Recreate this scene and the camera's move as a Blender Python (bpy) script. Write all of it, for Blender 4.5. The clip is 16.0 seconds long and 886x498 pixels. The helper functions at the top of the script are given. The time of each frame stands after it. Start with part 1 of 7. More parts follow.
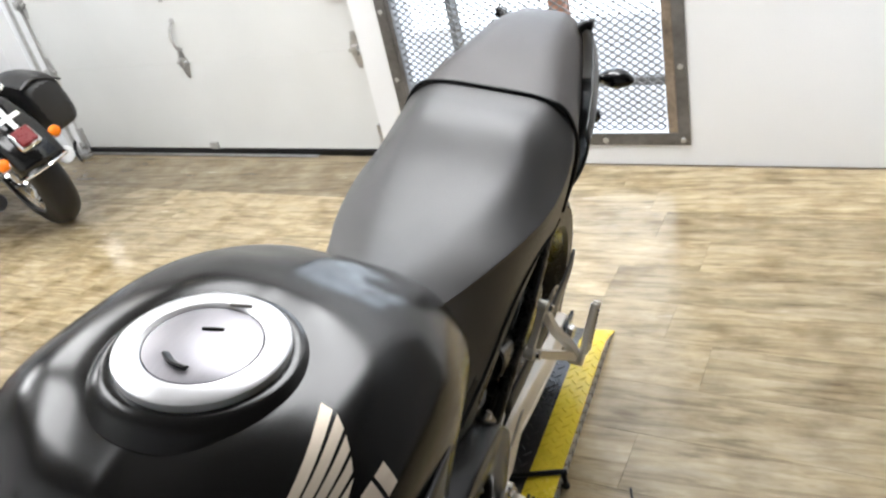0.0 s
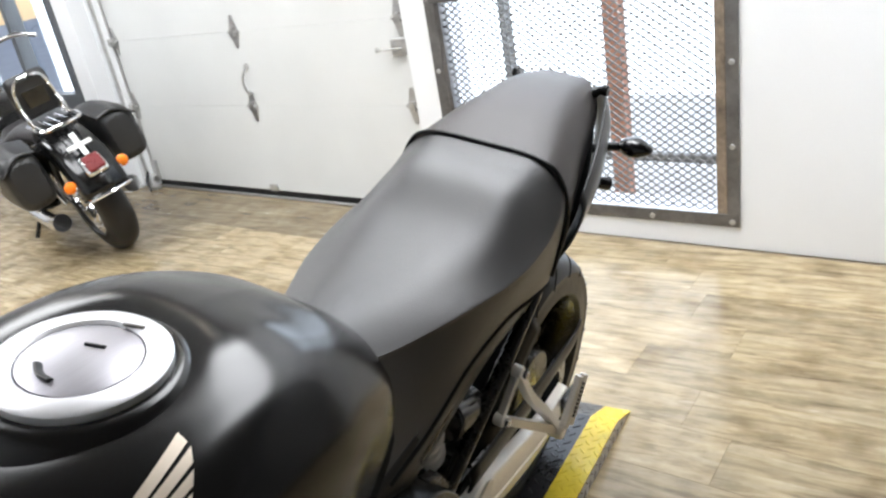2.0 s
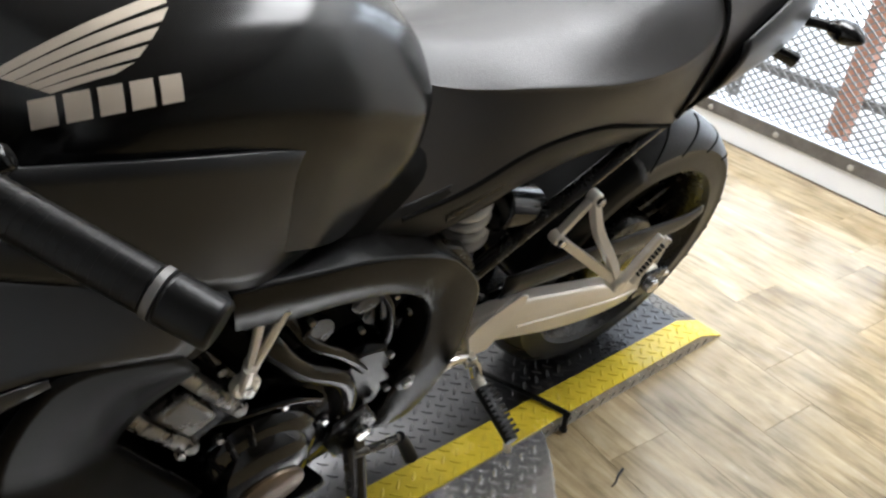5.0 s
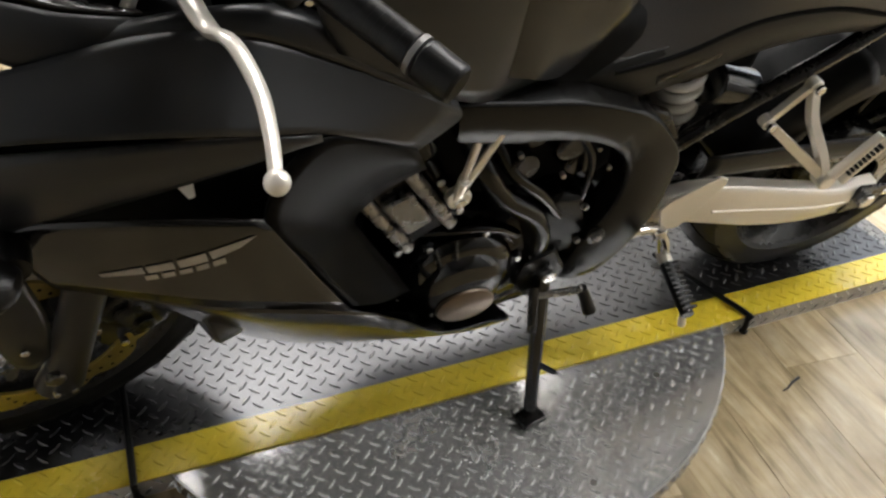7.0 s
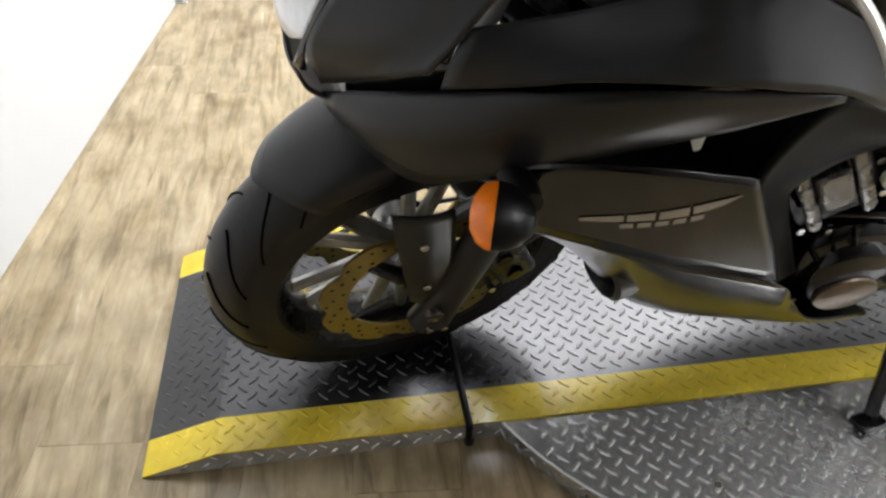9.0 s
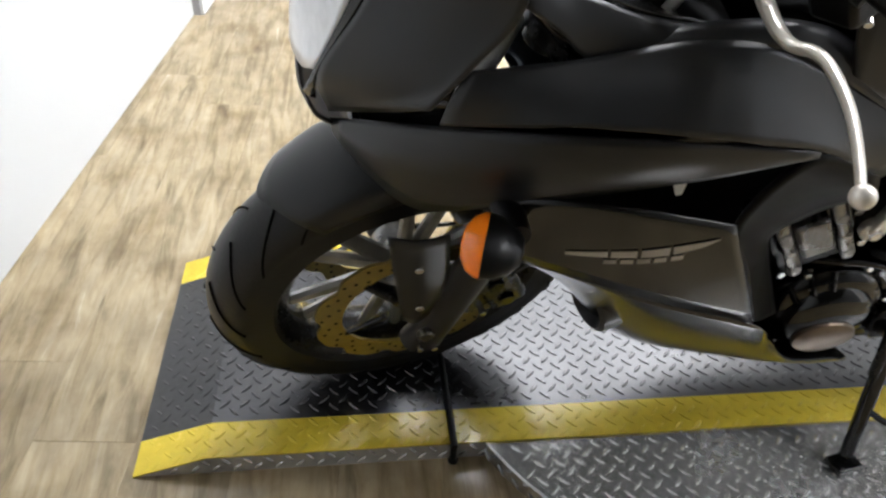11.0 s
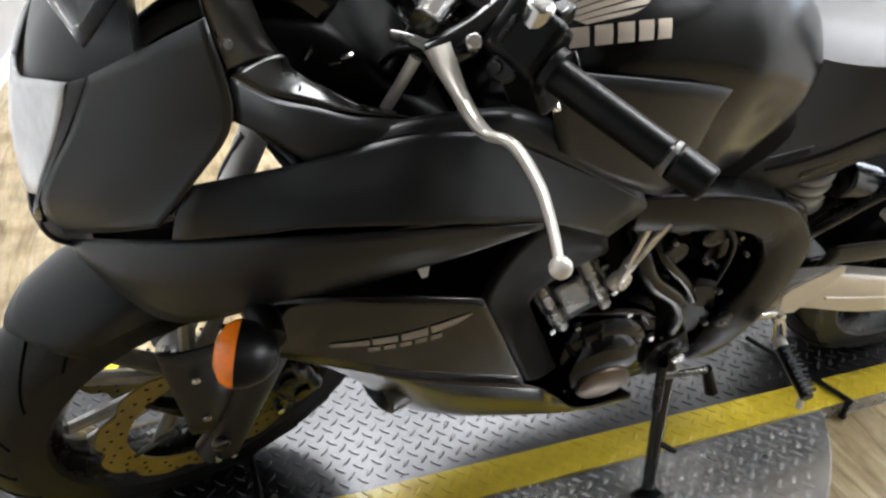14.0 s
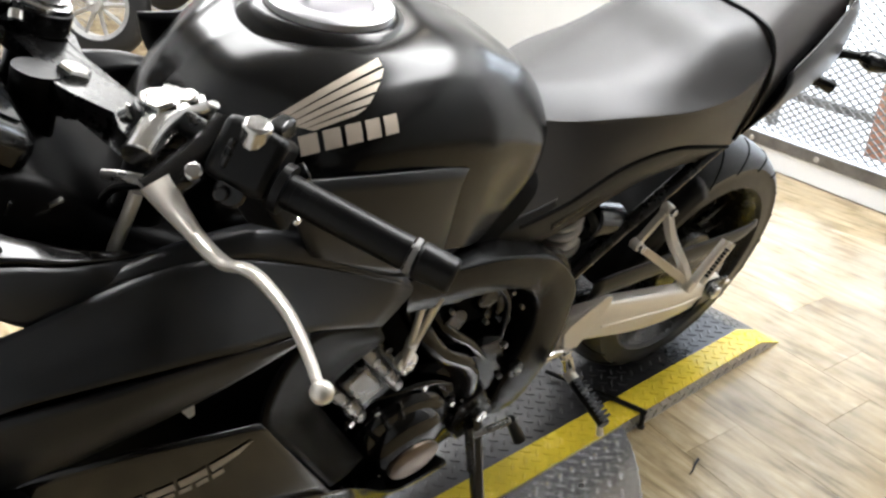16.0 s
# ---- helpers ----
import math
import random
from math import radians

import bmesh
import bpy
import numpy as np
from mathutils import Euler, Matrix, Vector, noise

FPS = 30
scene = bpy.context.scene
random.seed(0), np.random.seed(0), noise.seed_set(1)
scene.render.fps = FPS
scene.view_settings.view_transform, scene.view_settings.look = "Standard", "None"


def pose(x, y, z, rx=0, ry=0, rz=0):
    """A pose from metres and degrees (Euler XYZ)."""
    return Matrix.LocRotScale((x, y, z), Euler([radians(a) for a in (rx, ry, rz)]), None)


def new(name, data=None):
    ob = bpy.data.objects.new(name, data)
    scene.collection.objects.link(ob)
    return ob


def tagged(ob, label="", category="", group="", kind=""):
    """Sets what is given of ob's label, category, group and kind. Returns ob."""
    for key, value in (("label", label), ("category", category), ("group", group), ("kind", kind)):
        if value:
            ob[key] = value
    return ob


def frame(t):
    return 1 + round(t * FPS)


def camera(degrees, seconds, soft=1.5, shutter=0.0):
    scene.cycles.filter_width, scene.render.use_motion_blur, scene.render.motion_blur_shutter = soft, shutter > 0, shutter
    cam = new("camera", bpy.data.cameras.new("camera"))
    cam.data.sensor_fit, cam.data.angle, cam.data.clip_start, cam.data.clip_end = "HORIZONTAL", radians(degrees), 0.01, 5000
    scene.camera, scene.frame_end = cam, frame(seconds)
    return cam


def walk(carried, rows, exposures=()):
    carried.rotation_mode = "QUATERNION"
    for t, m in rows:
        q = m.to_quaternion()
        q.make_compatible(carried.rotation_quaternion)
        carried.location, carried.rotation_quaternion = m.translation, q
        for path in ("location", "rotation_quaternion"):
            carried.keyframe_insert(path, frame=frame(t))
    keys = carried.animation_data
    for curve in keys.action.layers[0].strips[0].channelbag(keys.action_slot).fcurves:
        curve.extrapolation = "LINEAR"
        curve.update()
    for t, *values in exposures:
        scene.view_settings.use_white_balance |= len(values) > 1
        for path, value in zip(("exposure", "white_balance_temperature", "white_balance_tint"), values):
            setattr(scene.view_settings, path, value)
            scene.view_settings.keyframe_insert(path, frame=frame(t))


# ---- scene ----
cam = camera(60.54, 16.0, soft=2.5)
ROWS = [
    (0, 0.5840, 0.7517, 1.3560, 60.21, 11.92, 112.39),
    (0.5, 0.5024, 0.7695, 1.3530, 62.16, 10.66, 111.41),
    (1, 0.4676, 0.7870, 1.3512, 64.93, 9.95, 111.93),
    (1.5, 0.4799, 0.8244, 1.3248, 65.76, 9.19, 117.61),
    (2, 0.5076, 0.8689, 1.3037, 66.29, 9.29, 119.90),
    (2.5, 0.5219, 0.8848, 1.2716, 63.38, 7.96, 119.63),
    (3, 0.5321, 0.8926, 1.2453, 60.81, 5.98, 119.55),
    (3.2, 0.5303, 0.8945, 1.2368, 60.42, 5.88, 119.31),
    (5.3, 0.4223, 1.0146, 1.1231, 57.15, -4.52, 143.50),
    (5.5, 0.4737, 1.0639, 1.1233, 55.42, -3.65, 142.90),
    (6, 0.5374, 1.1143, 1.1384, 54.67, -3.04, 147.11),
    (6.5, 0.4773, 1.1261, 1.1312, 53.93, -2.68, 150.88),
    (7, 0.5027, 1.0995, 1.1056, 51.46, -2.71, 158.71),
    (7.5, 0.5741, 1.0630, 1.0958, 50.16, -3.26, 165.35),
    (8, 0.6534, 1.0423, 1.0927, 49.52, -3.02, 169.28),
    (8.5, 0.7680, 1.0420, 1.0830, 50.00, 0.15, 173.46),
    (8.7, 0.7981, 1.0390, 1.0768, 49.75, 0.61, 172.03),
    (10.8, 0.7978, 1.0654, 1.1105, 50.87, -1.91, 174.95),
    (11, 0.7928, 1.0668, 1.1099, 51.13, -2.17, 174.26),
    (11.5, 0.7675, 1.0574, 1.1141, 53.34, -3.31, 170.20),
    (12, 0.7453, 1.0470, 1.1212, 56.17, -5.61, 165.61),
    (12.5, 0.7172, 1.0544, 1.1258, 55.94, -4.72, 161.90),
    (13, 0.7136, 1.0607, 1.1268, 56.24, -4.43, 161.25),
    (13.5, 0.7121, 1.0793, 1.1339, 56.55, -4.34, 161.19),
    (14, 0.7067, 1.0805, 1.1387, 57.20, -3.09, 160.37),
    (14.5, 0.6876, 1.0576, 1.1349, 55.72, -3.62, 158.02),
    (15, 0.6579, 1.0500, 1.1504, 57.48, -2.26, 152.75),
    (15.5, 0.6468, 1.0554, 1.1682, 60.67, -0.90, 149.44),
    (16, 0.6458, 1.0678, 1.1777, 61.91, -1.24, 142.84),
]
EXPOSURES = [(0.0, 0.11, 6110, 10), (1.0, 0.10, 6110, 10), (2.0, 0.12, 6020, 10), (3.2, 0.28, 6210, 10), (5.5, 0.40, 6080, 10), (7.0, 0.51, 6400, 10), (8.7, 0.58, 6200, 10), (10.8, 0.55, 6000, 10), (13.0, 0.63, 6000, 10), (16.0, 0.51, 6200, 10)]
walk(cam, [(t, pose(x, y, z, rx, ry, rz)) for t, x, y, z, rx, ry, rz in ROWS], EXPOSURES)

# ---- light ----
world = bpy.data.worlds.new("sky")
scene.world = world
world.use_nodes = True
wn = world.node_tree.nodes
sky = wn.new("ShaderNodeTexSky")
sky.sky_type = "NISHITA"
sky.sun_disc = False
sky.sun_elevation, sky.sun_rotation = radians(40), radians(200)
wn["Background"].inputs["Strength"].default_value = 0.12
world.node_tree.links.new(sky.outputs[0], wn["Background"].inputs["Color"])


def area_lamp(name, m, sx, sy, watts, colour=(1, 1, 1)):
    data = bpy.data.lights.new(name, "AREA")
    data.shape, data.size, data.size_y, data.energy, data.color = "RECTANGLE", sx, sy, watts, colour
    ob = new(name, data)
    ob.matrix_world = m
    return ob


# ---- materials ----
def material(name, colour, rough=0.5, metal=0.0, vary=0.15, scale=6.0, bump=0.0, bump_scale=80.0, coat=0.0, stretch=None, per_object=0.0, rough_vary=0.1, spec=0.5):
    """A surface with broad and fine variation of tone, gloss and relief."""
    mat = bpy.data.materials.new(name)
    mat.use_nodes = True
    nt = mat.node_tree
    n, link = nt.nodes, nt.links.new
    bsdf = n["Principled BSDF"]
    bsdf.inputs["Metallic"].default_value = metal
    bsdf.inputs["Coat Weight"].default_value = coat
    bsdf.inputs["Specular IOR Level"].default_value = spec
    coord = n.new("ShaderNodeTexCoord")
    place = n.new("ShaderNodeMapping")
    link(coord.outputs["Object"], place.inputs["Vector"])
    if stretch:
        place.inputs["Scale"].default_value = stretch
    broad = n.new("ShaderNodeTexNoise")
    broad.inputs["Scale"].default_value = scale
    broad.inputs["Detail"].default_value = 6
    link(place.outputs[0], broad.inputs["Vector"])
    fine = n.new("ShaderNodeTexNoise")
    fine.inputs["Scale"].default_value = bump_scale
    fine.inputs["Detail"].default_value = 4
    link(place.outputs[0], fine.inputs["Vector"])
    blend = n.new("ShaderNodeMix")
    blend.data_type = "FLOAT"
    blend.inputs[0].default_value = 0.3
    link(broad.outputs[0], blend.inputs[2])
    link(fine.outputs[0], blend.inputs[3])
    gain = n.new("ShaderNodeMapRange")
    gain.inputs["From Min"].default_value, gain.inputs["From Max"].default_value = 0.3, 0.7
    gain.inputs["To Min"].default_value, gain.inputs["To Max"].default_value = 1 - vary, 1 + vary
    link(blend.outputs[0], gain.inputs["Value"])
    tone = n.new("ShaderNodeMix")
    tone.data_type, tone.blend_type = "RGBA", "MULTIPLY"
    tone.inputs[0].default_value = 1.0
    tone.inputs[6].default_value = (*colour, 1)
    link(gain.outputs[0], tone.inputs[7])
    out = tone.outputs[2]
    if per_object:
        info = n.new("ShaderNodeObjectInfo")
        each = n.new("ShaderNodeMapRange")
        each.inputs["To Min"].default_value, each.inputs["To Max"].default_value = 1 - per_object, 1 + per_object
        link(info.outputs["Random"], each.inputs["Value"])
        more = n.new("ShaderNodeMix")
        more.data_type, more.blend_type = "RGBA", "MULTIPLY"
        more.inputs[0].default_value = 1.0
        link(out, more.inputs[6])
        link(each.outputs[0], more.inputs[7])
        out = more.outputs[2]
    link(out, bsdf.inputs["Base Color"])
    gloss = n.new("ShaderNodeMapRange")
    gloss.inputs["From Min"].default_value, gloss.inputs["From Max"].default_value = 0.3, 0.7
    gloss.inputs["To Min"].default_value, gloss.inputs["To Max"].default_value = max(0.02, rough - rough_vary * 0.5), min(1, rough + rough_vary * 0.5)
    link(blend.outputs[0], gloss.inputs["Value"])
    link(gloss.outputs[0], bsdf.inputs["Roughness"])
    if bump:
        relief = n.new("ShaderNodeBump")
        relief.inputs["Strength"].default_value = bump
        relief.inputs["Distance"].default_value = 0.002
        link(fine.outputs[0], relief.inputs["Height"])
        link(relief.outputs[0], bsdf.inputs["Normal"])
    return mat


def glowing(name, colour, strength):
    mat = bpy.data.materials.new(name)
    mat.use_nodes = True
    b = mat.node_tree.nodes["Principled BSDF"]
    b.inputs["Base Color"].default_value = (*colour, 1)
    b.inputs["Emission Color"].default_value = (*colour, 1)
    b.inputs["Emission Strength"].default_value = strength
    return mat


def glassy(name, colour=(1, 1, 1), rough=0.02, ior=1.45):
    mat = bpy.data.materials.new(name)
    mat.use_nodes = True
    b = mat.node_tree.nodes["Principled BSDF"]
    b.inputs["Base Color"].default_value = (*colour, 1)
    b.inputs["Transmission Weight"].default_value = 1
    b.inputs["Roughness"].default_value = rough
    b.inputs["IOR"].default_value = ior
    return mat


def planks_material(name, tint=1.0):
    """Pale washed oak boards, each with its own tone and grain."""
    mat = bpy.data.materials.new(name)
    mat.use_nodes = True
    nt = mat.node_tree
    n, link = nt.nodes, nt.links.new
    bsdf = n["Principled BSDF"]
    info = n.new("ShaderNodeObjectInfo")
    geo = n.new("ShaderNodeNewGeometry")
    pick = n.new("ShaderNodeMath")
    pick.operation = "ADD"
    link(info.outputs["Random"], pick.inputs[0])
    link(geo.outputs["Random Per Island"], pick.inputs[1])
    wrap = n.new("ShaderNodeMath")
    wrap.operation = "FRACT"
    link(pick.outputs[0], wrap.inputs[0])
    coord = n.new("ShaderNodeTexCoord")
    shift = n.new("ShaderNodeVectorMath")
    shift.operation = "MULTIPLY_ADD"
    shift.inputs[1].default_value = (13.0, 1.5, 1.0)
    link(geo.outputs["Position"], shift.inputs[0])
    spread = n.new("ShaderNodeCombineXYZ")
    times = n.new("ShaderNodeMath")
    times.operation = "MULTIPLY"
    times.inputs[1].default_value = 37.0
    link(wrap.outputs[0], times.inputs[0])
    link(times.outputs[0], spread.inputs[0])
    link(times.outputs[0], spread.inputs[1])
    link(spread.outputs[0], shift.inputs[2])
    grain = n.new("ShaderNodeTexNoise")
    grain.inputs["Scale"].default_value = 2.6
    grain.inputs["Detail"].default_value = 9
    grain.inputs["Roughness"].default_value = 0.62
    grain.inputs["Distortion"].default_value = 0.7
    link(shift.outputs[0], grain.inputs["Vector"])
    ramp = n.new("ShaderNodeValToRGB")
    e = ramp.color_ramp.elements
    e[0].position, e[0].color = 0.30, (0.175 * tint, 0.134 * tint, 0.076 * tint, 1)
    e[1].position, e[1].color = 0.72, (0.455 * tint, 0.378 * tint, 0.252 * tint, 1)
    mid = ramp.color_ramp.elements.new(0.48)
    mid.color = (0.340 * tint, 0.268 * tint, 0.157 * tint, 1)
    link(grain.outputs[0], ramp.inputs[0])
    cloud = n.new("ShaderNodeTexNoise")
    cloud.inputs["Scale"].default_value = 9.0
    cloud.inputs["Detail"].default_value = 7
    cloud.inputs["Roughness"].default_value = 0.6
    swirl = n.new("ShaderNodeVectorMath")
    swirl.operation = "MULTIPLY_ADD"
    swirl.inputs[1].default_value = (2.6, 1.0, 1.0)
    link(geo.outputs["Position"], swirl.inputs[0])
    link(spread.outputs[0], swirl.inputs[2])
    link(swirl.outputs[0], cloud.inputs["Vector"])
    haze = n.new("ShaderNodeMapRange")
    haze.inputs["From Min"].default_value, haze.inputs["From Max"].default_value = 0.34, 0.66
    haze.inputs["To Min"].default_value, haze.inputs["To Max"].default_value = 0.80, 1.16
    link(cloud.outputs[0], haze.inputs["Value"])
    clouded = n.new("ShaderNodeMix")
    clouded.data_type, clouded.blend_type = "RGBA", "MULTIPLY"
    clouded.inputs[0].default_value = 1.0
    link(ramp.outputs[0], clouded.inputs[6])
    link(haze.outputs[0], clouded.inputs[7])
    tone = n.new("ShaderNodeMapRange")
    tone.inputs["To Min"].default_value, tone.inputs["To Max"].default_value = 0.86, 1.12
    link(wrap.outputs[0], tone.inputs["Value"])
    mix = n.new("ShaderNodeMix")
    mix.data_type, mix.blend_type = "RGBA", "MULTIPLY"
    mix.inputs[0].default_value = 1.0
    link(clouded.outputs[2], mix.inputs[6])
    link(tone.outputs[0], mix.inputs[7])
    # broad worn patches and short dark flecks across the boards
    patchy = n.new("ShaderNodeTexNoise")
    patchy.inputs["Scale"].default_value = 6.5
    patchy.inputs["Detail"].default_value = 5
    link(geo.outputs["Position"], patchy.inputs["Vector"])
    wear = n.new("ShaderNodeMapRange")
    wear.inputs["From Min"].default_value, wear.inputs["From Max"].default_value = 0.32, 0.68
    link(patchy.outputs[0], wear.inputs["Value"])
    stain = n.new("ShaderNodeValToRGB")
    stain.color_ramp.elements[0].color = (0.70, 0.655, 0.58, 1)
    stain.color_ramp.elements[1].color = (1.0, 1.0, 1.0, 1)
    stain.color_ramp.elements[1].position = 0.62
    link(wear.outputs[0], stain.inputs[0])
    worn = n.new("ShaderNodeMix")
    worn.data_type, worn.blend_type = "RGBA", "MULTIPLY"
    worn.inputs[0].default_value = 1.0
    link(mix.outputs[2], worn.inputs[6])
    link(stain.outputs[0], worn.inputs[7])
    link(worn.outputs[2], bsdf.inputs["Base Color"])
    gloss = n.new("ShaderNodeMapRange")
    gloss.inputs["To Min"].default_value, gloss.inputs["To Max"].default_value = 0.13, 0.34
    link(grain.outputs[0], gloss.inputs["Value"])
    link(gloss.outputs[0], bsdf.inputs["Roughness"])
    relief = n.new("ShaderNodeBump")
    relief.inputs["Strength"].default_value = 0.12
    relief.inputs["Distance"].default_value = 0.002
    link(grain.outputs[0], relief.inputs["Height"])
    link(relief.outputs[0], bsdf.inputs["Normal"])
    return mat


WALL = material("white_wall_paint", (0.76, 0.77, 0.78), 0.6, vary=0.03, scale=2.0, bump=0.15, bump_scale=160)
# the ceiling is unseen; its grey is set to deepen reflections on the bike
CEILING = material("unseen_ceiling_grey", (0.27, 0.265, 0.26), 0.8, vary=0.06)
DOOR_WHITE = material("door_white_enamel", (0.66, 0.67, 0.66), 0.42, vary=0.04, scale=3, bump=0.1, bump_scale=220)
GALV = material("galvanised_steel", (0.50, 0.50, 0.49), 0.42, 0.85, vary=0.2, scale=30)
STEEL = material("raw_steel_frame", (0.16, 0.155, 0.15), 0.5, 0.7, vary=0.35, scale=9, bump=0.2, bump_scale=60)
RUSTY = material("rust_streaked_steel", (0.25, 0.20, 0.15), 0.6, 0.5, vary=0.5, scale=14, bump=0.3)
MESH_STEEL = material("expanded_mesh_steel", (0.22, 0.22, 0.215), 0.45, 0.7, vary=0.2, scale=20)
RUBBER = material("black_rubber", (0.0038, 0.0038, 0.0038), 0.34, vary=0.3, scale=12, bump=0.12, bump_scale=140, spec=0.22)
TYRE = material("tyre_rubber", (0.013, 0.013, 0.0132), 0.40, vary=0.25, scale=20, bump=0.2, bump_scale=180, spec=0.32)
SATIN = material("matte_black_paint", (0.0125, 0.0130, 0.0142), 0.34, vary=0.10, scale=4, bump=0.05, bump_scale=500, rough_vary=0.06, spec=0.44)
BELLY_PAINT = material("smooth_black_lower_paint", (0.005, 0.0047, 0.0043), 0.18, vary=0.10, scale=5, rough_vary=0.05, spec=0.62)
TANK_PAINT = material("satin_black_tank_paint", (0.0045, 0.0043, 0.0041), 0.20, vary=0.12, scale=5, rough_vary=0.06, spec=0.36)
SIDE_PLASTIC = material("grained_black_plastic", (0.007, 0.007, 0.0068), 0.42, vary=0.12, scale=8, bump=0.22, bump_scale=420, spec=0.3)
FRAME_PAINT = material("dull_black_frame_paint", (0.0036, 0.0033, 0.0030), 0.24, vary=0.15, scale=6, bump=0.03, bump_scale=400, spec=0.16)
COWL_BLACK = material("dull_black_cowl_plastic", (0.0026, 0.0025, 0.0024), 0.36, vary=0.12, scale=8, bump=0.03, bump_scale=420, spec=0.06)
# near black that puts shade into recesses and the bodies closing them
VOID = material("recess_black", (0.004, 0.004, 0.004), 0.85, vary=0.1, spec=0.12)
GLOSS_BLACK = material("gloss_black_paint", (0.006, 0.006, 0.006), 0.14, vary=0.1, scale=8, rough_vary=0.04)
BLACK_METAL = material("black_coated_metal", (0.007, 0.0067, 0.0064), 0.26, 0.1, vary=0.25, scale=25, bump=0.1, bump_scale=200, spec=0.4)
ENGINE = material("black_engine_casting", (0.0045, 0.0044, 0.0042), 0.12, 0.0, vary=0.3, scale=30, bump=0.15, bump_scale=160, spec=0.26)
CAST = material("grey_cast_alloy", (0.21, 0.204, 0.195), 0.28, 0.85, vary=0.30, scale=28, rough_vary=0.12, bump=0.12, bump_scale=120)
ALLOY = material("silver_painted_alloy", (0.76, 0.715, 0.64), 0.30, 0.5, vary=0.04, scale=5, rough_vary=0.04)
BRIGHT = material("polished_steel", (0.72, 0.71, 0.69), 0.2, 1.0, vary=0.08, scale=20)
CHROME = material("chrome", (0.80, 0.80, 0.80), 0.07, 1.0, vary=0.04, scale=10, rough_vary=0.03)
VINYL = material("black_seat_vinyl", (0.024, 0.0225, 0.0228), 0.44, vary=0.14, scale=6, bump=0.30, bump_scale=520, spec=0.75)
PILLION_VINYL = material("brown_black_pillion_vinyl", (0.030, 0.0235, 0.0215), 0.50, vary=0.14, scale=6, bump=0.30, bump_scale=520, spec=0.65)
# gold tint paints in the yellow strip mirrored by the steel disc
BRAKE = material("brake_disc_reflected_gold", (0.44, 0.35, 0.12), 0.35, 0.8, vary=0.15, scale=20)
BRONZE = material("dull_bronze_cover", (0.16, 0.122, 0.09), 0.35, 0.7, vary=0.15, scale=20)
YELLOW = material("yellow_safety_paint", (0.70, 0.535, 0.040), 0.24, vary=0.20, scale=8, rough_vary=0.14)
TREAD = material("aluminium_tread_plate", (0.50, 0.495, 0.485), 0.24, 0.75, vary=0.26, scale=3.2, rough_vary=0.16)
# metal darkened to stand in for the black bike mirrored in the deck
TREAD_DARK = material("shade_dark_tread_plate", (0.085, 0.085, 0.088), 0.30, 0.85, vary=0.30, scale=3.5, rough_vary=0.10, bump=0.05, bump_scale=90)
TREAD_HIGH = material("bright_raised_tread", (0.58, 0.57, 0.555), 0.24, 0.75, vary=0.12, scale=6, rough_vary=0.05)
TREAD_EDGE = material("bare_tread_edge", (0.50, 0.485, 0.45), 0.36, 0.35, vary=0.25, scale=12, bump=0.1, bump_scale=120)
AMBER = material("amber_lens", (0.88, 0.205, 0.004), 0.16, vary=0.1, scale=40, bump=0.2, bump_scale=300)
RED_LENS = material("red_lens", (0.14, 0.005, 0.007), 0.3, vary=0.1, scale=40)
LAMP_LENS = material("headlamp_lens", (0.84, 0.85, 0.87), 0.16, 0.0, vary=0.15, scale=14, rough_vary=0.05)
LOGO = material("champagne_decal", (0.60, 0.52, 0.42), 0.42, 0.3, vary=0.05)
DECAL_GREY = material("grey_decal", (0.34, 0.32, 0.29), 0.4, 0.4, vary=0.05)
BRICKISH = material("red_brick_pier", (0.42, 0.20, 0.13), 0.8, vary=0.2, scale=18, bump=0.3)
DARK_LEATHER = material("black_bag_leather", (0.016, 0.016, 0.016), 0.4, vary=0.2, scale=14, bump=0.3, bump_scale=200)
ASPHALT = material("pale_concrete_yard", (0.70, 0.70, 0.69), 0.85, vary=0.1, scale=2)
WHITE_PLASTIC = material("white_plastic", (0.75, 0.75, 0.73), 0.4, vary=0.04)
RED_PAINT = material("red_paint", (0.30, 0.015, 0.018), 0.25, vary=0.1)
OAK = planks_material("washed_oak_boards")
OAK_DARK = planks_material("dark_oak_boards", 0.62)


# ---- building helpers ----
def empty(name, m, label, category, group="", kind=""):
    ob = new(name)
    ob.matrix_world = m
    ob.empty_display_size = 0.05
    return tagged(ob, label, category, group, kind)


def part(name, bm, mat, parent=None, label="", smooth=True, bevel=0.0, solid=0.0, sub=0):
    """Link a bmesh as one mesh object, under a thing or a part."""
    bmesh.ops.recalc_face_normals(bm, faces=bm.faces)
    data = bpy.data.meshes.new(name)
    bm.to_mesh(data)
    bm.free()
    data.materials.append(mat)
    if smooth:
        data.polygons.foreach_set("use_smooth", [True] * len(data.polygons))
        data.set_sharp_from_angle(angle=radians(38))
    ob = new(name, data)
    if parent:
        ob.parent = parent
    if label:
        ob["label"] = label
    if sub:
        mod = ob.modifiers.new("round", "SUBSURF")
        mod.levels = mod.render_levels = sub
    if solid:
        mod = ob.modifiers.new("sheet", "SOLIDIFY")
        mod.thickness, mod.offset = abs(solid), -1 if solid > 0 else 1
    if bevel:
        mod = ob.modifiers.new("edge", "BEVEL")
        mod.width, mod.segments, mod.limit_method, mod.angle_limit = bevel, 2, "ANGLE", radians(40)
    return ob


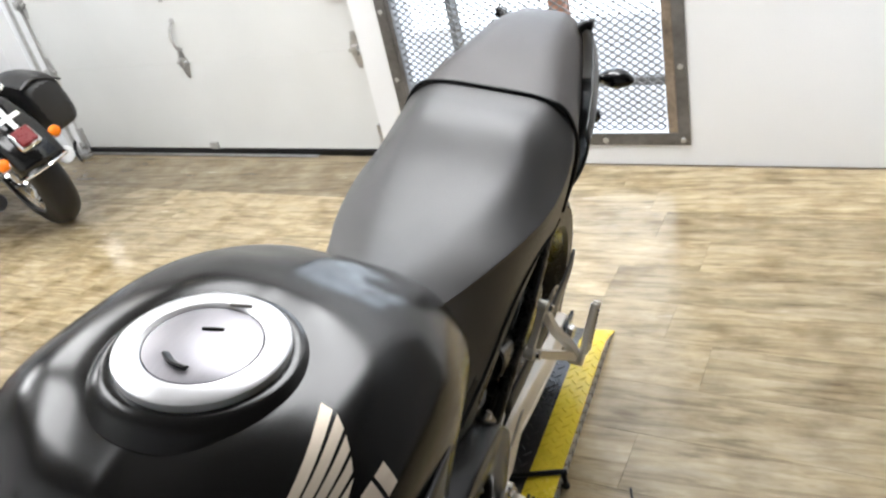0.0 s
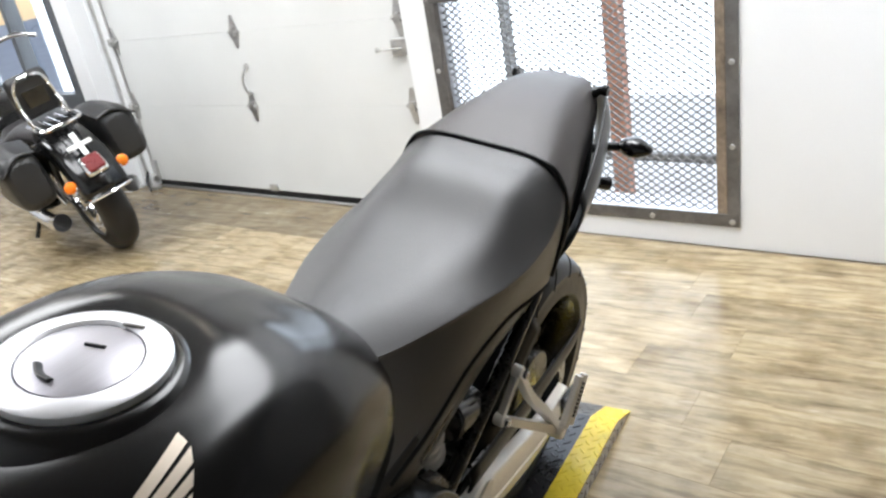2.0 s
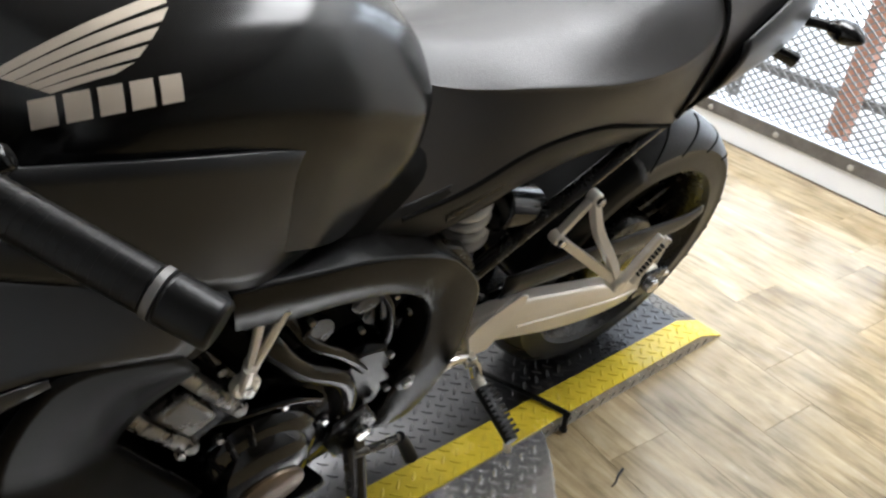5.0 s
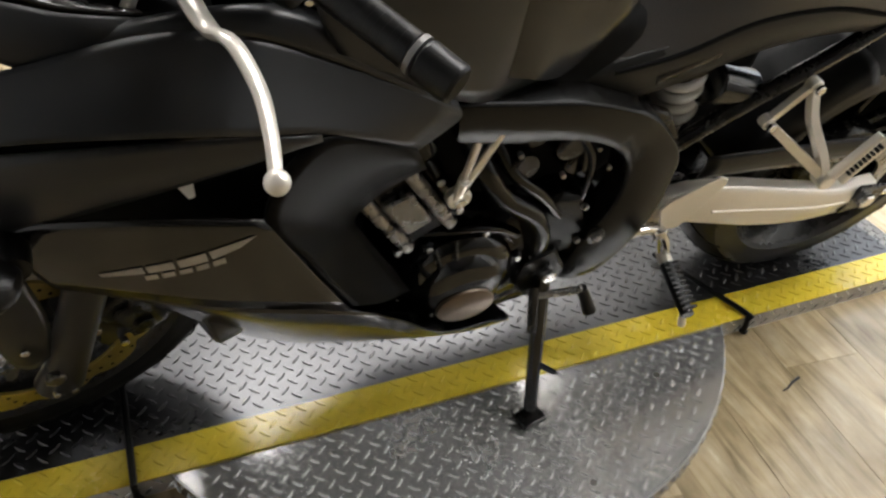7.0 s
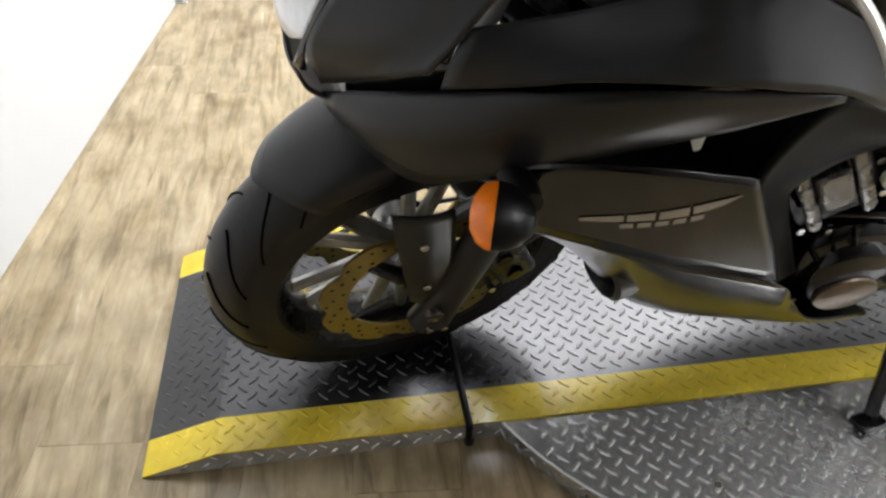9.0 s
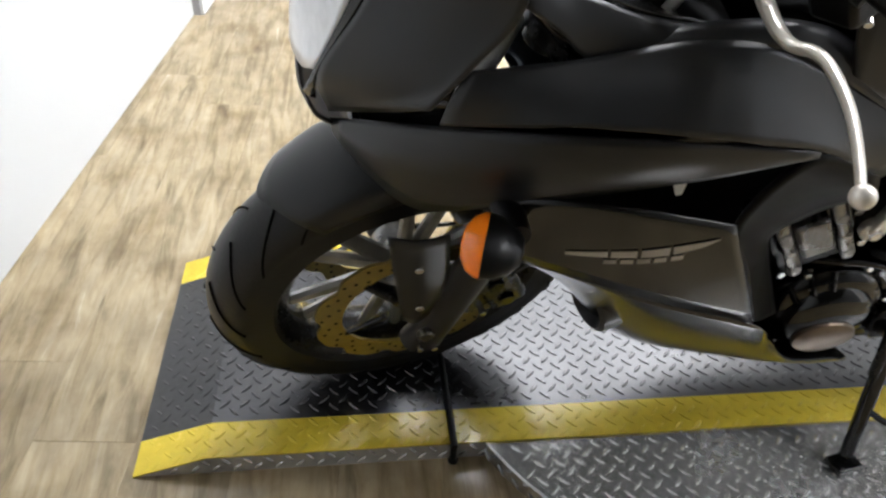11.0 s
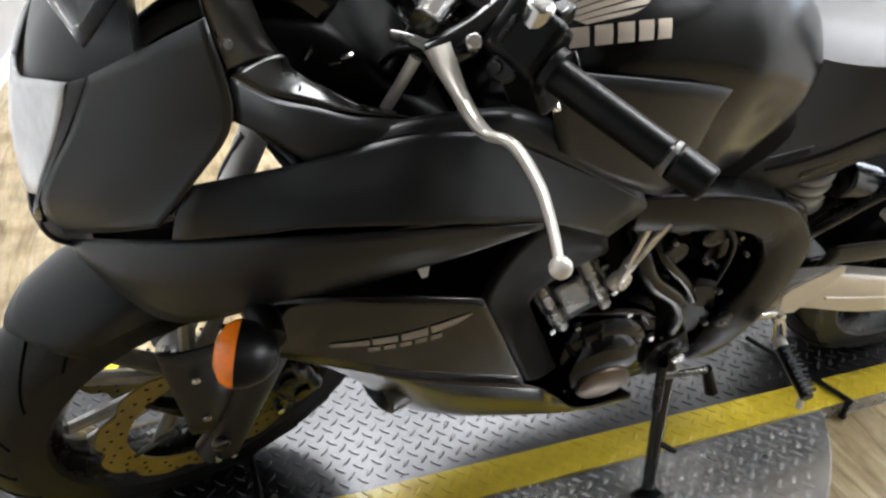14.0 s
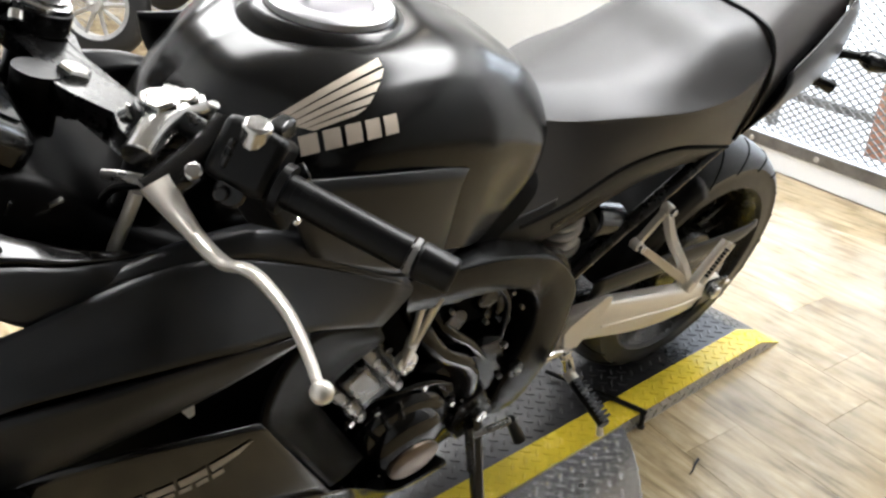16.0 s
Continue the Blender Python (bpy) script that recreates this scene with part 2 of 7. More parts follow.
def rect(bm, x0, x1, y0, y1, z0, z1, m=None):
    vs = [bm.verts.new(Vector((x, y, z)) if m is None else m @ Vector((x, y, z))) for x in (x0, x1) for y in (y0, y1) for z in (z0, z1)]
    for f in ((0, 1, 3, 2), (4, 6, 7, 5), (0, 4, 5, 1), (2, 3, 7, 6), (0, 2, 6, 4), (1, 5, 7, 3)):
        bm.faces.new([vs[i] for i in f])
    return bm


def block(x0, x1, y0, y1, z0, z1, m=None):
    return rect(bmesh.new(), x0, x1, y0, y1, z0, z1, m)


def curve_points(pts, n):
    """Catmull-Rom through the points, n samples."""
    p = np.array(pts, float)
    if len(p) == 2:
        return [tuple(p[0] + (p[1] - p[0]) * i / (n - 1)) for i in range(n)]
    p = np.vstack([2 * p[0] - p[1], p, 2 * p[-1] - p[-2]])
    seg = len(p) - 3
    out = []
    for i in range(n):
        u = i / (n - 1) * seg
        k = min(int(u), seg - 1)
        t = u - k
        a, b, c, d = p[k], p[k + 1], p[k + 2], p[k + 3]
        out.append(tuple(0.5 * (2 * b + (c - a) * t + (2 * a - 5 * b + 4 * c - d) * t * t + (3 * b - a - 3 * c + d) * t ** 3)))
    return out


def tube(bm, pts, r, n=10, samples=0, cap=True, flat=1.0):
    """A round bar along points; r is one radius or one at each end."""
    if samples:
        pts = curve_points(pts, samples)
    pts = [Vector(p) for p in pts]
    rings, side = [], None
    for i, p in enumerate(pts):
        d = (pts[min(i + 1, len(pts) - 1)] - pts[max(i - 1, 0)]).normalized()
        if side is None:
            side = d.orthogonal().normalized()
        side = (side - d * side.dot(d)).normalized()
        up = d.cross(side)
        rad = r if not isinstance(r, (tuple, list)) else r[0] + (r[1] - r[0]) * i / (len(pts) - 1)
        rings.append([bm.verts.new(p + (side * math.cos(a) + up * math.sin(a) * flat) * rad) for a in [2 * math.pi * k / n for k in range(n)]])
    for a, b in zip(rings, rings[1:]):
        for k in range(n):
            bm.faces.new((a[k], a[(k + 1) % n], b[(k + 1) % n], b[k]))
    if cap:
        bm.faces.new(rings[0][::-1])
        bm.faces.new(rings[-1])
    return bm


def lathe(bm, profile, m, n=32, arc=2 * math.pi, closed=False):
    """Turn a profile of (radius, height) about the z axis of m."""
    full = abs(arc - 2 * math.pi) < 1e-6
    steps = n if full else n + 1
    rings = []
    for k in range(steps):
        a = arc * k / n
        rings.append([bm.verts.new(m @ Vector((r * math.cos(a), r * math.sin(a), h))) for r, h in profile])
    cnt = len(profile)
    for k in range(n):
        a, b = rings[k], rings[(k + 1) % steps]
        for i in range(cnt if closed else cnt - 1):
            j = (i + 1) % cnt
            if profile[i][0] < 1e-9 and profile[j][0] < 1e-9:
                continue
            bm.faces.new((a[i], b[i], b[j], a[j]))
    bmesh.ops.remove_doubles(bm, verts=bm.verts, dist=1e-6)
    return bm


AXLE = pose(0, 0, 0, -90, 0, 0)  # z of a turned part becomes +y


def disc(bm, centre, r, h, axis=(0, 1, 0), n=24, rim=0.0):
    """A short round plug whose middle lies at centre."""
    q = Vector((0, 0, 1)).rotation_difference(Vector(axis).normalized()).to_matrix().to_4x4()
    rim = rim or min(r, h) * 0.18
    prof = [(0, -h / 2), (r - rim, -h / 2), (r, -h / 2 + rim), (r, h / 2 - rim), (r - rim, h / 2), (0, h / 2)]
    return lathe(bm, prof, Matrix.Translation(centre) @ q, n)


def plate(bm, outline, y0, y1, shift=None):
    """A flat plate in the side plane, its outline of (x, z), from y0 to y1."""
    a = [bm.verts.new((x, y0, z)) for x, z in outline]
    b = [bm.verts.new((x, y1, z)) for x, z in outline]
    n = len(a)
    fa, fb = bm.faces.new(a), bm.faces.new(b[::-1])
    for i in range(n):
        bm.faces.new((a[i], b[i], b[(i + 1) % n], a[(i + 1) % n]))
    bmesh.ops.triangulate(bm, faces=[fa, fb])
    return bm


def patch(bm, rows, nu=24, nv=8):
    """A smooth sheet through rows of (x, y, z) points; each row is a curve along the sheet."""
    lines = [curve_points(r, nu) for r in rows]
    grid = []
    for i in range(nu):
        grid.append([bm.verts.new(p) for p in curve_points([l[i] for l in lines], nv)])
    for i in range(nu - 1):
        for j in range(nv - 1):
            bm.faces.new((grid[i][j], grid[i + 1][j], grid[i + 1][j + 1], grid[i][j + 1]))
    return bm


def body(bm, sections, nx=30, npr=24, caps=True):
    """A form symmetric about y = 0: sections of (x, [(y, z) from the crest round to the keel])."""
    k = len(sections[0][1])
    lines = [curve_points([(x, *prof[i]) for x, prof in sections], nx) for i in range(k)]
    rings = []
    for i in range(nx):
        half = curve_points([l[i] for l in lines], npr)
        right = [bm.verts.new((p[0], max(p[1], 0.0), p[2])) for p in half]
        left = [bm.verts.new((p[0], -max(p[1], 0.0), p[2])) for p in half]
        rings.append(right + left[::-1])
    n = len(rings[0])
    for a, b in zip(rings, rings[1:]):
        for j in range(n):
            bm.faces.new((a[j], a[(j + 1) % n], b[(j + 1) % n], b[j]))
    if caps:
        bm.faces.new(rings[0])
        bm.faces.new(rings[-1][::-1])
    bmesh.ops.remove_doubles(bm, verts=bm.verts, dist=1e-5)
    return bm


def mirrored(pts):
    return [(x, -y, z) for x, y, z in pts]

# ---- the room ----
H = 0.043          # height of the display platform
ROOM = pose(-2.233, 0, 0, 0, 0, -5.08)   # on the rear wall's foot, x into the room
FRONT = pose(1.60, 0, 0, 0, 0, -7.07)    # on the front wall's foot, x out of the room


def structure(name, bm, mat, label, category, m=None, **kw):
    ob = part(name, bm, mat, None, label, smooth=False, **kw)
    if m is not None:
        ob.matrix_world = m
    return tagged(ob, label, category, kind="structure")


bm = bmesh.new()
for y0, y1, z0, z1 in ((0.325, 9.0, 0, 3.0), (-0.86, 0.325, 0, 0.115), (-0.86, 0.325, 2.03, 3.0), (-1.045, -0.86, 0, 3.0), (-3.36, -1.045, 2.15, 3.0), (-3.47, -3.36, 0, 3.0)):
    rect(bm, -0.18, 0, y0, y1, z0, z1)
structure("wall_rear", bm, WALL, "white painted wall around garage door and mesh opening", "wall", ROOM)
stub = structure("wall_partition", block(0.004, 0.53, 1.075, 1.20, 0.004, 2.4), WALL, "short white partition wall with a chipped foot", "wall", ROOM)
part("base_strip", block(0.004, 0.525, 1.068, 1.0745, 0.0, 0.010), STEEL, stub, "thin dark strip along the foot")
part("chip", plate(bmesh.new(), [(0.455, 0.0), (0.53, 0.0), (0.528, 0.034), (0.505, 0.018), (0.49, 0.030), (0.47, 0.012)], 1.050, 1.067), BRONZE, stub, "brown splintered chip at the foot", smooth=False)
bm = bmesh.new()
for x0, x1, z0, z1 in ((0.0, 0.12, 0, 3.0),):
    rect(bm, x0, x1, -3.62, -3.47, z0, z1)
structure("wall_return", bm, WALL, "short white wall return beside the garage door", "wall", ROOM)
bm = bmesh.new()
for x0, x1, z0, z1 in ((-0.02, 0.12, 0, 3.0), (0.12, 1.22, 0, 0.52), (0.12, 1.22, 2.1, 3.0)):
    rect(bm, x0, x1, -0.14, 0, z0, z1)
rect(bm, 1.22, 4.2, -0.14, 0, 0, 3.0)
SIDE = ROOM @ pose(0.12, -3.47, 0, 0, 0, -86)
structure("wall_window_side", bm, WALL, "white wall with a grey framed window", "wall", SIDE)
# white wall, its paint greyed to stand in for weaker light here
bm = block(0, 0.14, -1.72, 9.2, 0, 3.0)
structure("wall_front", bm, material("low_light_white_paint", (0.60, 0.61, 0.62), 0.6, vary=0.03, scale=2.0, bump=0.15, bump_scale=160), "plain white wall ahead of the display platform", "wall", FRONT)
# grey colour here paints in the shade lying on this stretch
bm = block(-0.025, 0.14, -8.2, -1.72, 0, 3.0)
structure("wall_front_end", bm, material("shade_grey_wall_paint", (0.42, 0.42, 0.43), 0.6, vary=0.04), "stretch of wall coloured grey for the shade on it, with white baseboard", "wall", FRONT)
bm = block(-0.04, -0.025, -8.2, -1.72, 0.0, 0.07)
structure("baseboard", bm, WALL, "low white baseboard along the shade-grey wall", "baseboard", FRONT, bevel=0.004)
bm = block(-1.0, 4.6, -8.3, -8.16, 0, 3.0)
structure("wall_far", bm, WALL, "far white end wall of the showroom", "wall", ROOM)
# unseen wall, added far off and dark so the left flank reflects less
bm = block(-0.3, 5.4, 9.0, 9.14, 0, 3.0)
structure("wall_side", bm, material("unseen_dark_wall_paint", (0.22, 0.21, 0.20), 0.7, vary=0.05), "unseen far side wall, coloured dark to keep the bike's left flank dark", "wall", ROOM)
bm = block(-1.2, 5.8, -8.4, 9.2, 3.0, 3.12)
structure("ceiling", bm, CEILING, "unseen showroom ceiling, its grey assumed to keep reflections dark", "ceiling", ROOM)
floor = structure("floor", block(-0.3, 5.6, -8.4, 9.2, -0.12, -0.006), material("floor_base", (0.24, 0.19, 0.12), 0.7), "pale wood plank showroom floor", "floor", ROOM)

# yard outside the mesh opening and the window
bm = block(-40, -0.32, -40, 40, -0.2, -0.1)
structure("ground", bm, ASPHALT, "pale sunlit concrete yard outside", "ground", ROOM)


def garage_door():
    door = empty("garage_door", ROOM, "white sectional overhead garage door with galvanised hinges, closed", "garage door", kind="structure")
    tops = (0.035, 0.53, 0.93, 1.36, 1.79, 2.2)
    for a, b in zip(tops, tops[1:]):
        bm = block(-0.10, -0.05, -3.36, -1.045, a + 0.0004, b - 0.0004)
        part("door_section", bm, DOOR_WHITE, door, bevel=0.0016)
    part("bottom_seal", block(-0.10, -0.045, -3.33, -1.06, 0.0, 0.034), RUBBER, door, "black rubber bottom seal", bevel=0.006)
    bm = block(-0.044, -0.02, -3.30, -1.5, 0.0, 0.006)
    part("threshold_strip", bm, GALV, door, "bright metal threshold strip", bevel=0.002)
    for y in (-1.10, -2.22, -3.34):
        for z in (0.53, 0.93, 1.36, 1.79):
            bm = bmesh.new()
            w = 0.032
            plate(bm, [(-w, 0.004), (w, 0.004), (w * 0.35, 0.085), (-w * 0.35, 0.085)], 0.0, 0.004)
            plate(bm, [(-w, -0.004), (-w * 0.35, -0.085), (w * 0.35, -0.085), (w, -0.004)], 0.0, 0.004)
            tube(bm, [(-w * 1.15, 0.008, 0), (w * 1.15, 0.008, 0)], 0.009, 10)
            rect(bm, -w * 0.5, w * 0.5, 0, 0.022, -0.022, 0.022)
            h = part("hinge", bm, GALV, door, bevel=0.001)
            h.matrix_local = pose(-0.05, y, z, 0, 0, -90)
    bm = bmesh.new()
    tube(bm, [(-0.05, -2.20, 0.60), (-0.02, -2.20, 0.61), (-0.008, -2.205, 0.66), (-0.012, -2.2, 0.70), (-0.03, -2.195, 0.73), (-0.05, -2.195, 0.74)], 0.007, 8, 18)
    disc(bm, (-0.047, -2.195, 0.745), 0.016, 0.012, (1, 0, 0), 14)
    part("pull_handle", bm, GALV, door, "curved grey pull handle")
    bm = block(-0.05, -0.03, -1.16, -1.06, 0.77, 0.84)
    tube(bm, [(-0.03, -1.10, 0.80), (0.0, -1.14, 0.80), (0.0, -1.21, 0.80)], 0.006, 8)
    disc(bm, (0.0, -1.215, 0.80), 0.011, 0.02, (0, 1, 0), 12)
    part("side_latch", bm, GALV, door, "slide latch with black tipped bolt", bevel=0.002)
    part("bottom_bracket", block(-0.05, -0.035, -2.25, -2.19, 0.035, 0.075), GALV, door, bevel=0.003)
    for y, n in ((-3.345, "left"), (-1.06, "right")):
        part("corner_bracket", block(-0.05, -0.03, y - 0.03, y + 0.03, 0.036, 0.17), GALV, door, bevel=0.003)
    bm = bmesh.new()
    rect(bm, -0.045, 0.012, -3.395, -3.37, 0.02, 2.3)
    rect(bm, -0.045, -0.035, -3.37, -3.352, 0.02, 2.3)
    part("door_track", bm, GALV, door, "vertical galvanised roller track")
    bm = bmesh.new()
    for z in (0.06, 0.53, 0.93, 1.36):
        disc(bm, (-0.02, -3.36, z), 0.024, 0.02, (1, 0, 0), 16)
        rect(bm, -0.045, -0.02, -3.40, -3.34, z - 0.02, z + 0.02)
    part("rollers", bm, GALV, door)
    bm = bmesh.new()
    tube(bm, [(-0.02, -3.38, 0.12), (0.03, -3.36, 0.06), (0.06, -3.31, 0.02), (0.085, -3.26, 0.008)], (0.012, 0.007), 8, 14)
    part("weather_strip_end", bm, RUBBER, door, "loose black rubber weather strip end")
    part("floor_stop", block(0.0, 0.05, -3.33, -3.26, 0.0, 0.02), GALV, door, bevel=0.004)
    return door


garage_door()


def mesh_opening():
    """Steel framed opening closed by expanded metal mesh."""
    frame_ob = empty("window_1", ROOM, "steel framed opening with expanded metal security mesh", "window", kind="structure")
    y0, y1, z0, z1 = -0.908, 0.368, 0.087, 2.06
    bars = [("frame_bar", (y0, y1, z0, z0 + 0.05)), ("frame_bar", (y0, y1, z1 - 0.05, z1)),
            ("frame_bar", (y0, y0 + 0.052, z0 + 0.05, z1 - 0.05)), ("frame_bar", (y1 - 0.045, y1, z0 + 0.05, z1 - 0.05))]
    for n, (a, b, c, d) in bars:
        part(n, block(0.001, 0.008, a, b, c, d), STEEL, frame_ob, bevel=0.001)
    part("inner_angle", block(-0.05, 0.006, y1 - 0.082, y1 - 0.046, z0 + 0.051, z1 - 0.051), RUSTY, frame_ob, "rust streaked inner angle", bevel=0.001)
    part("inner_angle", block(-0.05, 0.006, y0 + 0.053, y0 + 0.072, z0 + 0.051, z1 - 0.051), STEEL, frame_ob, bevel=0.001)
    part("lock_box", block(0.008, 0.05, y0 + 0.05, y0 + 0.20, 0.985, 1.06), STEEL, frame_ob, "dark steel lock box on the frame", bevel=0.004)
    for y in (0.342, 0.037, -0.268, -0.573, -0.882):
        part("bolt", disc(bmesh.new(), (0.011, y, 0.108), 0.011, 0.008, (1, 0, 0), 12), GALV, frame_ob)
    for z in (0.40, 0.70, 1.0, 1.3, 1.6, 1.9):
        for y in (0.345, -0.884):
            part("bolt", disc(bmesh.new(), (0.011, y, z), 0.010, 0.008, (1, 0, 0), 12), GALV, frame_ob)
    # expanded mesh: staggered diamonds of thin strand
    verts, faces = [], []
    dy, dz, t = 0.041, 0.0145, 0.0027
    ya, yb, za, zb = y0 + 0.055, y1 - 0.085, z0 + 0.052, z1 - 0.052

    def strand(p, q):
        k = len(verts)
        d = (Vector(q) - Vector(p)).normalized()
        s = Vector((0, -d.z, d.y)) * t
        for c in (p, q):
            for sx, sg in ((-0.0022, 1), (0.0022, 1), (0.0022, -1), (-0.0022, -1)):
                verts.append((c[0] + sx, c[1] + s.y * sg, c[2] + s.z * sg))
        for i in range(4):
            faces.append((k + i, k + (i + 1) % 4, k + 4 + (i + 1) % 4, k + 4 + i))

    ny, nz = int((yb - ya) / dy), int((1.66 - za) / dz)
    for i in range(ny + 1):
        for j in range(nz + 1):
            y, z = ya + dy * (i + 0.5 * (j % 2)), za + dz * j
            if y <= yb and z + dz < zb:
                for s in (-0.5, 0.5):
                    if ya <= y + s * dy <= yb:
                        strand((-0.02, y, z), (-0.02, y + s * dy, z + dz))
    data = bpy.data.meshes.new("expanded_mesh")
    data.from_pydata(verts, [], faces)
    data.materials.append(MESH_STEEL)
    ob = new("expanded_mesh", data)
    ob.parent = frame_ob
    tagged(ob, "grey expanded metal diamond mesh", kind="stuff")
    # outside: a brick pier and a rail seen through the mesh
    for y, w, mat, lab in ((-0.20, 0.075, BRICKISH, "red brick pier outside the opening"), (-0.66, 0.03, STEEL, "thin steel post outside the opening")):
        ob = part("pier" if w > 0.05 else "post", block(-0.42, -0.36, y * 1.13 - w / 2 - 0.02, y * 1.13 + w / 2 - 0.02, -0.1, 2.4), mat, None, lab)
        ob.matrix_world = ROOM
        tagged(ob, lab, "pier" if w > 0.05 else "post", kind="structure")
    ob = part("rail", block(-0.46, -0.43, -1.2, 0.9, 0.17, 0.205), STEEL, None, "low steel rail outside the opening")
    ob.matrix_world = ROOM
    tagged(ob, "low steel rail outside the opening", "rail", kind="structure")
    return frame_ob


mesh_opening()

# grey framed window in the far wall
win = empty("window_2", SIDE, "grey aluminium framed shop window with bright daylight", "window", kind="structure")
GREY_FRAME = material("grey_aluminium_frame", (0.13, 0.14, 0.15), 0.4, 0.4, vary=0.1)
for n, b in (("frame_bar", (0.12, 0.18, 0.52, 2.1)), ("frame_bar", (1.16, 1.22, 0.52, 2.1)), ("frame_bar", (0.18, 1.16, 0.52, 0.66)), ("frame_bar", (0.18, 1.16, 2.04, 2.1)), ("mullion", (0.62, 0.66, 0.66, 2.04))):
    part(n, block(b[0], b[1], -0.09, 0.012, b[2], b[3]), GREY_FRAME, win, bevel=0.003)
pane = part("pane", block(0.18, 1.16, -0.05, -0.044, 0.66, 2.04), glassy("window_glass"), win)
pane.visible_shadow = False

# fluorescent fittings on the ceiling
TUBE = glowing("fluorescent_diffuser", (1.0, 0.97, 0.92), 6.0)


def ceiling_light(x, y):
    ob = empty("ceiling_light", ROOM @ pose(x, y, 3.0), "wide white fluorescent ceiling light panel, switched on", "ceiling light", "ceiling lights")
    part("housing", block(-0.52, 0.52, -0.92, 0.92, -0.05, 0.0), WHITE_PLASTIC, ob, bevel=0.008)
    part("diffuser", block(-0.50, 0.50, -0.90, 0.90, -0.066, -0.0505), TUBE, ob, bevel=0.006)
    return ob


LIGHTS = ((0.72, 0.35, 54), (1.2, -2.5, 21), (2.55, -1.5, 34), (2.0, -5.2, 42))
for x, y, watts in LIGHTS:
    ceiling_light(x, y)
    area_lamp("ceiling_tube", ROOM @ pose(x, y, 2.92), 1.0, 1.8, watts, (1.0, 0.98, 0.955))
SPOT_GLOW = glowing("warm_spot_glow", (1.0, 0.86, 0.66), 60.0)


def ceiling_spot(x, y):
    ob = empty("ceiling_spot", ROOM @ pose(x, y, 3.0), "small round warm ceiling spotlight, switched on", "spotlight", "ceiling spotlights")
    part("trim_ring", lathe(bmesh.new(), [(0.045, 0), (0.065, 0), (0.063, -0.008), (0.045, -0.012)], Matrix(), 24, closed=True), WHITE_PLASTIC, ob)
    part("lamp_glass", lathe(bmesh.new(), [(0, -0.006), (0.03, -0.006), (0.044, -0.003), (0.044, 0)], Matrix(), 20), SPOT_GLOW, ob, "glowing warm lamp glass")
    return ob


for k in range(4):
    ceiling_spot(0.55, -1.2 - 1.1 * k)
# daylight: an overcast glare outside the openings
GLARE = glowing("bright_outside", (0.92, 0.965, 1.0), 2.2)
bm = block(-2.6, -2.55, -9.0, 3.5, -0.3, 4.5)
structure("backdrop", bm, GLARE, "blank bright daylight outside the openings", "backdrop", ROOM)
area_lamp("daylight_mesh", ROOM @ pose(-0.25, -0.27, 1.1, 0, -90, 0), 1.9, 1.15, 18, (0.84, 0.92, 1.0))


def plank_mesh(l, w):
    bm = rect(bmesh.new(), -w / 2, w / 2, -l / 2, l / 2, -0.005, 0.0)
    bmesh.ops.bevel(bm, geom=[e for e in bm.edges if all(v.co.z > -0.001 for v in e.verts)], offset=0.0005, segments=1, affect="EDGES")
    data = bpy.data.meshes.new("plank")
    bm.to_mesh(data)
    bm.free()
    return data


def lay_floor():
    l, w = 1.22, 0.178
    light, dark = plank_mesh(l - 0.0005, w - 0.0005), plank_mesh(l - 0.0005, w - 0.0005)
    light.materials.append(OAK)
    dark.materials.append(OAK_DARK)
    rest_v, rest_f = [], []
    rnd = random.Random(5)
    for i in range(27):
        x = 0.02 + w * (i + 0.5)
        off = rnd.random() * l
        for j in range(-8, 8):
            y = j * l + off
            near = -4.6 < y < 2.4 and x < 4.3
            if y < -8 or y > 8.8:
                continue
            if near:
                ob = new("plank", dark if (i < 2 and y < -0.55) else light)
                ob.parent = floor
                ob.location = (x, y, 0)
            else:
                k = len(rest_v)
                rest_v += [(x + sx * (w - 0.0012) / 2, y + sy * (l - 0.0012) / 2, 0) for sx, sy in ((-1, -1), (1, -1), (1, 1), (-1, 1))]
                rest_f.append((k, k + 1, k + 2, k + 3))
    data = bpy.data.meshes.new("distant_planks")
    data.from_pydata(rest_v, [], rest_f)
    data.materials.append(OAK)
    ob = new("distant_planks", data)
    ob.parent = floor
    tagged(ob, kind="stuff")


lay_floor()

# ---- the display platform ----
HALF, STRIP = 0.278, 0.072
XA, XB, XC, XD = -1.135, -1.03, 1.066, 1.195   # rear foot, rear knee, front knee, front foot


def top_z(x):
    if x < XB:
        return H * max(0.0, (x - XA) / (XB - XA))
    if x > XC:
        return H * max(0.0, (XD - x) / (XD - XC))
    return H


platform = empty("display_platform", pose(0, 0, 0), "long low ramp platform of tread plate with yellow edge strips", "platform")
DX = [XA + 0.004, XB, XC, XD - 0.004]


def deck(name, y0, y1, mat, label, lift=0.0):
    bm = bmesh.new()
    rows = [[bm.verts.new((x, y, max(top_z(x) + lift, 0.003))) for y in (y0, y1)] for x in DX]
    for a, b in zip(rows, rows[1:]):
        bm.faces.new((a[0], b[0], b[1], a[1]))
    return part(name, bm, mat, platform, label, smooth=False, solid=0.003)


deck("deck", -HALF + STRIP, HALF - STRIP, TREAD_DARK, "tread plate deck, darkened for the bike's reflection and shadow")
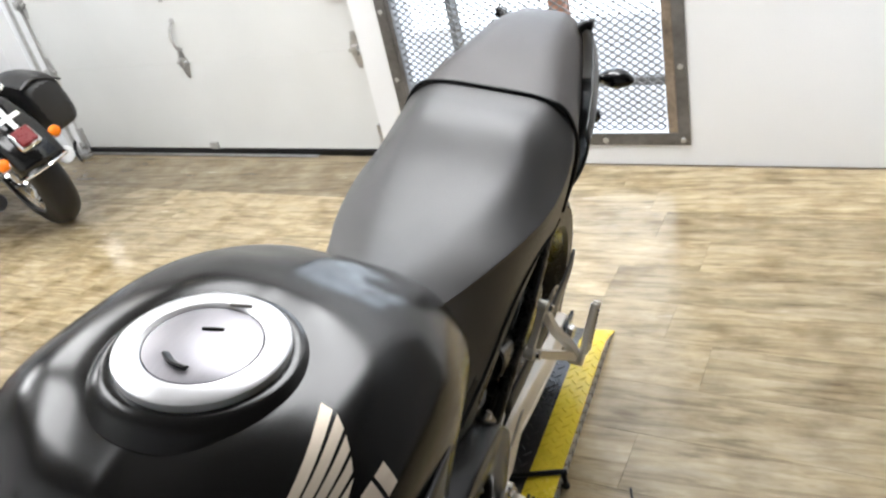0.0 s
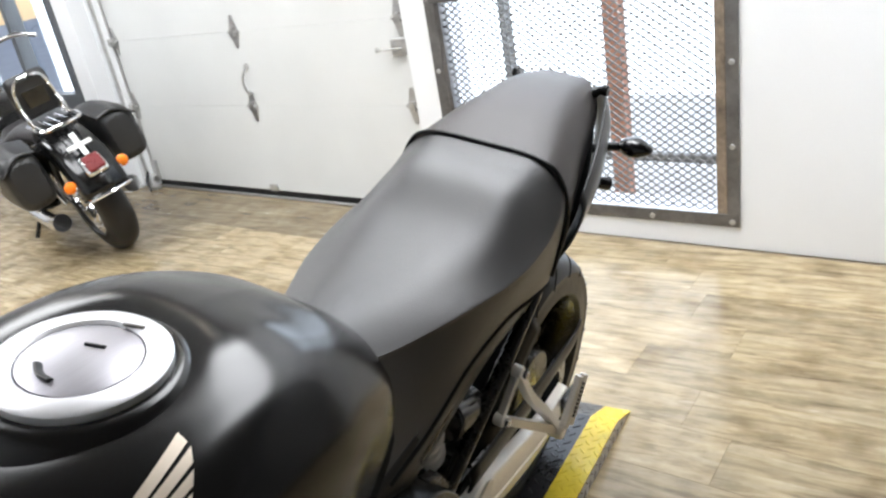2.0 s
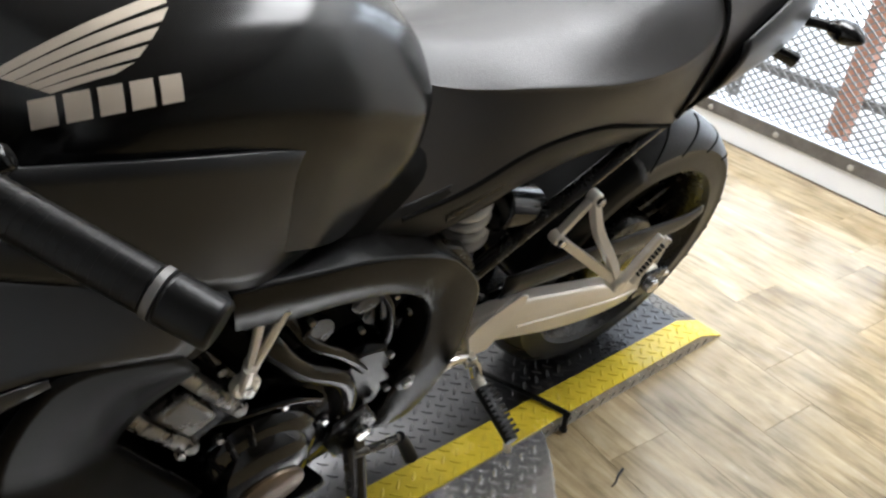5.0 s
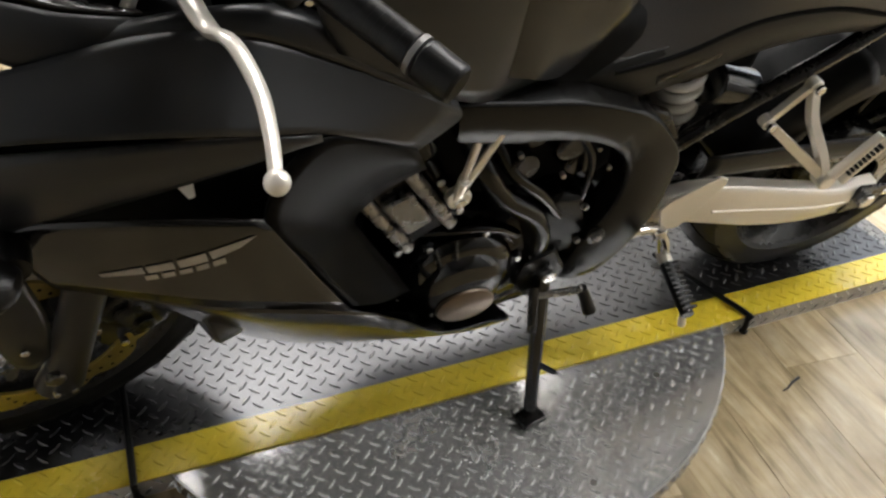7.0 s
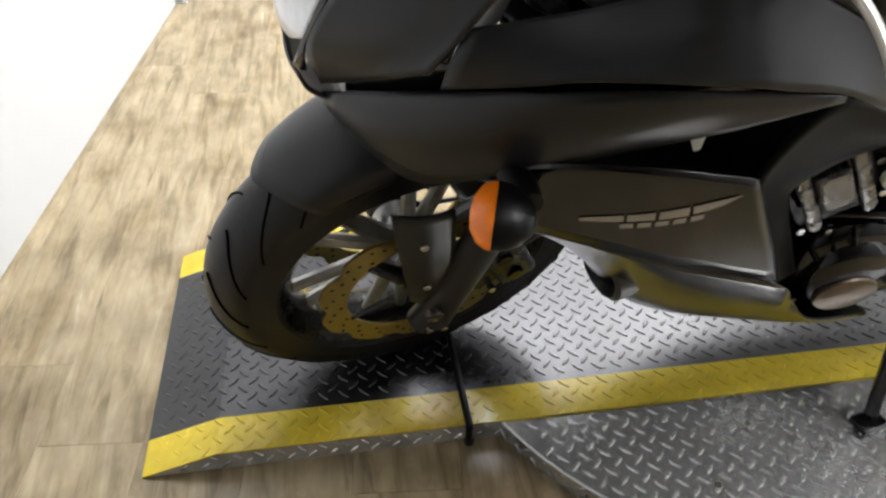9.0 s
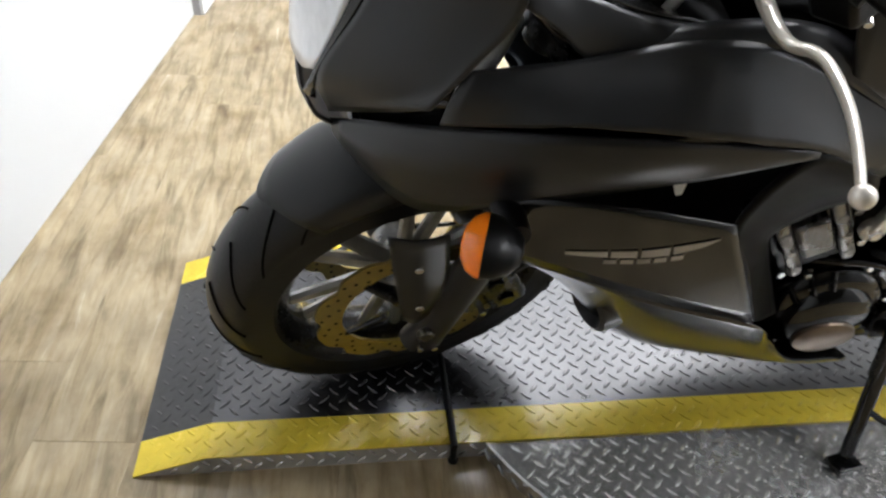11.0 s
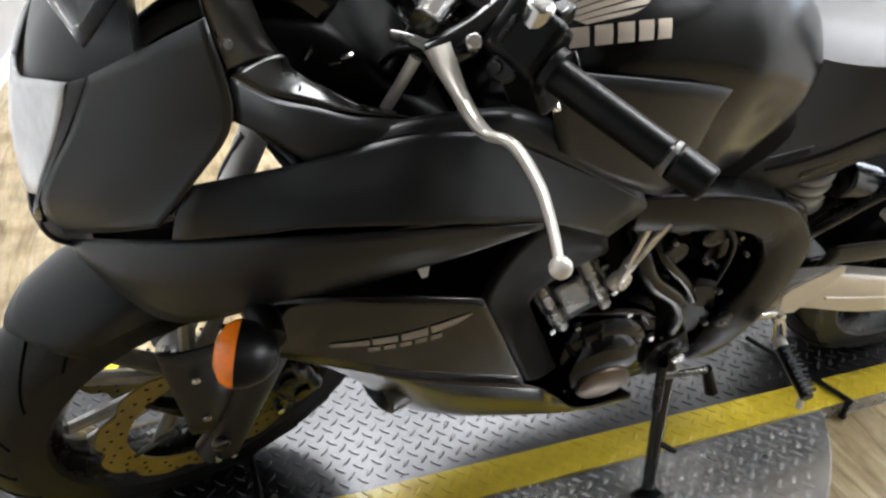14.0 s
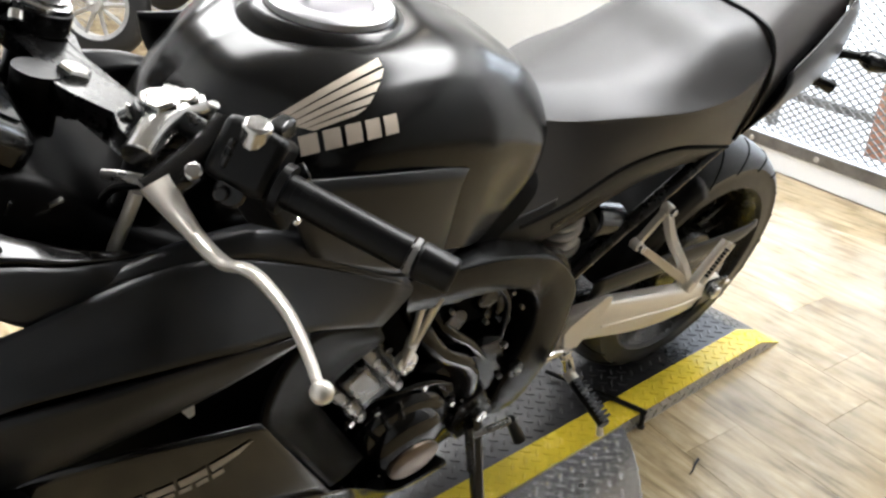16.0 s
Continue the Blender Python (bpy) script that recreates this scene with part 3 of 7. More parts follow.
for s in (1, -1):
    deck("edge_strip", min(s * (HALF - STRIP), s * HALF), max(s * (HALF - STRIP), s * HALF), YELLOW, "yellow painted edge strip with worn patches")
    bm = bmesh.new()
    y = s * (HALF - 0.002)
    up = [bm.verts.new((x, y, max(top_z(x) - 0.001, 0.002))) for x in DX]
    dn = [bm.verts.new((x, y, 0.0)) for x in DX]
    for i in range(3):
        bm.faces.new((up[i], up[i + 1], dn[i + 1], dn[i]))
    part("side_skirt", bm, TREAD_EDGE, platform, "bare metal tread plate side", smooth=False, solid=0.003 * s)


def treads(cells, mat, name, parent, size=0.0128, high=0.0021, label="raised lozenge treads"):
    """Raised lozenges with rounded ends, each turned by its own angle on its own plane."""
    verts, faces = [], []
    for c, ux, uy, nrm, ang in cells:
        a = math.cos(ang) * ux + math.sin(ang) * uy
        b = -math.sin(ang) * ux + math.cos(ang) * uy
        k = len(verts)
        L, W = size, size * 0.27
        for h, g in ((0, 1.0), (1, 0.62)):
            for u, v in ((-L, 0), (-L * 0.55, -W * 0.78), (0, -W), (L * 0.55, -W * 0.78), (L, 0), (L * 0.55, W * 0.78), (0, W), (-L * 0.55, W * 0.78)):
                verts.append(tuple(c + a * u * (1 - 0.30 * h) + b * v * (1 - 0.62 * h) + nrm * (high * h)))
        faces += [tuple(k + 8 + i for i in range(8))] + [(k + i, k + (i + 1) % 8, k + 8 + (i + 1) % 8, k + 8 + i) for i in range(8)]
    data = bpy.data.meshes.new(name)
    data.from_pydata(verts, [], faces)
    data.materials.append(mat)
    ob = new(name, data)
    ob.parent = parent
    return tagged(ob, label, kind="stuff")


def grid_cells(x0, x1, y0, y1, pitch, zfun, keep=None, first=0):
    """Every second place of a square grid; the lozenges of alternate columns lean the other way."""
    out = []
    n, m = int((x1 - x0) / pitch), int((y1 - y0) / pitch)
    for i in range(n + 1):
        for j in range(m + 1):
            x, y = x0 + pitch * (i + 0.5), y0 + pitch * (j + 0.5)
            if (i + j + first) % 2 or x > x1 or y > y1 - 0.004 or (keep and not keep(x, y)):
                continue
            z = zfun(x)
            dz = (zfun(x + 0.002) - zfun(x - 0.002)) / 0.004
            ux = Vector((1, 0, dz)).normalized()
            out.append((Vector((x, y, z)), ux, Vector((0, 1, 0)), Vector((-ux.z, 0, ux.x)), math.pi / 4 * (1 if i % 2 else -1)))
    return out


PITCH = 0.0173
treads(grid_cells(XA + 0.012, XD - 0.012, -HALF + STRIP + 0.002, HALF - STRIP - 0.001, PITCH, top_z), TREAD_DARK, "tread", platform)
for s in (1, -1):
    treads(grid_cells(XA + 0.012, XD - 0.012, min(s * (HALF - STRIP), s * HALF) + 0.002, max(s * (HALF - STRIP), s * HALF) - 0.001, PITCH, top_z), YELLOW, "tread", platform, high=0.0017)
# lozenges on the skirts
for s in (1, -1):
    cells = []
    for i in range(int((XD - XA) / PITCH)):
        x = XA + PITCH * (i + 0.5)
        if H * (0.30 + 0.40 * (i % 2)) + 0.010 > top_z(x):
            continue
        cells.append((Vector((x, s * (HALF - 0.001), H * (0.30 + 0.40 * (i % 2)))), Vector((1, 0, 0)), Vector((0, 0, 1)), Vector((0, s, 0)), math.pi / 4 * (1 if i % 2 else -1)))
    treads(cells, TREAD_HIGH, "tread", platform, 0.0118)

# the turntable under it
turntable = empty("turntable", pose(0.055, -0.02, 0), "round aluminium tread plate turntable under the platform", "turntable")
RT, TZ = 0.62, H - 0.004
bm = bmesh.new()
lathe(bm, [(0.0, TZ), (RT - 0.003, TZ), (RT, TZ - 0.003), (RT, 0.002), (RT - 0.02, 0.0)], Matrix(), 96)
part("turntable_plate", bm, TREAD, turntable, "scuffed bare aluminium tread plate", smooth=False)
cells = grid_cells(-RT, RT, HALF + 0.026, RT, PITCH, lambda x: TZ, lambda x, y: x * x + y * y < (RT - 0.016) ** 2)
treads(cells, TREAD_HIGH, "tread", turntable)
cells = []
for k in range(220):
    a = 2 * math.pi * k / 220
    r = Vector((math.cos(a), math.sin(a), 0))
    cells.append((r * (RT + 0.0005) + Vector((0, 0, TZ * (0.3 + 0.4 * (k % 2)))), Vector((-r.y, r.x, 0)), Vector((0, 0, 1)), r, math.pi / 4 * (1 if k % 2 else -1)))
treads(cells, TREAD, "tread", turntable, 0.0115)
for a, r in ((1.1, 0.52), (1.75, 0.55), (2.3, 0.50)):
    part("rivet", disc(bmesh.new(), (r * math.cos(a), r * math.sin(a), TZ + 0.001), 0.006, 0.003, (0, 0, 1), 12), CAST, turntable)


def tie_strap(x, x_in, y_in, drop):
    """Black strap across the deck, over its edge and down."""
    ob = empty("tie_strap", pose(0, 0, 0), "thin black rubber tie-down strap over the platform edge", "strap", "tie-down straps")
    bm = bmesh.new()
    tube(bm, [(x_in, y_in, H + 0.012), (x, HALF - 0.01, H + 0.007), (x, HALF + 0.006, H + 0.004), (x, HALF + 0.008, H - 0.01), (x, HALF + 0.008, drop)], 0.006, 8, 30)
    part("strap", bm, RUBBER, ob)
    bm = disc(bmesh.new(), (x, HALF + 0.008, drop + 0.004), 0.009, 0.008, (0, 0, 1), 12)
    part("strap_end", bm, RUBBER, ob)
    return ob


tie_strap(-0.547, -0.47, 0.05, 0.006)
tie_strap(0.655, 0.66, 0.04, 0.004)

# ---- the motorcycle ----
LEAN_ANGLE = 13.74
BIKE = pose(0, 0.0685, H, -LEAN_ANGLE, 0, 0)   # x ahead, y to its left, z up along its own mid plane
bike = empty("motorcycle", BIKE, "matte black faired sport motorcycle leaning on its side stand", "motorcycle")


def both(name, rows, mat, nu=26, nv=9, solid=0.004, label="", only_left=False, parent=None):
    """A panel on the bike's left, and its mirror image on the right."""
    obs = [part(name, patch(bmesh.new(), rows, nu, nv), mat, parent or bike, label, solid=-solid)]
    if not only_left:
        obs.append(part(name, patch(bmesh.new(), [mirrored(r) for r in rows], nu, nv), mat, parent or bike, label, solid=-solid))
    return obs


def wheel(name, x, radius, tyre_w, rim_r, label, spokes=5, discs=True):
    hub = Matrix.Translation((x, 0, radius)) @ AXLE
    prof = []
    half = tyre_w / 2
    for k in range(25):
        a = math.pi * (k / 24.0)
        hgt = -half * math.cos(a)
        r = rim_r + 0.004 + (radius - rim_r - 0.004) * (math.sin(a) ** 0.62)
        prof.append((r, hgt * (1.0 if 2 < k < 22 else 0.93)))
    w = empty(name, Matrix(), "", "")
    w.parent = bike
    w["label"] = label
    bm = lathe(bmesh.new(), prof + [(rim_r - 0.004, half * 0.8), (rim_r - 0.004, -half * 0.8)], hub, 72, closed=True)
    part("tyre", bm, TYRE, w, "black sport tyre with curved grooves")
    # grooves: thin dark sipes laid on the tread
    bm = bmesh.new()
    for s in (1, -1):
        for k in range(20):
            a0 = 2 * math.pi * (k + (0.5 if s < 0 else 0)) / 20
            pts = []
            for i in range(9):
                u = i / 8.0
                th = 0.18 + u * 1.12
                h = s * half * math.cos(math.pi / 2 - th * 0.95)
                r = rim_r + 0.004 + (radius - rim_r - 0.004) * (max(0.0, math.cos(th * 0.95)) ** 0.62) + 0.0003
                a = a0 + 0.34 * u ** 1.4
                pts.append(hub @ Vector((r * math.cos(a), r * math.sin(a), h)))
            tube(bm, pts, (0.0032, 0.0020), 6, flat=0.5)
    part("tread_groove", bm, material(name + "_groove", (0.002, 0.002, 0.002), 0.9, spec=0.1), w)
    rw = half * 0.86
    bm = lathe(bmesh.new(), [(rim_r, -rw), (rim_r + 0.008, -rw), (rim_r + 0.008, -rw + 0.006), (rim_r - 0.012, -rw * 0.6), (rim_r - 0.022, 0), (rim_r - 0.012, rw * 0.6), (rim_r + 0.008, rw - 0.006), (rim_r + 0.008, rw), (rim_r, rw), (rim_r - 0.02, rw * 0.65), (rim_r - 0.03, 0), (rim_r - 0.02, -rw * 0.65)], hub, 60, closed=True)
    part("rim", bm, BLACK_METAL, w, "black cast alloy rim")
    for k in range(spokes):
        a = 2 * math.pi * (k + 0.3) / spokes
        bm = bmesh.new()
        for da in (-0.13, 0.13):
            p0 = hub @ Vector((0.04 * math.cos(a + da * 1.5), 0.04 * math.sin(a + da * 1.5), 0))
            p1 = hub @ Vector(((rim_r - 0.018) * math.cos(a + da * 1.3), (rim_r - 0.018) * math.sin(a + da * 1.3), 0))
            tube(bm, [p0, p0.lerp(p1, 0.5), p1], (0.016, 0.012), 8, flat=0.8)
        part("spoke", bm, GALV if discs else BLACK_METAL, w)
    bm = lathe(bmesh.new(), [(0.012, -0.06), (0.034, -0.06), (0.04, -0.04), (0.052, -0.02), (0.052, 0.02), (0.04, 0.04), (0.034, 0.06), (0.012, 0.06)], hub, 28, closed=True)
    part("hub", bm, CAST, w)
    return w, hub


def wave_disc(parent, hub, y, r0, r1, n=10):
    """A wavy brake disc with drilled holes and its carrier."""
    bm = bmesh.new()
    seg = 240
    inner, outer = [], []
    for side in (-0.0025, 0.0025):
        a, b = [], []
        for k in range(seg):
            t = 2 * math.pi * k / seg
            wv = 0.5 + 0.5 * math.cos(t * n)
            ro = r1 - 0.012 * (wv ** 3)
            a.append(bm.verts.new(hub @ Vector((r0 * math.cos(t), r0 * math.sin(t), y + side))))
            b.append(bm.verts.new(hub @ Vector((ro * math.cos(t), ro * math.sin(t), y + side))))
        inner.append(a)
        outer.append(b)
    for k in range(seg):
        j = (k + 1) % seg
        bm.faces.new((inner[0][k], inner[0][j], outer[0][j], outer[0][k]))
        bm.faces.new((inner[1][k], outer[1][k], outer[1][j], inner[1][j]))
        bm.faces.new((outer[0][k], outer[0][j], outer[1][j], outer[1][k]))
        bm.faces.new((inner[0][k], inner[1][k], inner[1][j], inner[0][j]))
    ob = part("brake_disc", bm, BRAKE, parent, "wavy drilled brake disc, tinted gold for the yellow strip it mirrors")
    bm = bmesh.new()
    for k in range(60):
        t = 2 * math.pi * k / 60
        r = r0 + (r1 - r0) * (0.22, 0.5, 0.72)[k % 3]
        disc(bm, hub @ Vector((r * math.cos(t), r * math.sin(t), y)), 0.0032, 0.0062, hub.to_3x3() @ Vector((0, 0, 1)), 8)
    part("drilled_hole", bm, material("hole_dark", (0.006, 0.006, 0.006), 0.9), ob)
    bm = bmesh.new()
    for k in range(5):
        t = 2 * math.pi * (k + 0.3) / 5
        p0, p1 = hub @ Vector((0.045 * math.cos(t), 0.045 * math.sin(t), y)), hub @ Vector((r0 * 1.03 * math.cos(t), r0 * 1.03 * math.sin(t), y))
        tube(bm, [p0, p1], (0.014, 0.009), 8, flat=0.4)
    part("disc_carrier", bm, BLACK_METAL, parent)
    return ob


STEER_AXIS = Vector((-0.3429, 0.0, 0.9394))
STEER_HEAD = Vector((0.494, 0.0, 0.90))
STEER = Matrix.Translation(STEER_HEAD) @ Matrix.Rotation(radians(14.0), 4, STEER_AXIS) @ Matrix.Translation(-STEER_HEAD)
WX, WZ = 0.737, 0.300    # front axle with the bars straight
front, fhub = wheel("front_wheel", WX, WZ, 0.12, 0.209, "black cast front wheel with sport tyre and wave discs", 6)
wave_disc(front, fhub, 0.072, 0.115, 0.158)
wave_disc(front, fhub, -0.072, 0.115, 0.158)
front.matrix_local = STEER
rear, rhub = wheel("rear_wheel", -0.725, 0.313, 0.178, 0.225, "black cast rear wheel with wide tyre", 6, False)

part("sprocket_carrier", lathe(bmesh.new(), [(0.03, 0.060), (0.088, 0.060), (0.098, 0.045), (0.098, 0.020), (0.03, 0.020)], rhub, 40, closed=True), BLACK_METAL, rear, "black sprocket carrier")
part("rear_brake_disc", lathe(bmesh.new(), [(0.080, -0.070), (0.120, -0.070), (0.120, -0.065), (0.080, -0.065)], rhub, 48, closed=True), BLACK_METAL, rear, "dark rear brake disc")
# added black disc stops bright floor showing between the spokes
part("wheel_web", lathe(bmesh.new(), [(0.03, -0.034), (0.198, -0.030), (0.198, -0.024), (0.03, -0.028)], rhub, 48, closed=True), VOID, rear, "near-black disc added to darken the view through the rear wheel")

# fuel tank
TANK = [
    (0.440, [(0, 0.890), (0.035, 0.885), (0.065, 0.860), (0.085, 0.82), (0.09, 0.78)]),
    (0.415, [(0, 0.932), (0.050, 0.924), (0.096, 0.892), (0.128, 0.852), (0.132, 0.79)]),
    (0.36, [(0, 0.980), (0.066, 0.972), (0.122, 0.936), (0.168, 0.890), (0.170, 0.80)]),
    (0.29, [(0, 1.000), (0.086, 0.996), (0.151, 0.971), (0.191, 0.922), (0.183, 0.80)]),
    (0.20, [(0, 1.003), (0.09, 1.000), (0.152, 0.980), (0.193, 0.922), (0.183, 0.78)]),
    (0.11, [(0, 0.998), (0.085, 0.995), (0.148, 0.970), (0.186, 0.900), (0.178, 0.755)]),
    (0.03, [(0, 0.974), (0.075, 0.970), (0.130, 0.943), (0.168, 0.868), (0.160, 0.735)]),
    (-0.03, [(0, 0.932), (0.065, 0.928), (0.113, 0.905), (0.152, 0.835), (0.148, 0.728)]),
    (-0.058, [(0, 0.890), (0.055, 0.886), (0.098, 0.862), (0.136, 0.80), (0.134, 0.722)]),
]
bm = body(bmesh.new(), TANK, 72, 50)
for v in bm.verts:
    x, y, z = v.co
    # the rear edge sweeps forward towards the frame
    rear = float(np.interp(z, [0.70, 0.711, 0.74, 0.796, 0.82, 0.87], [0.075, 0.062, 0.021, -0.018, -0.035, -0.058]))
    if x < 0.12:
        v.co.x = 0.12 + (x - 0.12) * (0.12 - rear) / 0.178
    # scooped hollows either side of the tank's rear end, and a dish round the filler
    if z > 0.86:
        v.co.z -= 0.0045 * math.exp(-((x - 0.040) / 0.030) ** 2 - ((abs(y) - 0.065) / 0.035) ** 2)
        d = math.hypot(x - 0.222, y)
        v.co.z -= 0.003 / (1 + math.exp((d - 0.092) / 0.005))
    # shallow knee hollow on the flank
    if abs(y) > 0.12:
        v.co.y -= math.copysign(0.004 * math.exp(-((x - 0.06) / 0.05) ** 2 - ((z - 0.83) / 0.05) ** 2), y)
tank = part("fuel_tank", bm, TANK_PAINT, bike, "matte black fuel tank with broad soft shine")

# seats
SEAT = [
    (-0.03, [(0, 0.885), (0.034, 0.880), (0.066, 0.858), (0.072, 0.850), (0.100, 0.790), (0.139, 0.712)]),
    (-0.12, [(0, 0.868), (0.040, 0.864), (0.088, 0.842), (0.095, 0.833), (0.118, 0.785), (0.141, 0.730)]),
    (-0.22, [(0, 0.870), (0.062, 0.867), (0.122, 0.848), (0.129, 0.838), (0.138, 0.802), (0.143, 0.768)]),
    (-0.33, [(0, 0.892), (0.090, 0.888), (0.146, 0.852), (0.152, 0.840), (0.149, 0.806), (0.144, 0.776)]),
    (-0.42, [(0, 0.930), (0.094, 0.925), (0.150, 0.864), (0.156, 0.848), (0.150, 0.800), (0.144, 0.760)]),
    (-0.475, [(0, 0.942), (0.094, 0.937), (0.146, 0.887), (0.154, 0.862), (0.149, 0.800), (0.141, 0.745)]),
    (-0.512, [(0, 0.949), (0.090, 0.945), (0.138, 0.914), (0.150, 0.872), (0.146, 0.800), (0.137, 0.735)]),
]
part("rider_seat", body(bmesh.new(), SEAT, 44, 46), VINYL, bike, "black vinyl rider seat with a soft grey sheen")
PILLION = [
    (-0.516, [(0, 0.955), (0.084, 0.951), (0.127, 0.931), (0.153, 0.866), (0.142, 0.76)]),
    (-0.60, [(0, 0.979), (0.072, 0.974), (0.108, 0.950), (0.134, 0.885), (0.126, 0.78)]),
    (-0.68, [(0, 0.991), (0.062, 0.986), (0.094, 0.960), (0.116, 0.900), (0.108, 0.80)]),
    (-0.76, [(0, 0.995), (0.054, 0.990), (0.082, 0.966), (0.099, 0.915), (0.090, 0.83)]),
    (-0.835, [(0, 0.986), (0.044, 0.982), (0.068, 0.962), (0.080, 0.920), (0.070, 0.85)]),
]
part("pillion_seat", body(bmesh.new(), PILLION, 28, 26), PILLION_VINYL, bike, "brownish black vinyl pillion seat")
# piping along the seam between the two seats
half = [(-0.514, 0.0, 0.952), (-0.514, 0.088, 0.949), (-0.514, 0.132, 0.928), (-0.515, 0.154, 0.860), (-0.516, 0.141, 0.75)]
bm = tube(bmesh.new(), curve_points(mirrored(half)[::-1] + half[1:], 40), 0.0035, 8)
part("seat_seam", bm, RUBBER, bike, "dark seam between the seats")
# thin black bars added to draw the shaded gap below the seat
for s in (1, -1):
    bm = tube(bmesh.new(), [(-0.03, 0.138 * s, 0.711), (-0.12, 0.140 * s, 0.728), (-0.22, 0.142 * s, 0.766), (-0.33, 0.143 * s, 0.774), (-0.42, 0.143 * s, 0.758), (-0.512, 0.136 * s, 0.734)], 0.0042, 8, 30)
    part("seat_hem", bm, VOID, bike, "thin black bar drawn for the dark gap under the seat's edge")
# tail
for s in (1, -1):
    rows = [[(-0.575, 0.150 * s, 0.868), (-0.66, 0.136 * s, 0.905), (-0.75, 0.114 * s, 0.938), (-0.83, 0.089 * s, 0.960), (-0.885, 0.050 * s, 0.940)], [(-0.57, 0.158 * s, 0.846), (-0.66, 0.147 * s, 0.875), (-0.75, 0.128 * s, 0.902), (-0.84, 0.100 * s, 0.915), (-0.91, 0.055 * s, 0.890)], [(-0.56, 0.150 * s, 0.80), (-0.66, 0.140 * s, 0.815), (-0.76, 0.122 * s, 0.825), (-0.86, 0.092 * s, 0.83), (-0.925, 0.055 * s, 0.82)], [(-0.56, 0.125 * s, 0.745), (-0.66, 0.115 * s, 0.77), (-0.76, 0.095 * s, 0.785), (-0.85, 0.07 * s, 0.785), (-0.915, 0.045 * s, 0.785)]]
    part("tail_cowl", patch(bmesh.new(), rows, 20, 16), SATIN, bike, "satin black tail side cowl", solid=-0.004 * s)
    bm = tube(bmesh.new(), [(-0.815, 0.070 * s, 0.962), (-0.824, 0.080 * s, 0.970), (-0.828, 0.090 * s, 0.970)], (0.010, 0.008), 12)
    disc(bm, (-0.828, 0.090 * s, 0.970), 0.0105, 0.012, (0, 1, 0), 14)
    part("strap_hook", bm, RUBBER, bike, "black luggage hook beside the pillion seat")
    ind = empty("rear_indicator", Matrix(), "", "")
    ind.parent = bike
    ind["label"] = "black teardrop rear indicator on a stalk"
    bm = tube(bmesh.new(), [(-0.90, 0.05 * s, 0.82), (-0.92, 0.095 * s, 0.829), (-0.927, 0.116 * s, 0.832)], (0.010, 0.009), 10)
    part("stalk", bm, RUBBER, ind)
    bm = bmesh.new()
    lathe(bm, [(0.0, -0.032), (0.010, -0.030), (0.019, -0.018), (0.023, -0.002), (0.021, 0.012), (0.014, 0.026), (0.006, 0.036), (0.0, 0.038)], Matrix.Translation((-0.930, 0.138 * s, 0.834)) @ pose(0, 0, 0, -90 * s, 0, 0) @ Matrix.Diagonal((1.25, 0.9, 1, 1)), 20)
    part("housing", bm, GLOSS_BLACK, ind)
part("tail_core", body(bmesh.new(), [(-0.45, [(0, 0.90), (0.08, 0.88), (0.115, 0.80), (0.10, 0.735), (0, 0.72)]), (-0.62, [(0, 0.93), (0.09, 0.91), (0.132, 0.84), (0.11, 0.765), (0, 0.75)]), (-0.81, [(0, 0.94), (0.06, 0.935), (0.088, 0.88), (0.075, 0.80), (0, 0.79)]), (-0.90, [(0, 0.90), (0.03, 0.895), (0.045, 0.85), (0.04, 0.79), (0, 0.785)])], 14, 18), VOID, bike, "black plastic under tail")
bm = tube(bmesh.new(), [(-0.87, 0, 0.79), (-0.93, 0, 0.755), (-0.975, 0, 0.735)], (0.035, 0.02), 12, 10, flat=0.6)
part("hanger_knob", tube(bmesh.new(), [(-0.80, 0.085, 0.795), (-0.823, 0.112, 0.790), (-0.836, 0.122, 0.786)], (0.010, 0.014), 12, 8), GLOSS_BLACK, bike, "small black knob under the tail")
part("plate_hanger", bm, RUBBER, bike, "black rear plate hanger")
# side panel below the rider seat, and the inner mudguard edge
both("seat_side_panel", [[(0.03, 0.122, 0.715), (-0.02, 0.128, 0.722), (-0.12, 0.131, 0.742), (-0.25, 0.133, 0.773), (-0.38, 0.134, 0.778), (-0.53, 0.127, 0.760)], [(0.045, 0.130, 0.700), (-0.015, 0.136, 0.704), (-0.12, 0.137, 0.720), (-0.25, 0.137, 0.748), (-0.38, 0.136, 0.752), (-0.53, 0.128, 0.732)], [(0.060, 0.132, 0.685), (-0.05, 0.134, 0.664), (-0.137, 0.133, 0.675), (-0.22, 0.132, 0.702), (-0.33, 0.130, 0.722), (-0.50, 0.120, 0.712)]], SIDE_PLASTIC)
both("inner_mudguard", [[(-0.06, 0.124, 0.660), (-0.14, 0.126, 0.676), (-0.23, 0.124, 0.702), (-0.37, 0.122, 0.722), (-0.54, 0.112, 0.704)], [(-0.10, 0.106, 0.650), (-0.17, 0.106, 0.668), (-0.25, 0.104, 0.690), (-0.38, 0.100, 0.700), (-0.55, 0.094, 0.682)], [(-0.16, 0.06, 0.65), (-0.22, 0.06, 0.668), (-0.30, 0.06, 0.685), (-0.42, 0.06, 0.688), (-0.58, 0.06, 0.670)]], BLACK_METAL)
part("fastener", disc(bmesh.new(), (-0.452, 0.124, 0.716), 0.008, 0.006, (0, 1, 0), 12), CAST, bike)

# filler cap
cap_m = Matrix.Translation((0.222, 0, 1.001)) @ pose(0, 0, 0, 0, -3, 0)
fc = empty("filler_cap", Matrix(), "", "")
fc.parent = bike
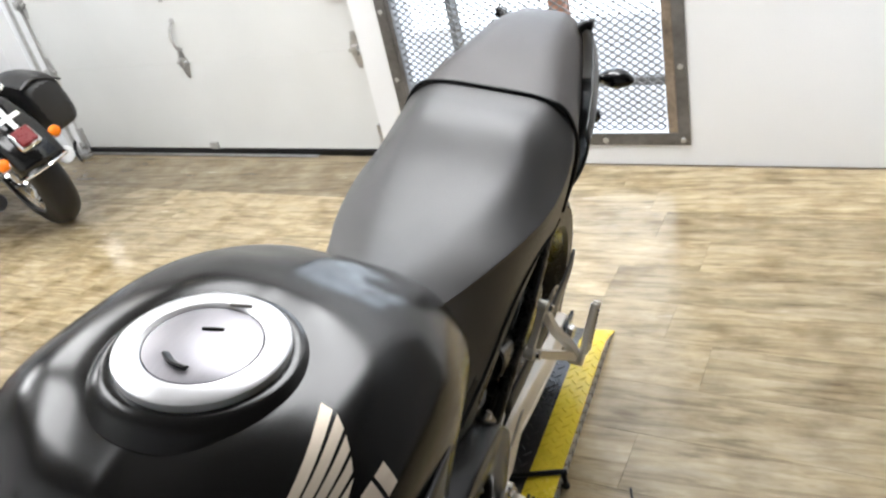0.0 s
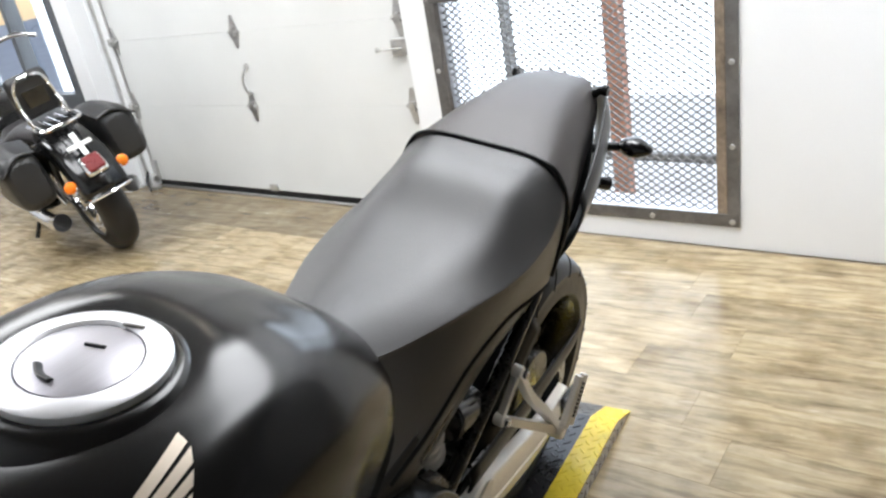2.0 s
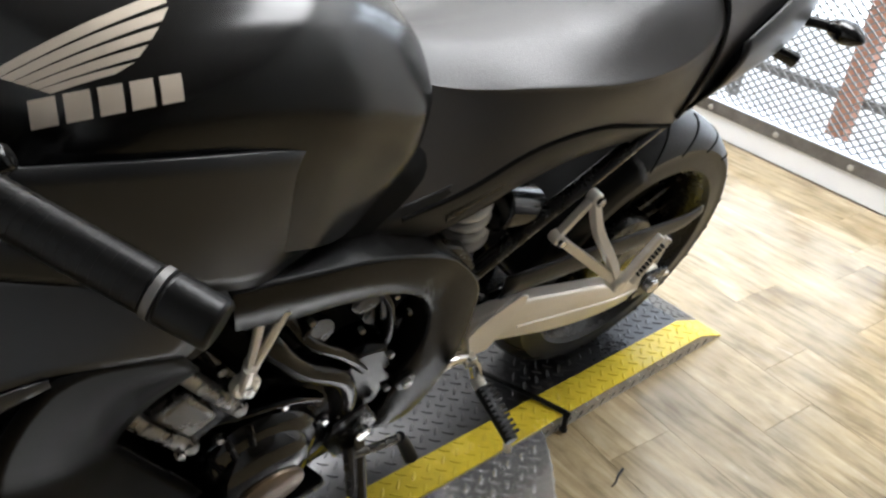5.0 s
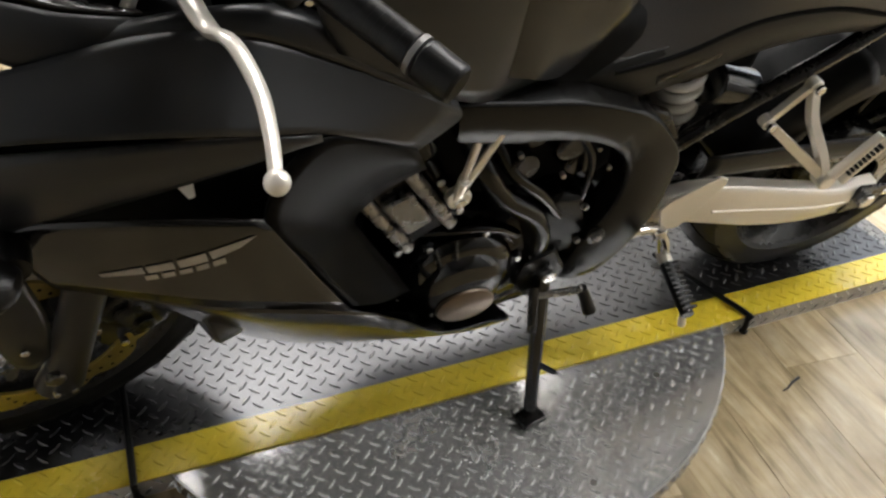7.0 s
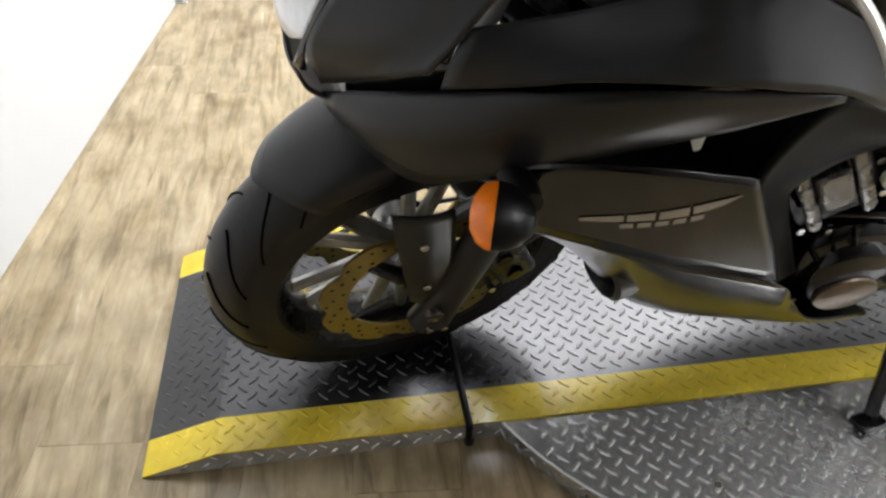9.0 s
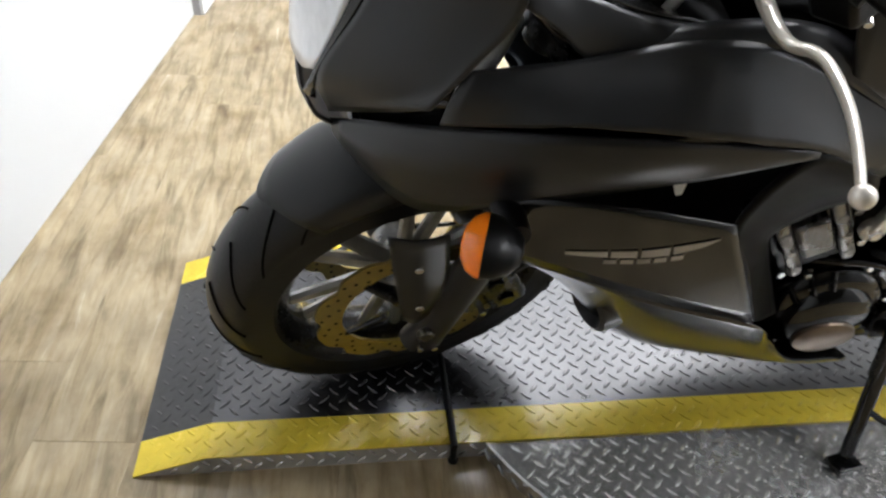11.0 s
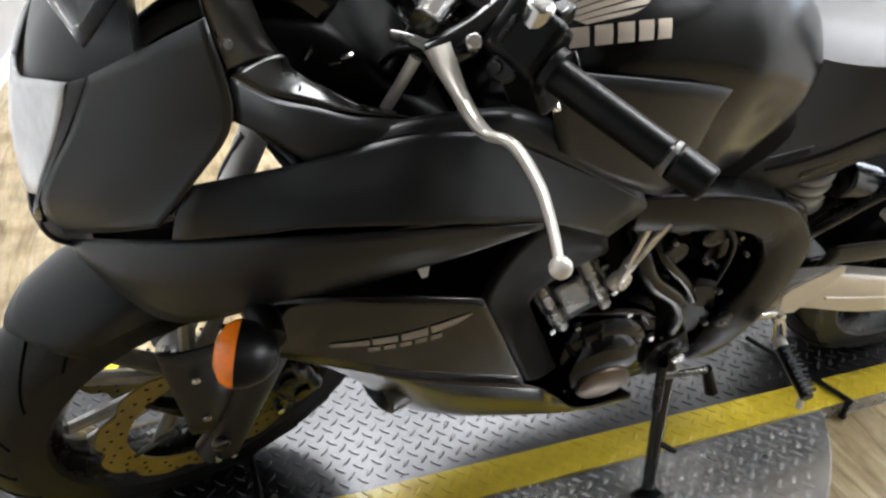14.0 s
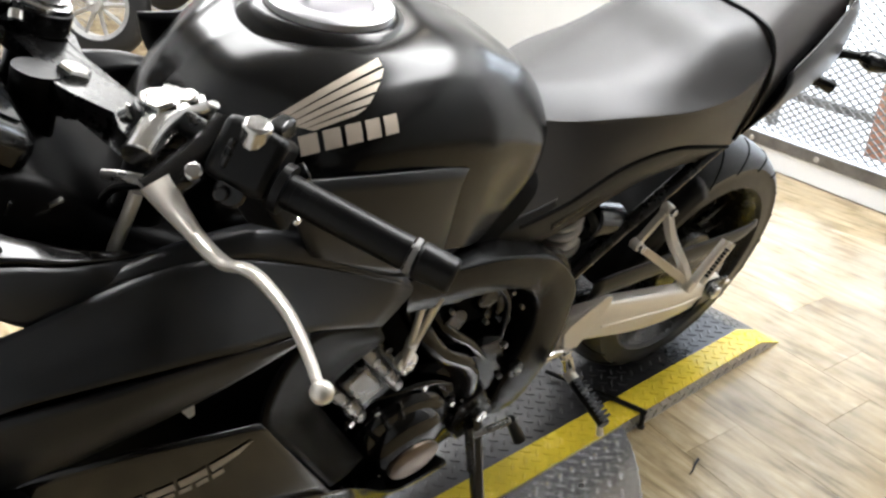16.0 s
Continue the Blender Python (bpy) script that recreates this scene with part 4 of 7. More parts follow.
fc["label"] = "round brushed aluminium fuel filler cap with keyhole"
part("cap_base", lathe(bmesh.new(), [(0.0, -0.002), (0.100, -0.012), (0.090, -0.004), (0.083, 0.003), (0.078, 0.005), (0.073, 0.004), (0, 0.003)], cap_m, 56), TANK_PAINT, fc)
part("cap_ring", lathe(bmesh.new(), [(0.050, 0.004), (0.072, 0.004), (0.072, 0.011), (0.069, 0.0135), (0.053, 0.0145), (0.050, 0.012)], cap_m, 56, closed=True), material("satin_white_metal", (0.74, 0.74, 0.76), 0.36, 0.6, vary=0.05, scale=20), fc, "bright aluminium ring")
part("cap_lid", lathe(bmesh.new(), [(0.0, 0.0155), (0.035, 0.0152), (0.0485, 0.012), (0.0495, 0.006), (0.0495, 0.002), (0, 0.002)], cap_m, 48), material("brushed_lid", (0.30, 0.29, 0.31), 0.36, 0.7, vary=0.06, scale=30, stretch=(1, 12, 1)), fc, "brushed flat lid")
bm = bmesh.new()
tube(bm, [cap_m @ Vector(p) for p in ((0.026, -0.016, 0.0158), (0.033, -0.004, 0.0158), (0.034, 0.010, 0.0158))], 0.0042, 8, 12, flat=0.5)
part("keyhole", bm, RUBBER, fc, "black keyhole flap gap")
bm = tube(bmesh.new(), [cap_m @ Vector(p) for p in ((-0.012, -0.009, 0.0157), (-0.018, 0.008, 0.0157))], 0.0018, 6)
part("lid_slot", bm, RUBBER, fc)
bm = tube(bmesh.new(), [cap_m @ Vector(p) for p in ((-0.05, -0.008, 0.015), (-0.056, 0.010, 0.0148))], 0.0018, 6)
part("hinge_slot", bm, CAST, fc)

# fairing, left and right
both("nose_panel", [[(0.763, 0.150, 0.930), (0.715, 0.190, 0.979), (0.676, 0.222, 1.018)],
                    [(0.790, 0.146, 0.871), (0.725, 0.194, 0.910), (0.663, 0.226, 0.933)],
                    [(0.832, 0.122, 0.783), (0.762, 0.182, 0.833), (0.697, 0.222, 0.869)],
                    [(0.825, 0.098, 0.714), (0.777, 0.165, 0.771), (0.732, 0.217, 0.816)]], SATIN, nu=18, nv=16, label="flat matte black nose panel")
both("side_cowl", [[(0.702, 0.213, 0.858), (0.650, 0.212, 0.862), (0.598, 0.210, 0.866), (0.508, 0.205, 0.880), (0.43, 0.203, 0.872), (0.335, 0.20, 0.826), (0.209, 0.205, 0.752)],
                   [(0.716, 0.220, 0.832), (0.65, 0.232, 0.845), (0.60, 0.238, 0.852), (0.50, 0.240, 0.856), (0.43, 0.232, 0.840), (0.34, 0.220, 0.80), (0.213, 0.207, 0.740)],
                   [(0.722, 0.214, 0.80), (0.65, 0.245, 0.822), (0.60, 0.259, 0.833), (0.48, 0.265, 0.822), (0.43, 0.26, 0.808), (0.36, 0.245, 0.783), (0.26, 0.22, 0.72)]], SATIN, nv=11)
both("lower_cowl", [[(0.825, 0.085, 0.690), (0.733, 0.185, 0.770), (0.649, 0.240, 0.811), (0.545, 0.262, 0.822), (0.449, 0.258, 0.808), (0.370, 0.250, 0.789)],
                    [(0.823, 0.090, 0.682), (0.763, 0.172, 0.714), (0.679, 0.234, 0.753), (0.573, 0.264, 0.785), (0.465, 0.262, 0.794), (0.371, 0.252, 0.788)],
                    [(0.821, 0.088, 0.668), (0.783, 0.140, 0.656), (0.729, 0.185, 0.648), (0.634, 0.240, 0.721), (0.484, 0.262, 0.770), (0.370, 0.251, 0.786)]], SATIN)
both("cowl_top", [[(0.524, 0.165, 0.862), (0.458, 0.165, 0.868), (0.395, 0.168, 0.870), (0.344, 0.172, 0.857), (0.282, 0.178, 0.820), (0.213, 0.188, 0.762)],
                  [(0.560, 0.188, 0.872), (0.490, 0.190, 0.884), (0.425, 0.191, 0.886), (0.372, 0.193, 0.870), (0.302, 0.195, 0.824), (0.214, 0.197, 0.760)],
                  [(0.593, 0.204, 0.862), (0.508, 0.205, 0.879), (0.430, 0.204, 0.872), (0.385, 0.203, 0.853), (0.318, 0.203, 0.816), (0.211, 0.204, 0.751)]], SATIN, label="matte black top of the side cowl")
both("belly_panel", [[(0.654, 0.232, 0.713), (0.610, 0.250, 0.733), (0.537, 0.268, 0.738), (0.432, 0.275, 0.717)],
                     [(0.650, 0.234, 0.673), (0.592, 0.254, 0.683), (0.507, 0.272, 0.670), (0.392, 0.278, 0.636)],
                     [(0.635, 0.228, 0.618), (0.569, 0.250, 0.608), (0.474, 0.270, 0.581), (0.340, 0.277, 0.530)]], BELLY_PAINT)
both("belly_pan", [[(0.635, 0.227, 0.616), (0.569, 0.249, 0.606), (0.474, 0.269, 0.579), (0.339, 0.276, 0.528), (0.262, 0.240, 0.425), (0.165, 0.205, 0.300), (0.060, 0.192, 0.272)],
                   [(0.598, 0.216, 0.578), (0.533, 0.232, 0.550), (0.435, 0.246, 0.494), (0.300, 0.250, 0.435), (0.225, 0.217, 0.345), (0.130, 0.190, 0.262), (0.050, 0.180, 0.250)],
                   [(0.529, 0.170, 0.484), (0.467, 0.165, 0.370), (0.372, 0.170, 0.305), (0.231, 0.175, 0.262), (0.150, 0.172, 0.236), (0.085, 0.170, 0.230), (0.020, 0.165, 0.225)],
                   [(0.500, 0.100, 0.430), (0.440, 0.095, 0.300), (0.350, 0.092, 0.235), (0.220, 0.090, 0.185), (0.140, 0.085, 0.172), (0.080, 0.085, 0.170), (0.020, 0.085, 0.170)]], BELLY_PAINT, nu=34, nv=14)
both("tank_side_cover", [[(0.37, 0.188, 0.930), (0.25, 0.198, 0.916), (0.18, 0.193, 0.901), (0.135, 0.1840, 0.886), (0.075, 0.150, 0.862)],
                         [(0.36, 0.202, 0.88), (0.25, 0.201, 0.845), (0.18, 0.192, 0.825), (0.135, 0.176, 0.815), (0.075, 0.146, 0.80)],
                         [(0.335, 0.198, 0.826), (0.24, 0.200, 0.775), (0.18, 0.189, 0.745), (0.135, 0.168, 0.730), (0.075, 0.138, 0.715)]], SATIN)

# round air duct mouth under the front of the belly
for s in (1, -1):
    dm = Matrix.Translation((0.503, 0.190 * s, 0.450)) @ pose(0, 0, 0, 0, 100, 24 * s) @ Matrix.Diagonal((1.1, 1.05, 1, 1))
    duct = part("belly_duct", lathe(bmesh.new(), [(0.030, -0.10), (0.030, -0.004), (0.036, 0.006), (0.043, 0.002), (0.047, -0.02), (0.047, -0.08), (0.040, -0.14)], dm @ Matrix.Diagonal((1.0, 0.85, 1, 1)), 28), SATIN, bike, "matte black duct mouth under the belly")
    # near-black plug stands in for the duct's shaded depth
    part("duct_inside", disc(bmesh.new(), dm @ Vector((0, 0, -0.03)), 0.034, 0.01, dm.to_3x3() @ Vector((0, 0, 1)), 20), VOID, duct)

# white plate put in for the bright floor glimpsed through the gap
part("white_clip", plate(bmesh.new(), [(0.503, 0.758), (0.488, 0.761), (0.488, 0.740), (0.494, 0.738)], 0.253, 0.256), WHITE_PLASTIC, bike, "small white plate standing in for bright floor seen through the fairing gap", bevel=0.001)

# dark inner sheets added behind the fairing slits and vents to keep them black
both("slit_backing", [[(0.80, 0.100, 0.715), (0.74, 0.165, 0.79), (0.66, 0.205, 0.818), (0.55, 0.228, 0.826), (0.45, 0.228, 0.815), (0.36, 0.215, 0.79)], [(0.80, 0.095, 0.685), (0.74, 0.160, 0.74), (0.66, 0.205, 0.76), (0.55, 0.228, 0.78), (0.45, 0.230, 0.78), (0.36, 0.215, 0.76)]], GLOSS_BLACK, nv=5)
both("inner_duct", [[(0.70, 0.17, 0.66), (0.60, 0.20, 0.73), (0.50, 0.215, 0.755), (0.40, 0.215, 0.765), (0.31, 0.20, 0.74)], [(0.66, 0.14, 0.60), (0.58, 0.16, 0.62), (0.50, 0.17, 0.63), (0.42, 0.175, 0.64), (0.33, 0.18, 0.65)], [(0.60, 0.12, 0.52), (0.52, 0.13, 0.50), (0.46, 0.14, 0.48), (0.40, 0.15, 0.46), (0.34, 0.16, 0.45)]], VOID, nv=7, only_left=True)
# rear lip of the lower fairing around the engine
both("engine_side_cowl", [[(0.262, 0.221, 0.724), (0.372, 0.248, 0.784), (0.431, 0.272, 0.716), (0.392, 0.274, 0.636), (0.362, 0.273, 0.575), (0.336, 0.270, 0.524)], [(0.250, 0.219, 0.700), (0.330, 0.232, 0.715), (0.372, 0.238, 0.655), (0.350, 0.238, 0.600), (0.318, 0.236, 0.520), (0.284, 0.226, 0.450)], [(0.240, 0.206, 0.676), (0.286, 0.204, 0.648), (0.318, 0.198, 0.600), (0.302, 0.192, 0.553), (0.264, 0.188, 0.477), (0.226, 0.186, 0.402)]], COWL_BLACK, nu=34, nv=9)
for s in (1, -1):
    bm = tube(bmesh.new(), [(0.240, 0.204 * s, 0.676), (0.286, 0.202 * s, 0.648), (0.318, 0.196 * s, 0.600), (0.302, 0.190 * s, 0.553), (0.264, 0.186 * s, 0.477), (0.226, 0.184 * s, 0.402)], 0.0032, 8, 34)
    part("lip_edge", bm, BLACK_METAL, bike, "thin rolled edge of the engine cowl")
# nose
part("nose_shell", body(bmesh.new(), [(0.73, [(0, 0.985), (0.09, 0.975), (0.145, 0.93), (0.160, 0.84), (0.13, 0.75)]), (0.78, [(0, 0.955), (0.07, 0.945), (0.120, 0.90), (0.130, 0.81), (0.10, 0.73)]), (0.82, [(0, 0.90), (0.05, 0.893), (0.085, 0.865), (0.09, 0.80), (0.075, 0.735)]), (0.84, [(0, 0.84), (0.03, 0.835), (0.05, 0.815), (0.052, 0.785), (0.045, 0.755)])], 24, 20), SATIN, bike, "matte black nose behind the headlamp")
both("headlamp", [[(0.784, 0.140, 0.918), (0.808, 0.098, 0.895), (0.833, 0.050, 0.870), (0.842, 0.0, 0.860)], [(0.797, 0.138, 0.877), (0.824, 0.095, 0.845), (0.851, 0.040, 0.812), (0.858, 0.0, 0.80)], [(0.834, 0.118, 0.783), (0.849, 0.080, 0.757), (0.861, 0.030, 0.738), (0.866, 0.0, 0.735)]], LAMP_LENS, 16, 12, label="clear headlamp lens with grey reflector")
both("headlamp_surround", [[(0.764, 0.149, 0.928), (0.774, 0.143, 0.923), (0.784, 0.138, 0.917)], [(0.791, 0.144, 0.870), (0.796, 0.139, 0.867), (0.802, 0.134, 0.861)], [(0.832, 0.121, 0.782), (0.834, 0.118, 0.780), (0.836, 0.115, 0.779)], [(0.838, 0.100, 0.735), (0.844, 0.098, 0.735), (0.850, 0.092, 0.736)]], GLOSS_BLACK, 6, 14)
both("chin_panel", [[(0.845, 0.098, 0.722), (0.857, 0.06, 0.722), (0.862, 0.0, 0.722)], [(0.835, 0.096, 0.70), (0.84, 0.06, 0.69), (0.845, 0.0, 0.688)], [(0.80, 0.09, 0.675), (0.81, 0.05, 0.665), (0.815, 0.0, 0.66)]], SATIN, 12, 8)
# cockpit
both("inner_fairing", [[(0.661, 0.196, 0.949), (0.630, 0.190, 0.924), (0.591, 0.188, 0.909), (0.549, 0.186, 0.891), (0.463, 0.178, 0.868)],
                       [(0.661, 0.208, 0.935), (0.629, 0.203, 0.909), (0.592, 0.199, 0.888), (0.540, 0.196, 0.882), (0.467, 0.190, 0.871)],
                       [(0.661, 0.214, 0.920), (0.628, 0.210, 0.893), (0.594, 0.206, 0.863), (0.536, 0.204, 0.872), (0.470, 0.198, 0.870)]], SATIN, label="flat matte black inner fairing panel")
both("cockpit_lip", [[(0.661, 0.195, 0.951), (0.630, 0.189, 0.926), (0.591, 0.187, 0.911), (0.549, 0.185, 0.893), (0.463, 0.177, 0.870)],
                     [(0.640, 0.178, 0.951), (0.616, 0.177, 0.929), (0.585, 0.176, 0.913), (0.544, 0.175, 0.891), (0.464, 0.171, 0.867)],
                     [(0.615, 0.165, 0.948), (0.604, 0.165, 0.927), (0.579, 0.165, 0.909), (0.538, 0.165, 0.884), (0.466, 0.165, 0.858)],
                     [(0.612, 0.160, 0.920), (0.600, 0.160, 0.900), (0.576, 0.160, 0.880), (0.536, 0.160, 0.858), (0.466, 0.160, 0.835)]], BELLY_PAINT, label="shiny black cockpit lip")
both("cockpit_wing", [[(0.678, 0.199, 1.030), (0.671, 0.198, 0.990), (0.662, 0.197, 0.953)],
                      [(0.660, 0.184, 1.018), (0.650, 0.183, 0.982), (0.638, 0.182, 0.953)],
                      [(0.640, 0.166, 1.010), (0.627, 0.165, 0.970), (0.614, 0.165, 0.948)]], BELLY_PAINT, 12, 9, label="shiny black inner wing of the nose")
for p in ((0.606, 0.178, 0.922), (0.545, 0.176, 0.892)):
    part("lip_rivet", disc(bmesh.new(), p, 0.006, 0.005, (0.2, 0.3, 1), 12), COWL_BLACK, bike)
both("vent_rim", [[(0.716, 0.212, 0.822), (0.700, 0.209, 0.860), (0.664, 0.207, 0.914), (0.632, 0.206, 0.888), (0.600, 0.204, 0.866)], [(0.706, 0.180, 0.82), (0.692, 0.180, 0.856), (0.660, 0.18, 0.905), (0.632, 0.18, 0.882), (0.602, 0.18, 0.862)]], GLOSS_BLACK, 24, 4)
part("fastener", disc(bmesh.new(), (0.662, 0.205, 0.985), 0.0042, 0.006, (-0.3, 0.8, 0.5), 12), CAST, bike)
part("cockpit_boot", body(bmesh.new(), [(0.44, [(0, 0.85), (0.09, 0.85), (0.145, 0.845), (0.15, 0.80), (0, 0.77)]), (0.50, [(0, 0.885), (0.09, 0.885), (0.135, 0.875), (0.14, 0.81), (0, 0.78)]), (0.56, [(0, 0.945), (0.09, 0.942), (0.128, 0.930), (0.13, 0.84), (0, 0.80)]), (0.63, [(0, 0.965), (0.08, 0.96), (0.125, 0.945), (0.13, 0.86), (0, 0.83)])], 18, 16), COWL_BLACK, bike, "dull black boot over the wiring in the cockpit")
# little bright bars added as glints on the black cockpit
for x, z, tilt in ((0.586, 0.926, 60), (0.561, 0.915, 10), (0.550, 0.921, 15)):
    part("wiring_clip", block(-0.006, 0.006, -0.002, 0.003, -0.0013, 0.0013, Matrix.Translation((x, 0.131, z)) @ pose(0, 0, 0, 0, tilt, 0)), BRIGHT, bike, "tiny bright bar put in for a glint in the dark cockpit")
part("hose_sleeve", tube(bmesh.new(), [(0.487, 0.143, 0.922), (0.497, 0.144, 0.900), (0.516, 0.143, 0.858), (0.520, 0.140, 0.840)], 0.0062, 12, 12), ALLOY, bike, "silver braided hose sleeve")
gauge = empty("instrument_panel", Matrix(), "", "")
gauge.parent = bike
gauge["label"] = "black digital instrument panel"
gm = Matrix.Translation((0.60, 0, 0.985)) @ pose(0, 0, 0, 0, -38, 0)
part("housing", block(-0.055, 0.055, -0.115, 0.115, -0.025, 0.018, gm), GLOSS_BLACK, gauge, bevel=0.014)
part("screen", block(-0.038, 0.038, -0.09, 0.09, 0.0182, 0.0205, gm), material("dark_display", (0.01, 0.011, 0.012), 0.08, vary=0.05, rough_vary=0.02), gauge)
ws = patch(bmesh.new(), [[(0.765, -0.165, 0.965), (0.800, -0.08, 0.985), (0.808, 0.0, 0.99), (0.800, 0.08, 0.985), (0.765, 0.165, 0.965)], [(0.70, -0.165, 1.05), (0.735, -0.08, 1.07), (0.742, 0.0, 1.075), (0.735, 0.08, 1.07), (0.70, 0.165, 1.05)], [(0.625, -0.12, 1.13), (0.655, -0.06, 1.15), (0.66, 0.0, 1.155), (0.655, 0.06, 1.15), (0.625, 0.12, 1.13)]], 22, 12)
part("windscreen", ws, glassy("smoked_screen", (0.25, 0.25, 0.26), 0.03), bike, "smoked clear windscreen", solid=0.003)

# forks, yokes and handlebars
def fork_point(z, y=0.106):
    return Vector((0.724 - (z - 0.27) * 0.365, y, z))


for s in (1, -1):
    leg = empty("fork_leg", Matrix(), "", "")
    leg.parent = bike
    leg["label"] = "black telescopic fork leg"
    leg.matrix_local = STEER
    bm = tube(bmesh.new(), [fork_point(0.255, 0.106 * s), fork_point(0.30, 0.106 * s), fork_point(0.50, 0.106 * s)], (0.029, 0.027), 20, 6)
    tube(bm, [fork_point(0.50, 0.106 * s), fork_point(0.525, 0.106 * s)], 0.031, 20)
    tube(bm, [fork_point(0.245, 0.106 * s) + Vector((0.015, 0, 0)), fork_point(0.33, 0.106 * s)], (0.024, 0.02), 14)
    part("slider", bm, SATIN, leg, "satin black fork slider")
    # one stanchion in two colours: black in cockpit shade, pale where lit
    part("upper_tube", tube(bmesh.new(), [fork_point(0.84, 0.106 * s), fork_point(0.955, 0.106 * s)], 0.024, 20), RUBBER, leg, "top of the stanchion, coloured black for the dark cockpit")
    part("stanchion", tube(bmesh.new(), [fork_point(0.52, 0.106 * s), fork_point(0.84, 0.106 * s)], 0.0215, 20), material("lit_stanchion_pale", (0.86, 0.86, 0.85), 0.32, 0.15, vary=0.04), leg, "steel stanchion, coloured pale to look brightly lit")
    bm = tube(bmesh.new(), [fork_point(0.955, 0.106 * s), fork_point(0.990, 0.106 * s)], 0.0235, 24)
    tube(bm, [fork_point(0.990, 0.106 * s), fork_point(0.999, 0.106 * s)], 0.012, 6)
    part("fork_cap", bm, BRIGHT, leg, "bright fork cap nut")
    part("axle_end", disc(bmesh.new(), (WX, 0.128 * s, WZ), 0.013, 0.014, (0, 1, 0), 18), CAST, leg)
    for p in ((0.722, 0.134 * s, 0.258), (0.745, 0.132 * s, 0.262)):
        part("pinch_bolt", disc(bmesh.new(), p, 0.005, 0.008, (0, 1, 0), 10), BRIGHT, leg)
    cal = empty("brake_caliper", Matrix(), "", "")
    cal.parent = bike
    cal["label"] = "black two piston front brake caliper"
    cal.matrix_local = STEER
    cm = Matrix.Translation((0.616, 0.082 * s, 0.347)) @ pose(0, 0, 0, 0, 25, 0)
    part("caliper_body", block(-0.032, 0.032, -0.03, 0.03, -0.06, 0.06, cm), BLACK_METAL, cal, bevel=0.012)
    for dz in (-0.028, 0.028):
        part("piston_cover", disc(bmesh.new(), cm @ Vector((0, 0.032 * s, dz)), 0.013, 0.008, (0, 1, 0), 16), ENGINE, cal)
    part("bracket", block(-0.01, 0.07, 0.012 * s - 0.008, 0.012 * s + 0.008, -0.045, 0.03, cm), BLACK_METAL, cal, bevel=0.004)
    for dz in (-0.045, 0.02):
        part("caliper_bolt", disc(bmesh.new(), cm @ Vector((0.045, 0.026 * s, dz)), 0.006, 0.012, (0, 1, 0), 10), BRIGHT, cal)
    bm = tube(bmesh.new(), [(0.60, 0.11 * s, 0.40), (0.60, 0.13 * s, 0.47), (0.63, 0.12 * s, 0.56), (0.60, 0.10 * s, 0.66)], 0.006, 8, 20)
    part("brake_hose", bm, RUBBER, bike).matrix_local = STEER
    # fork guard, part of the mudguard, with its bolts
    rows = [[(0.795, 0.108 * s, 0.56), (0.760, 0.116 * s, 0.55), (0.715, 0.112 * s, 0.54)], [(0.782, 0.113 * s, 0.44), (0.752, 0.122 * s, 0.43), (0.712, 0.116 * s, 0.43)], [(0.770, 0.114 * s, 0.345), (0.752, 0.120 * s, 0.338), (0.732, 0.113 * s, 0.340)]]
    guard = part("fork_guard", patch(bmesh.new(), rows, 10, 14), SATIN, bike, "matte black fork guard", solid=-0.004 * s)
    guard.matrix_local = STEER
    for p in ((0.752, 0.130 * s, 0.395), (0.758, 0.130 * s, 0.50)):
        part("guard_bolt", disc(bmesh.new(), p, 0.006, 0.006, (0.15, s, 0), 12), BRIGHT, guard)
HALF_YOKE = [(0.052, 0.0), (0.044, 0.030), (0.022, 0.066), (0.034, 0.092), (0.036, 0.120), (0.014, 0.140), (-0.016, 0.140), (-0.036, 0.122), (-0.036, 0.094), (-0.022, 0.060), (-0.014, 0.030), (-0.016, 0.0)]
for z, mat, lab in ((0.947, BLACK_METAL, "black cast top yoke"), (0.74, BLACK_METAL, "black lower yoke")):
    c = fork_point(z, 0)
    bm = bmesh.new()
    plate(bm, HALF_YOKE + [(u, -v) for u, v in HALF_YOKE[-2:0:-1]], -0.010, 0.010)
    bmesh.ops.transform(bm, verts=bm.verts, matrix=Matrix.Translation(c) @ pose(0, 0, 0, 0, -20, 0) @ pose(0, 0, 0, 90, 0, 0))
    yoke = part("yoke", bm, mat, bike, lab, bevel=0.005)
    yoke.matrix_local = STEER
    for s in (1, -1):
        part("pinch_bolt", disc(bmesh.new(), fork_point(z, 0.138 * s) + Vector((-0.016, 0, 0)), 0.006, 0.012, (-1, 0.2 * s, 0), 10), BRIGHT, yoke)
    part("stem_boss", tube(bmesh.new(), [c + Vector((0.03, 0, -0.013)), c + Vector((0.02, 0, 0.013))], 0.026, 20), mat, yoke, bevel=0.002)
bm = disc(bmesh.new(), fork_point(0.962, 0) + Vector((0.022, 0, 0)), 0.016, 0.02, (-0.42, 0, 0.9), 6)
part("stem_nut", bm, BRIGHT, bike)
bm = tube(bmesh.new(), [fork_point(0.945, 0) + Vector((0.062, 0, -0.03)), fork_point(0.975, 0) + Vector((0.055, 0, 0))], 0.022, 20)
part("ignition_switch", bm, RUBBER, bike, "black ignition switch")


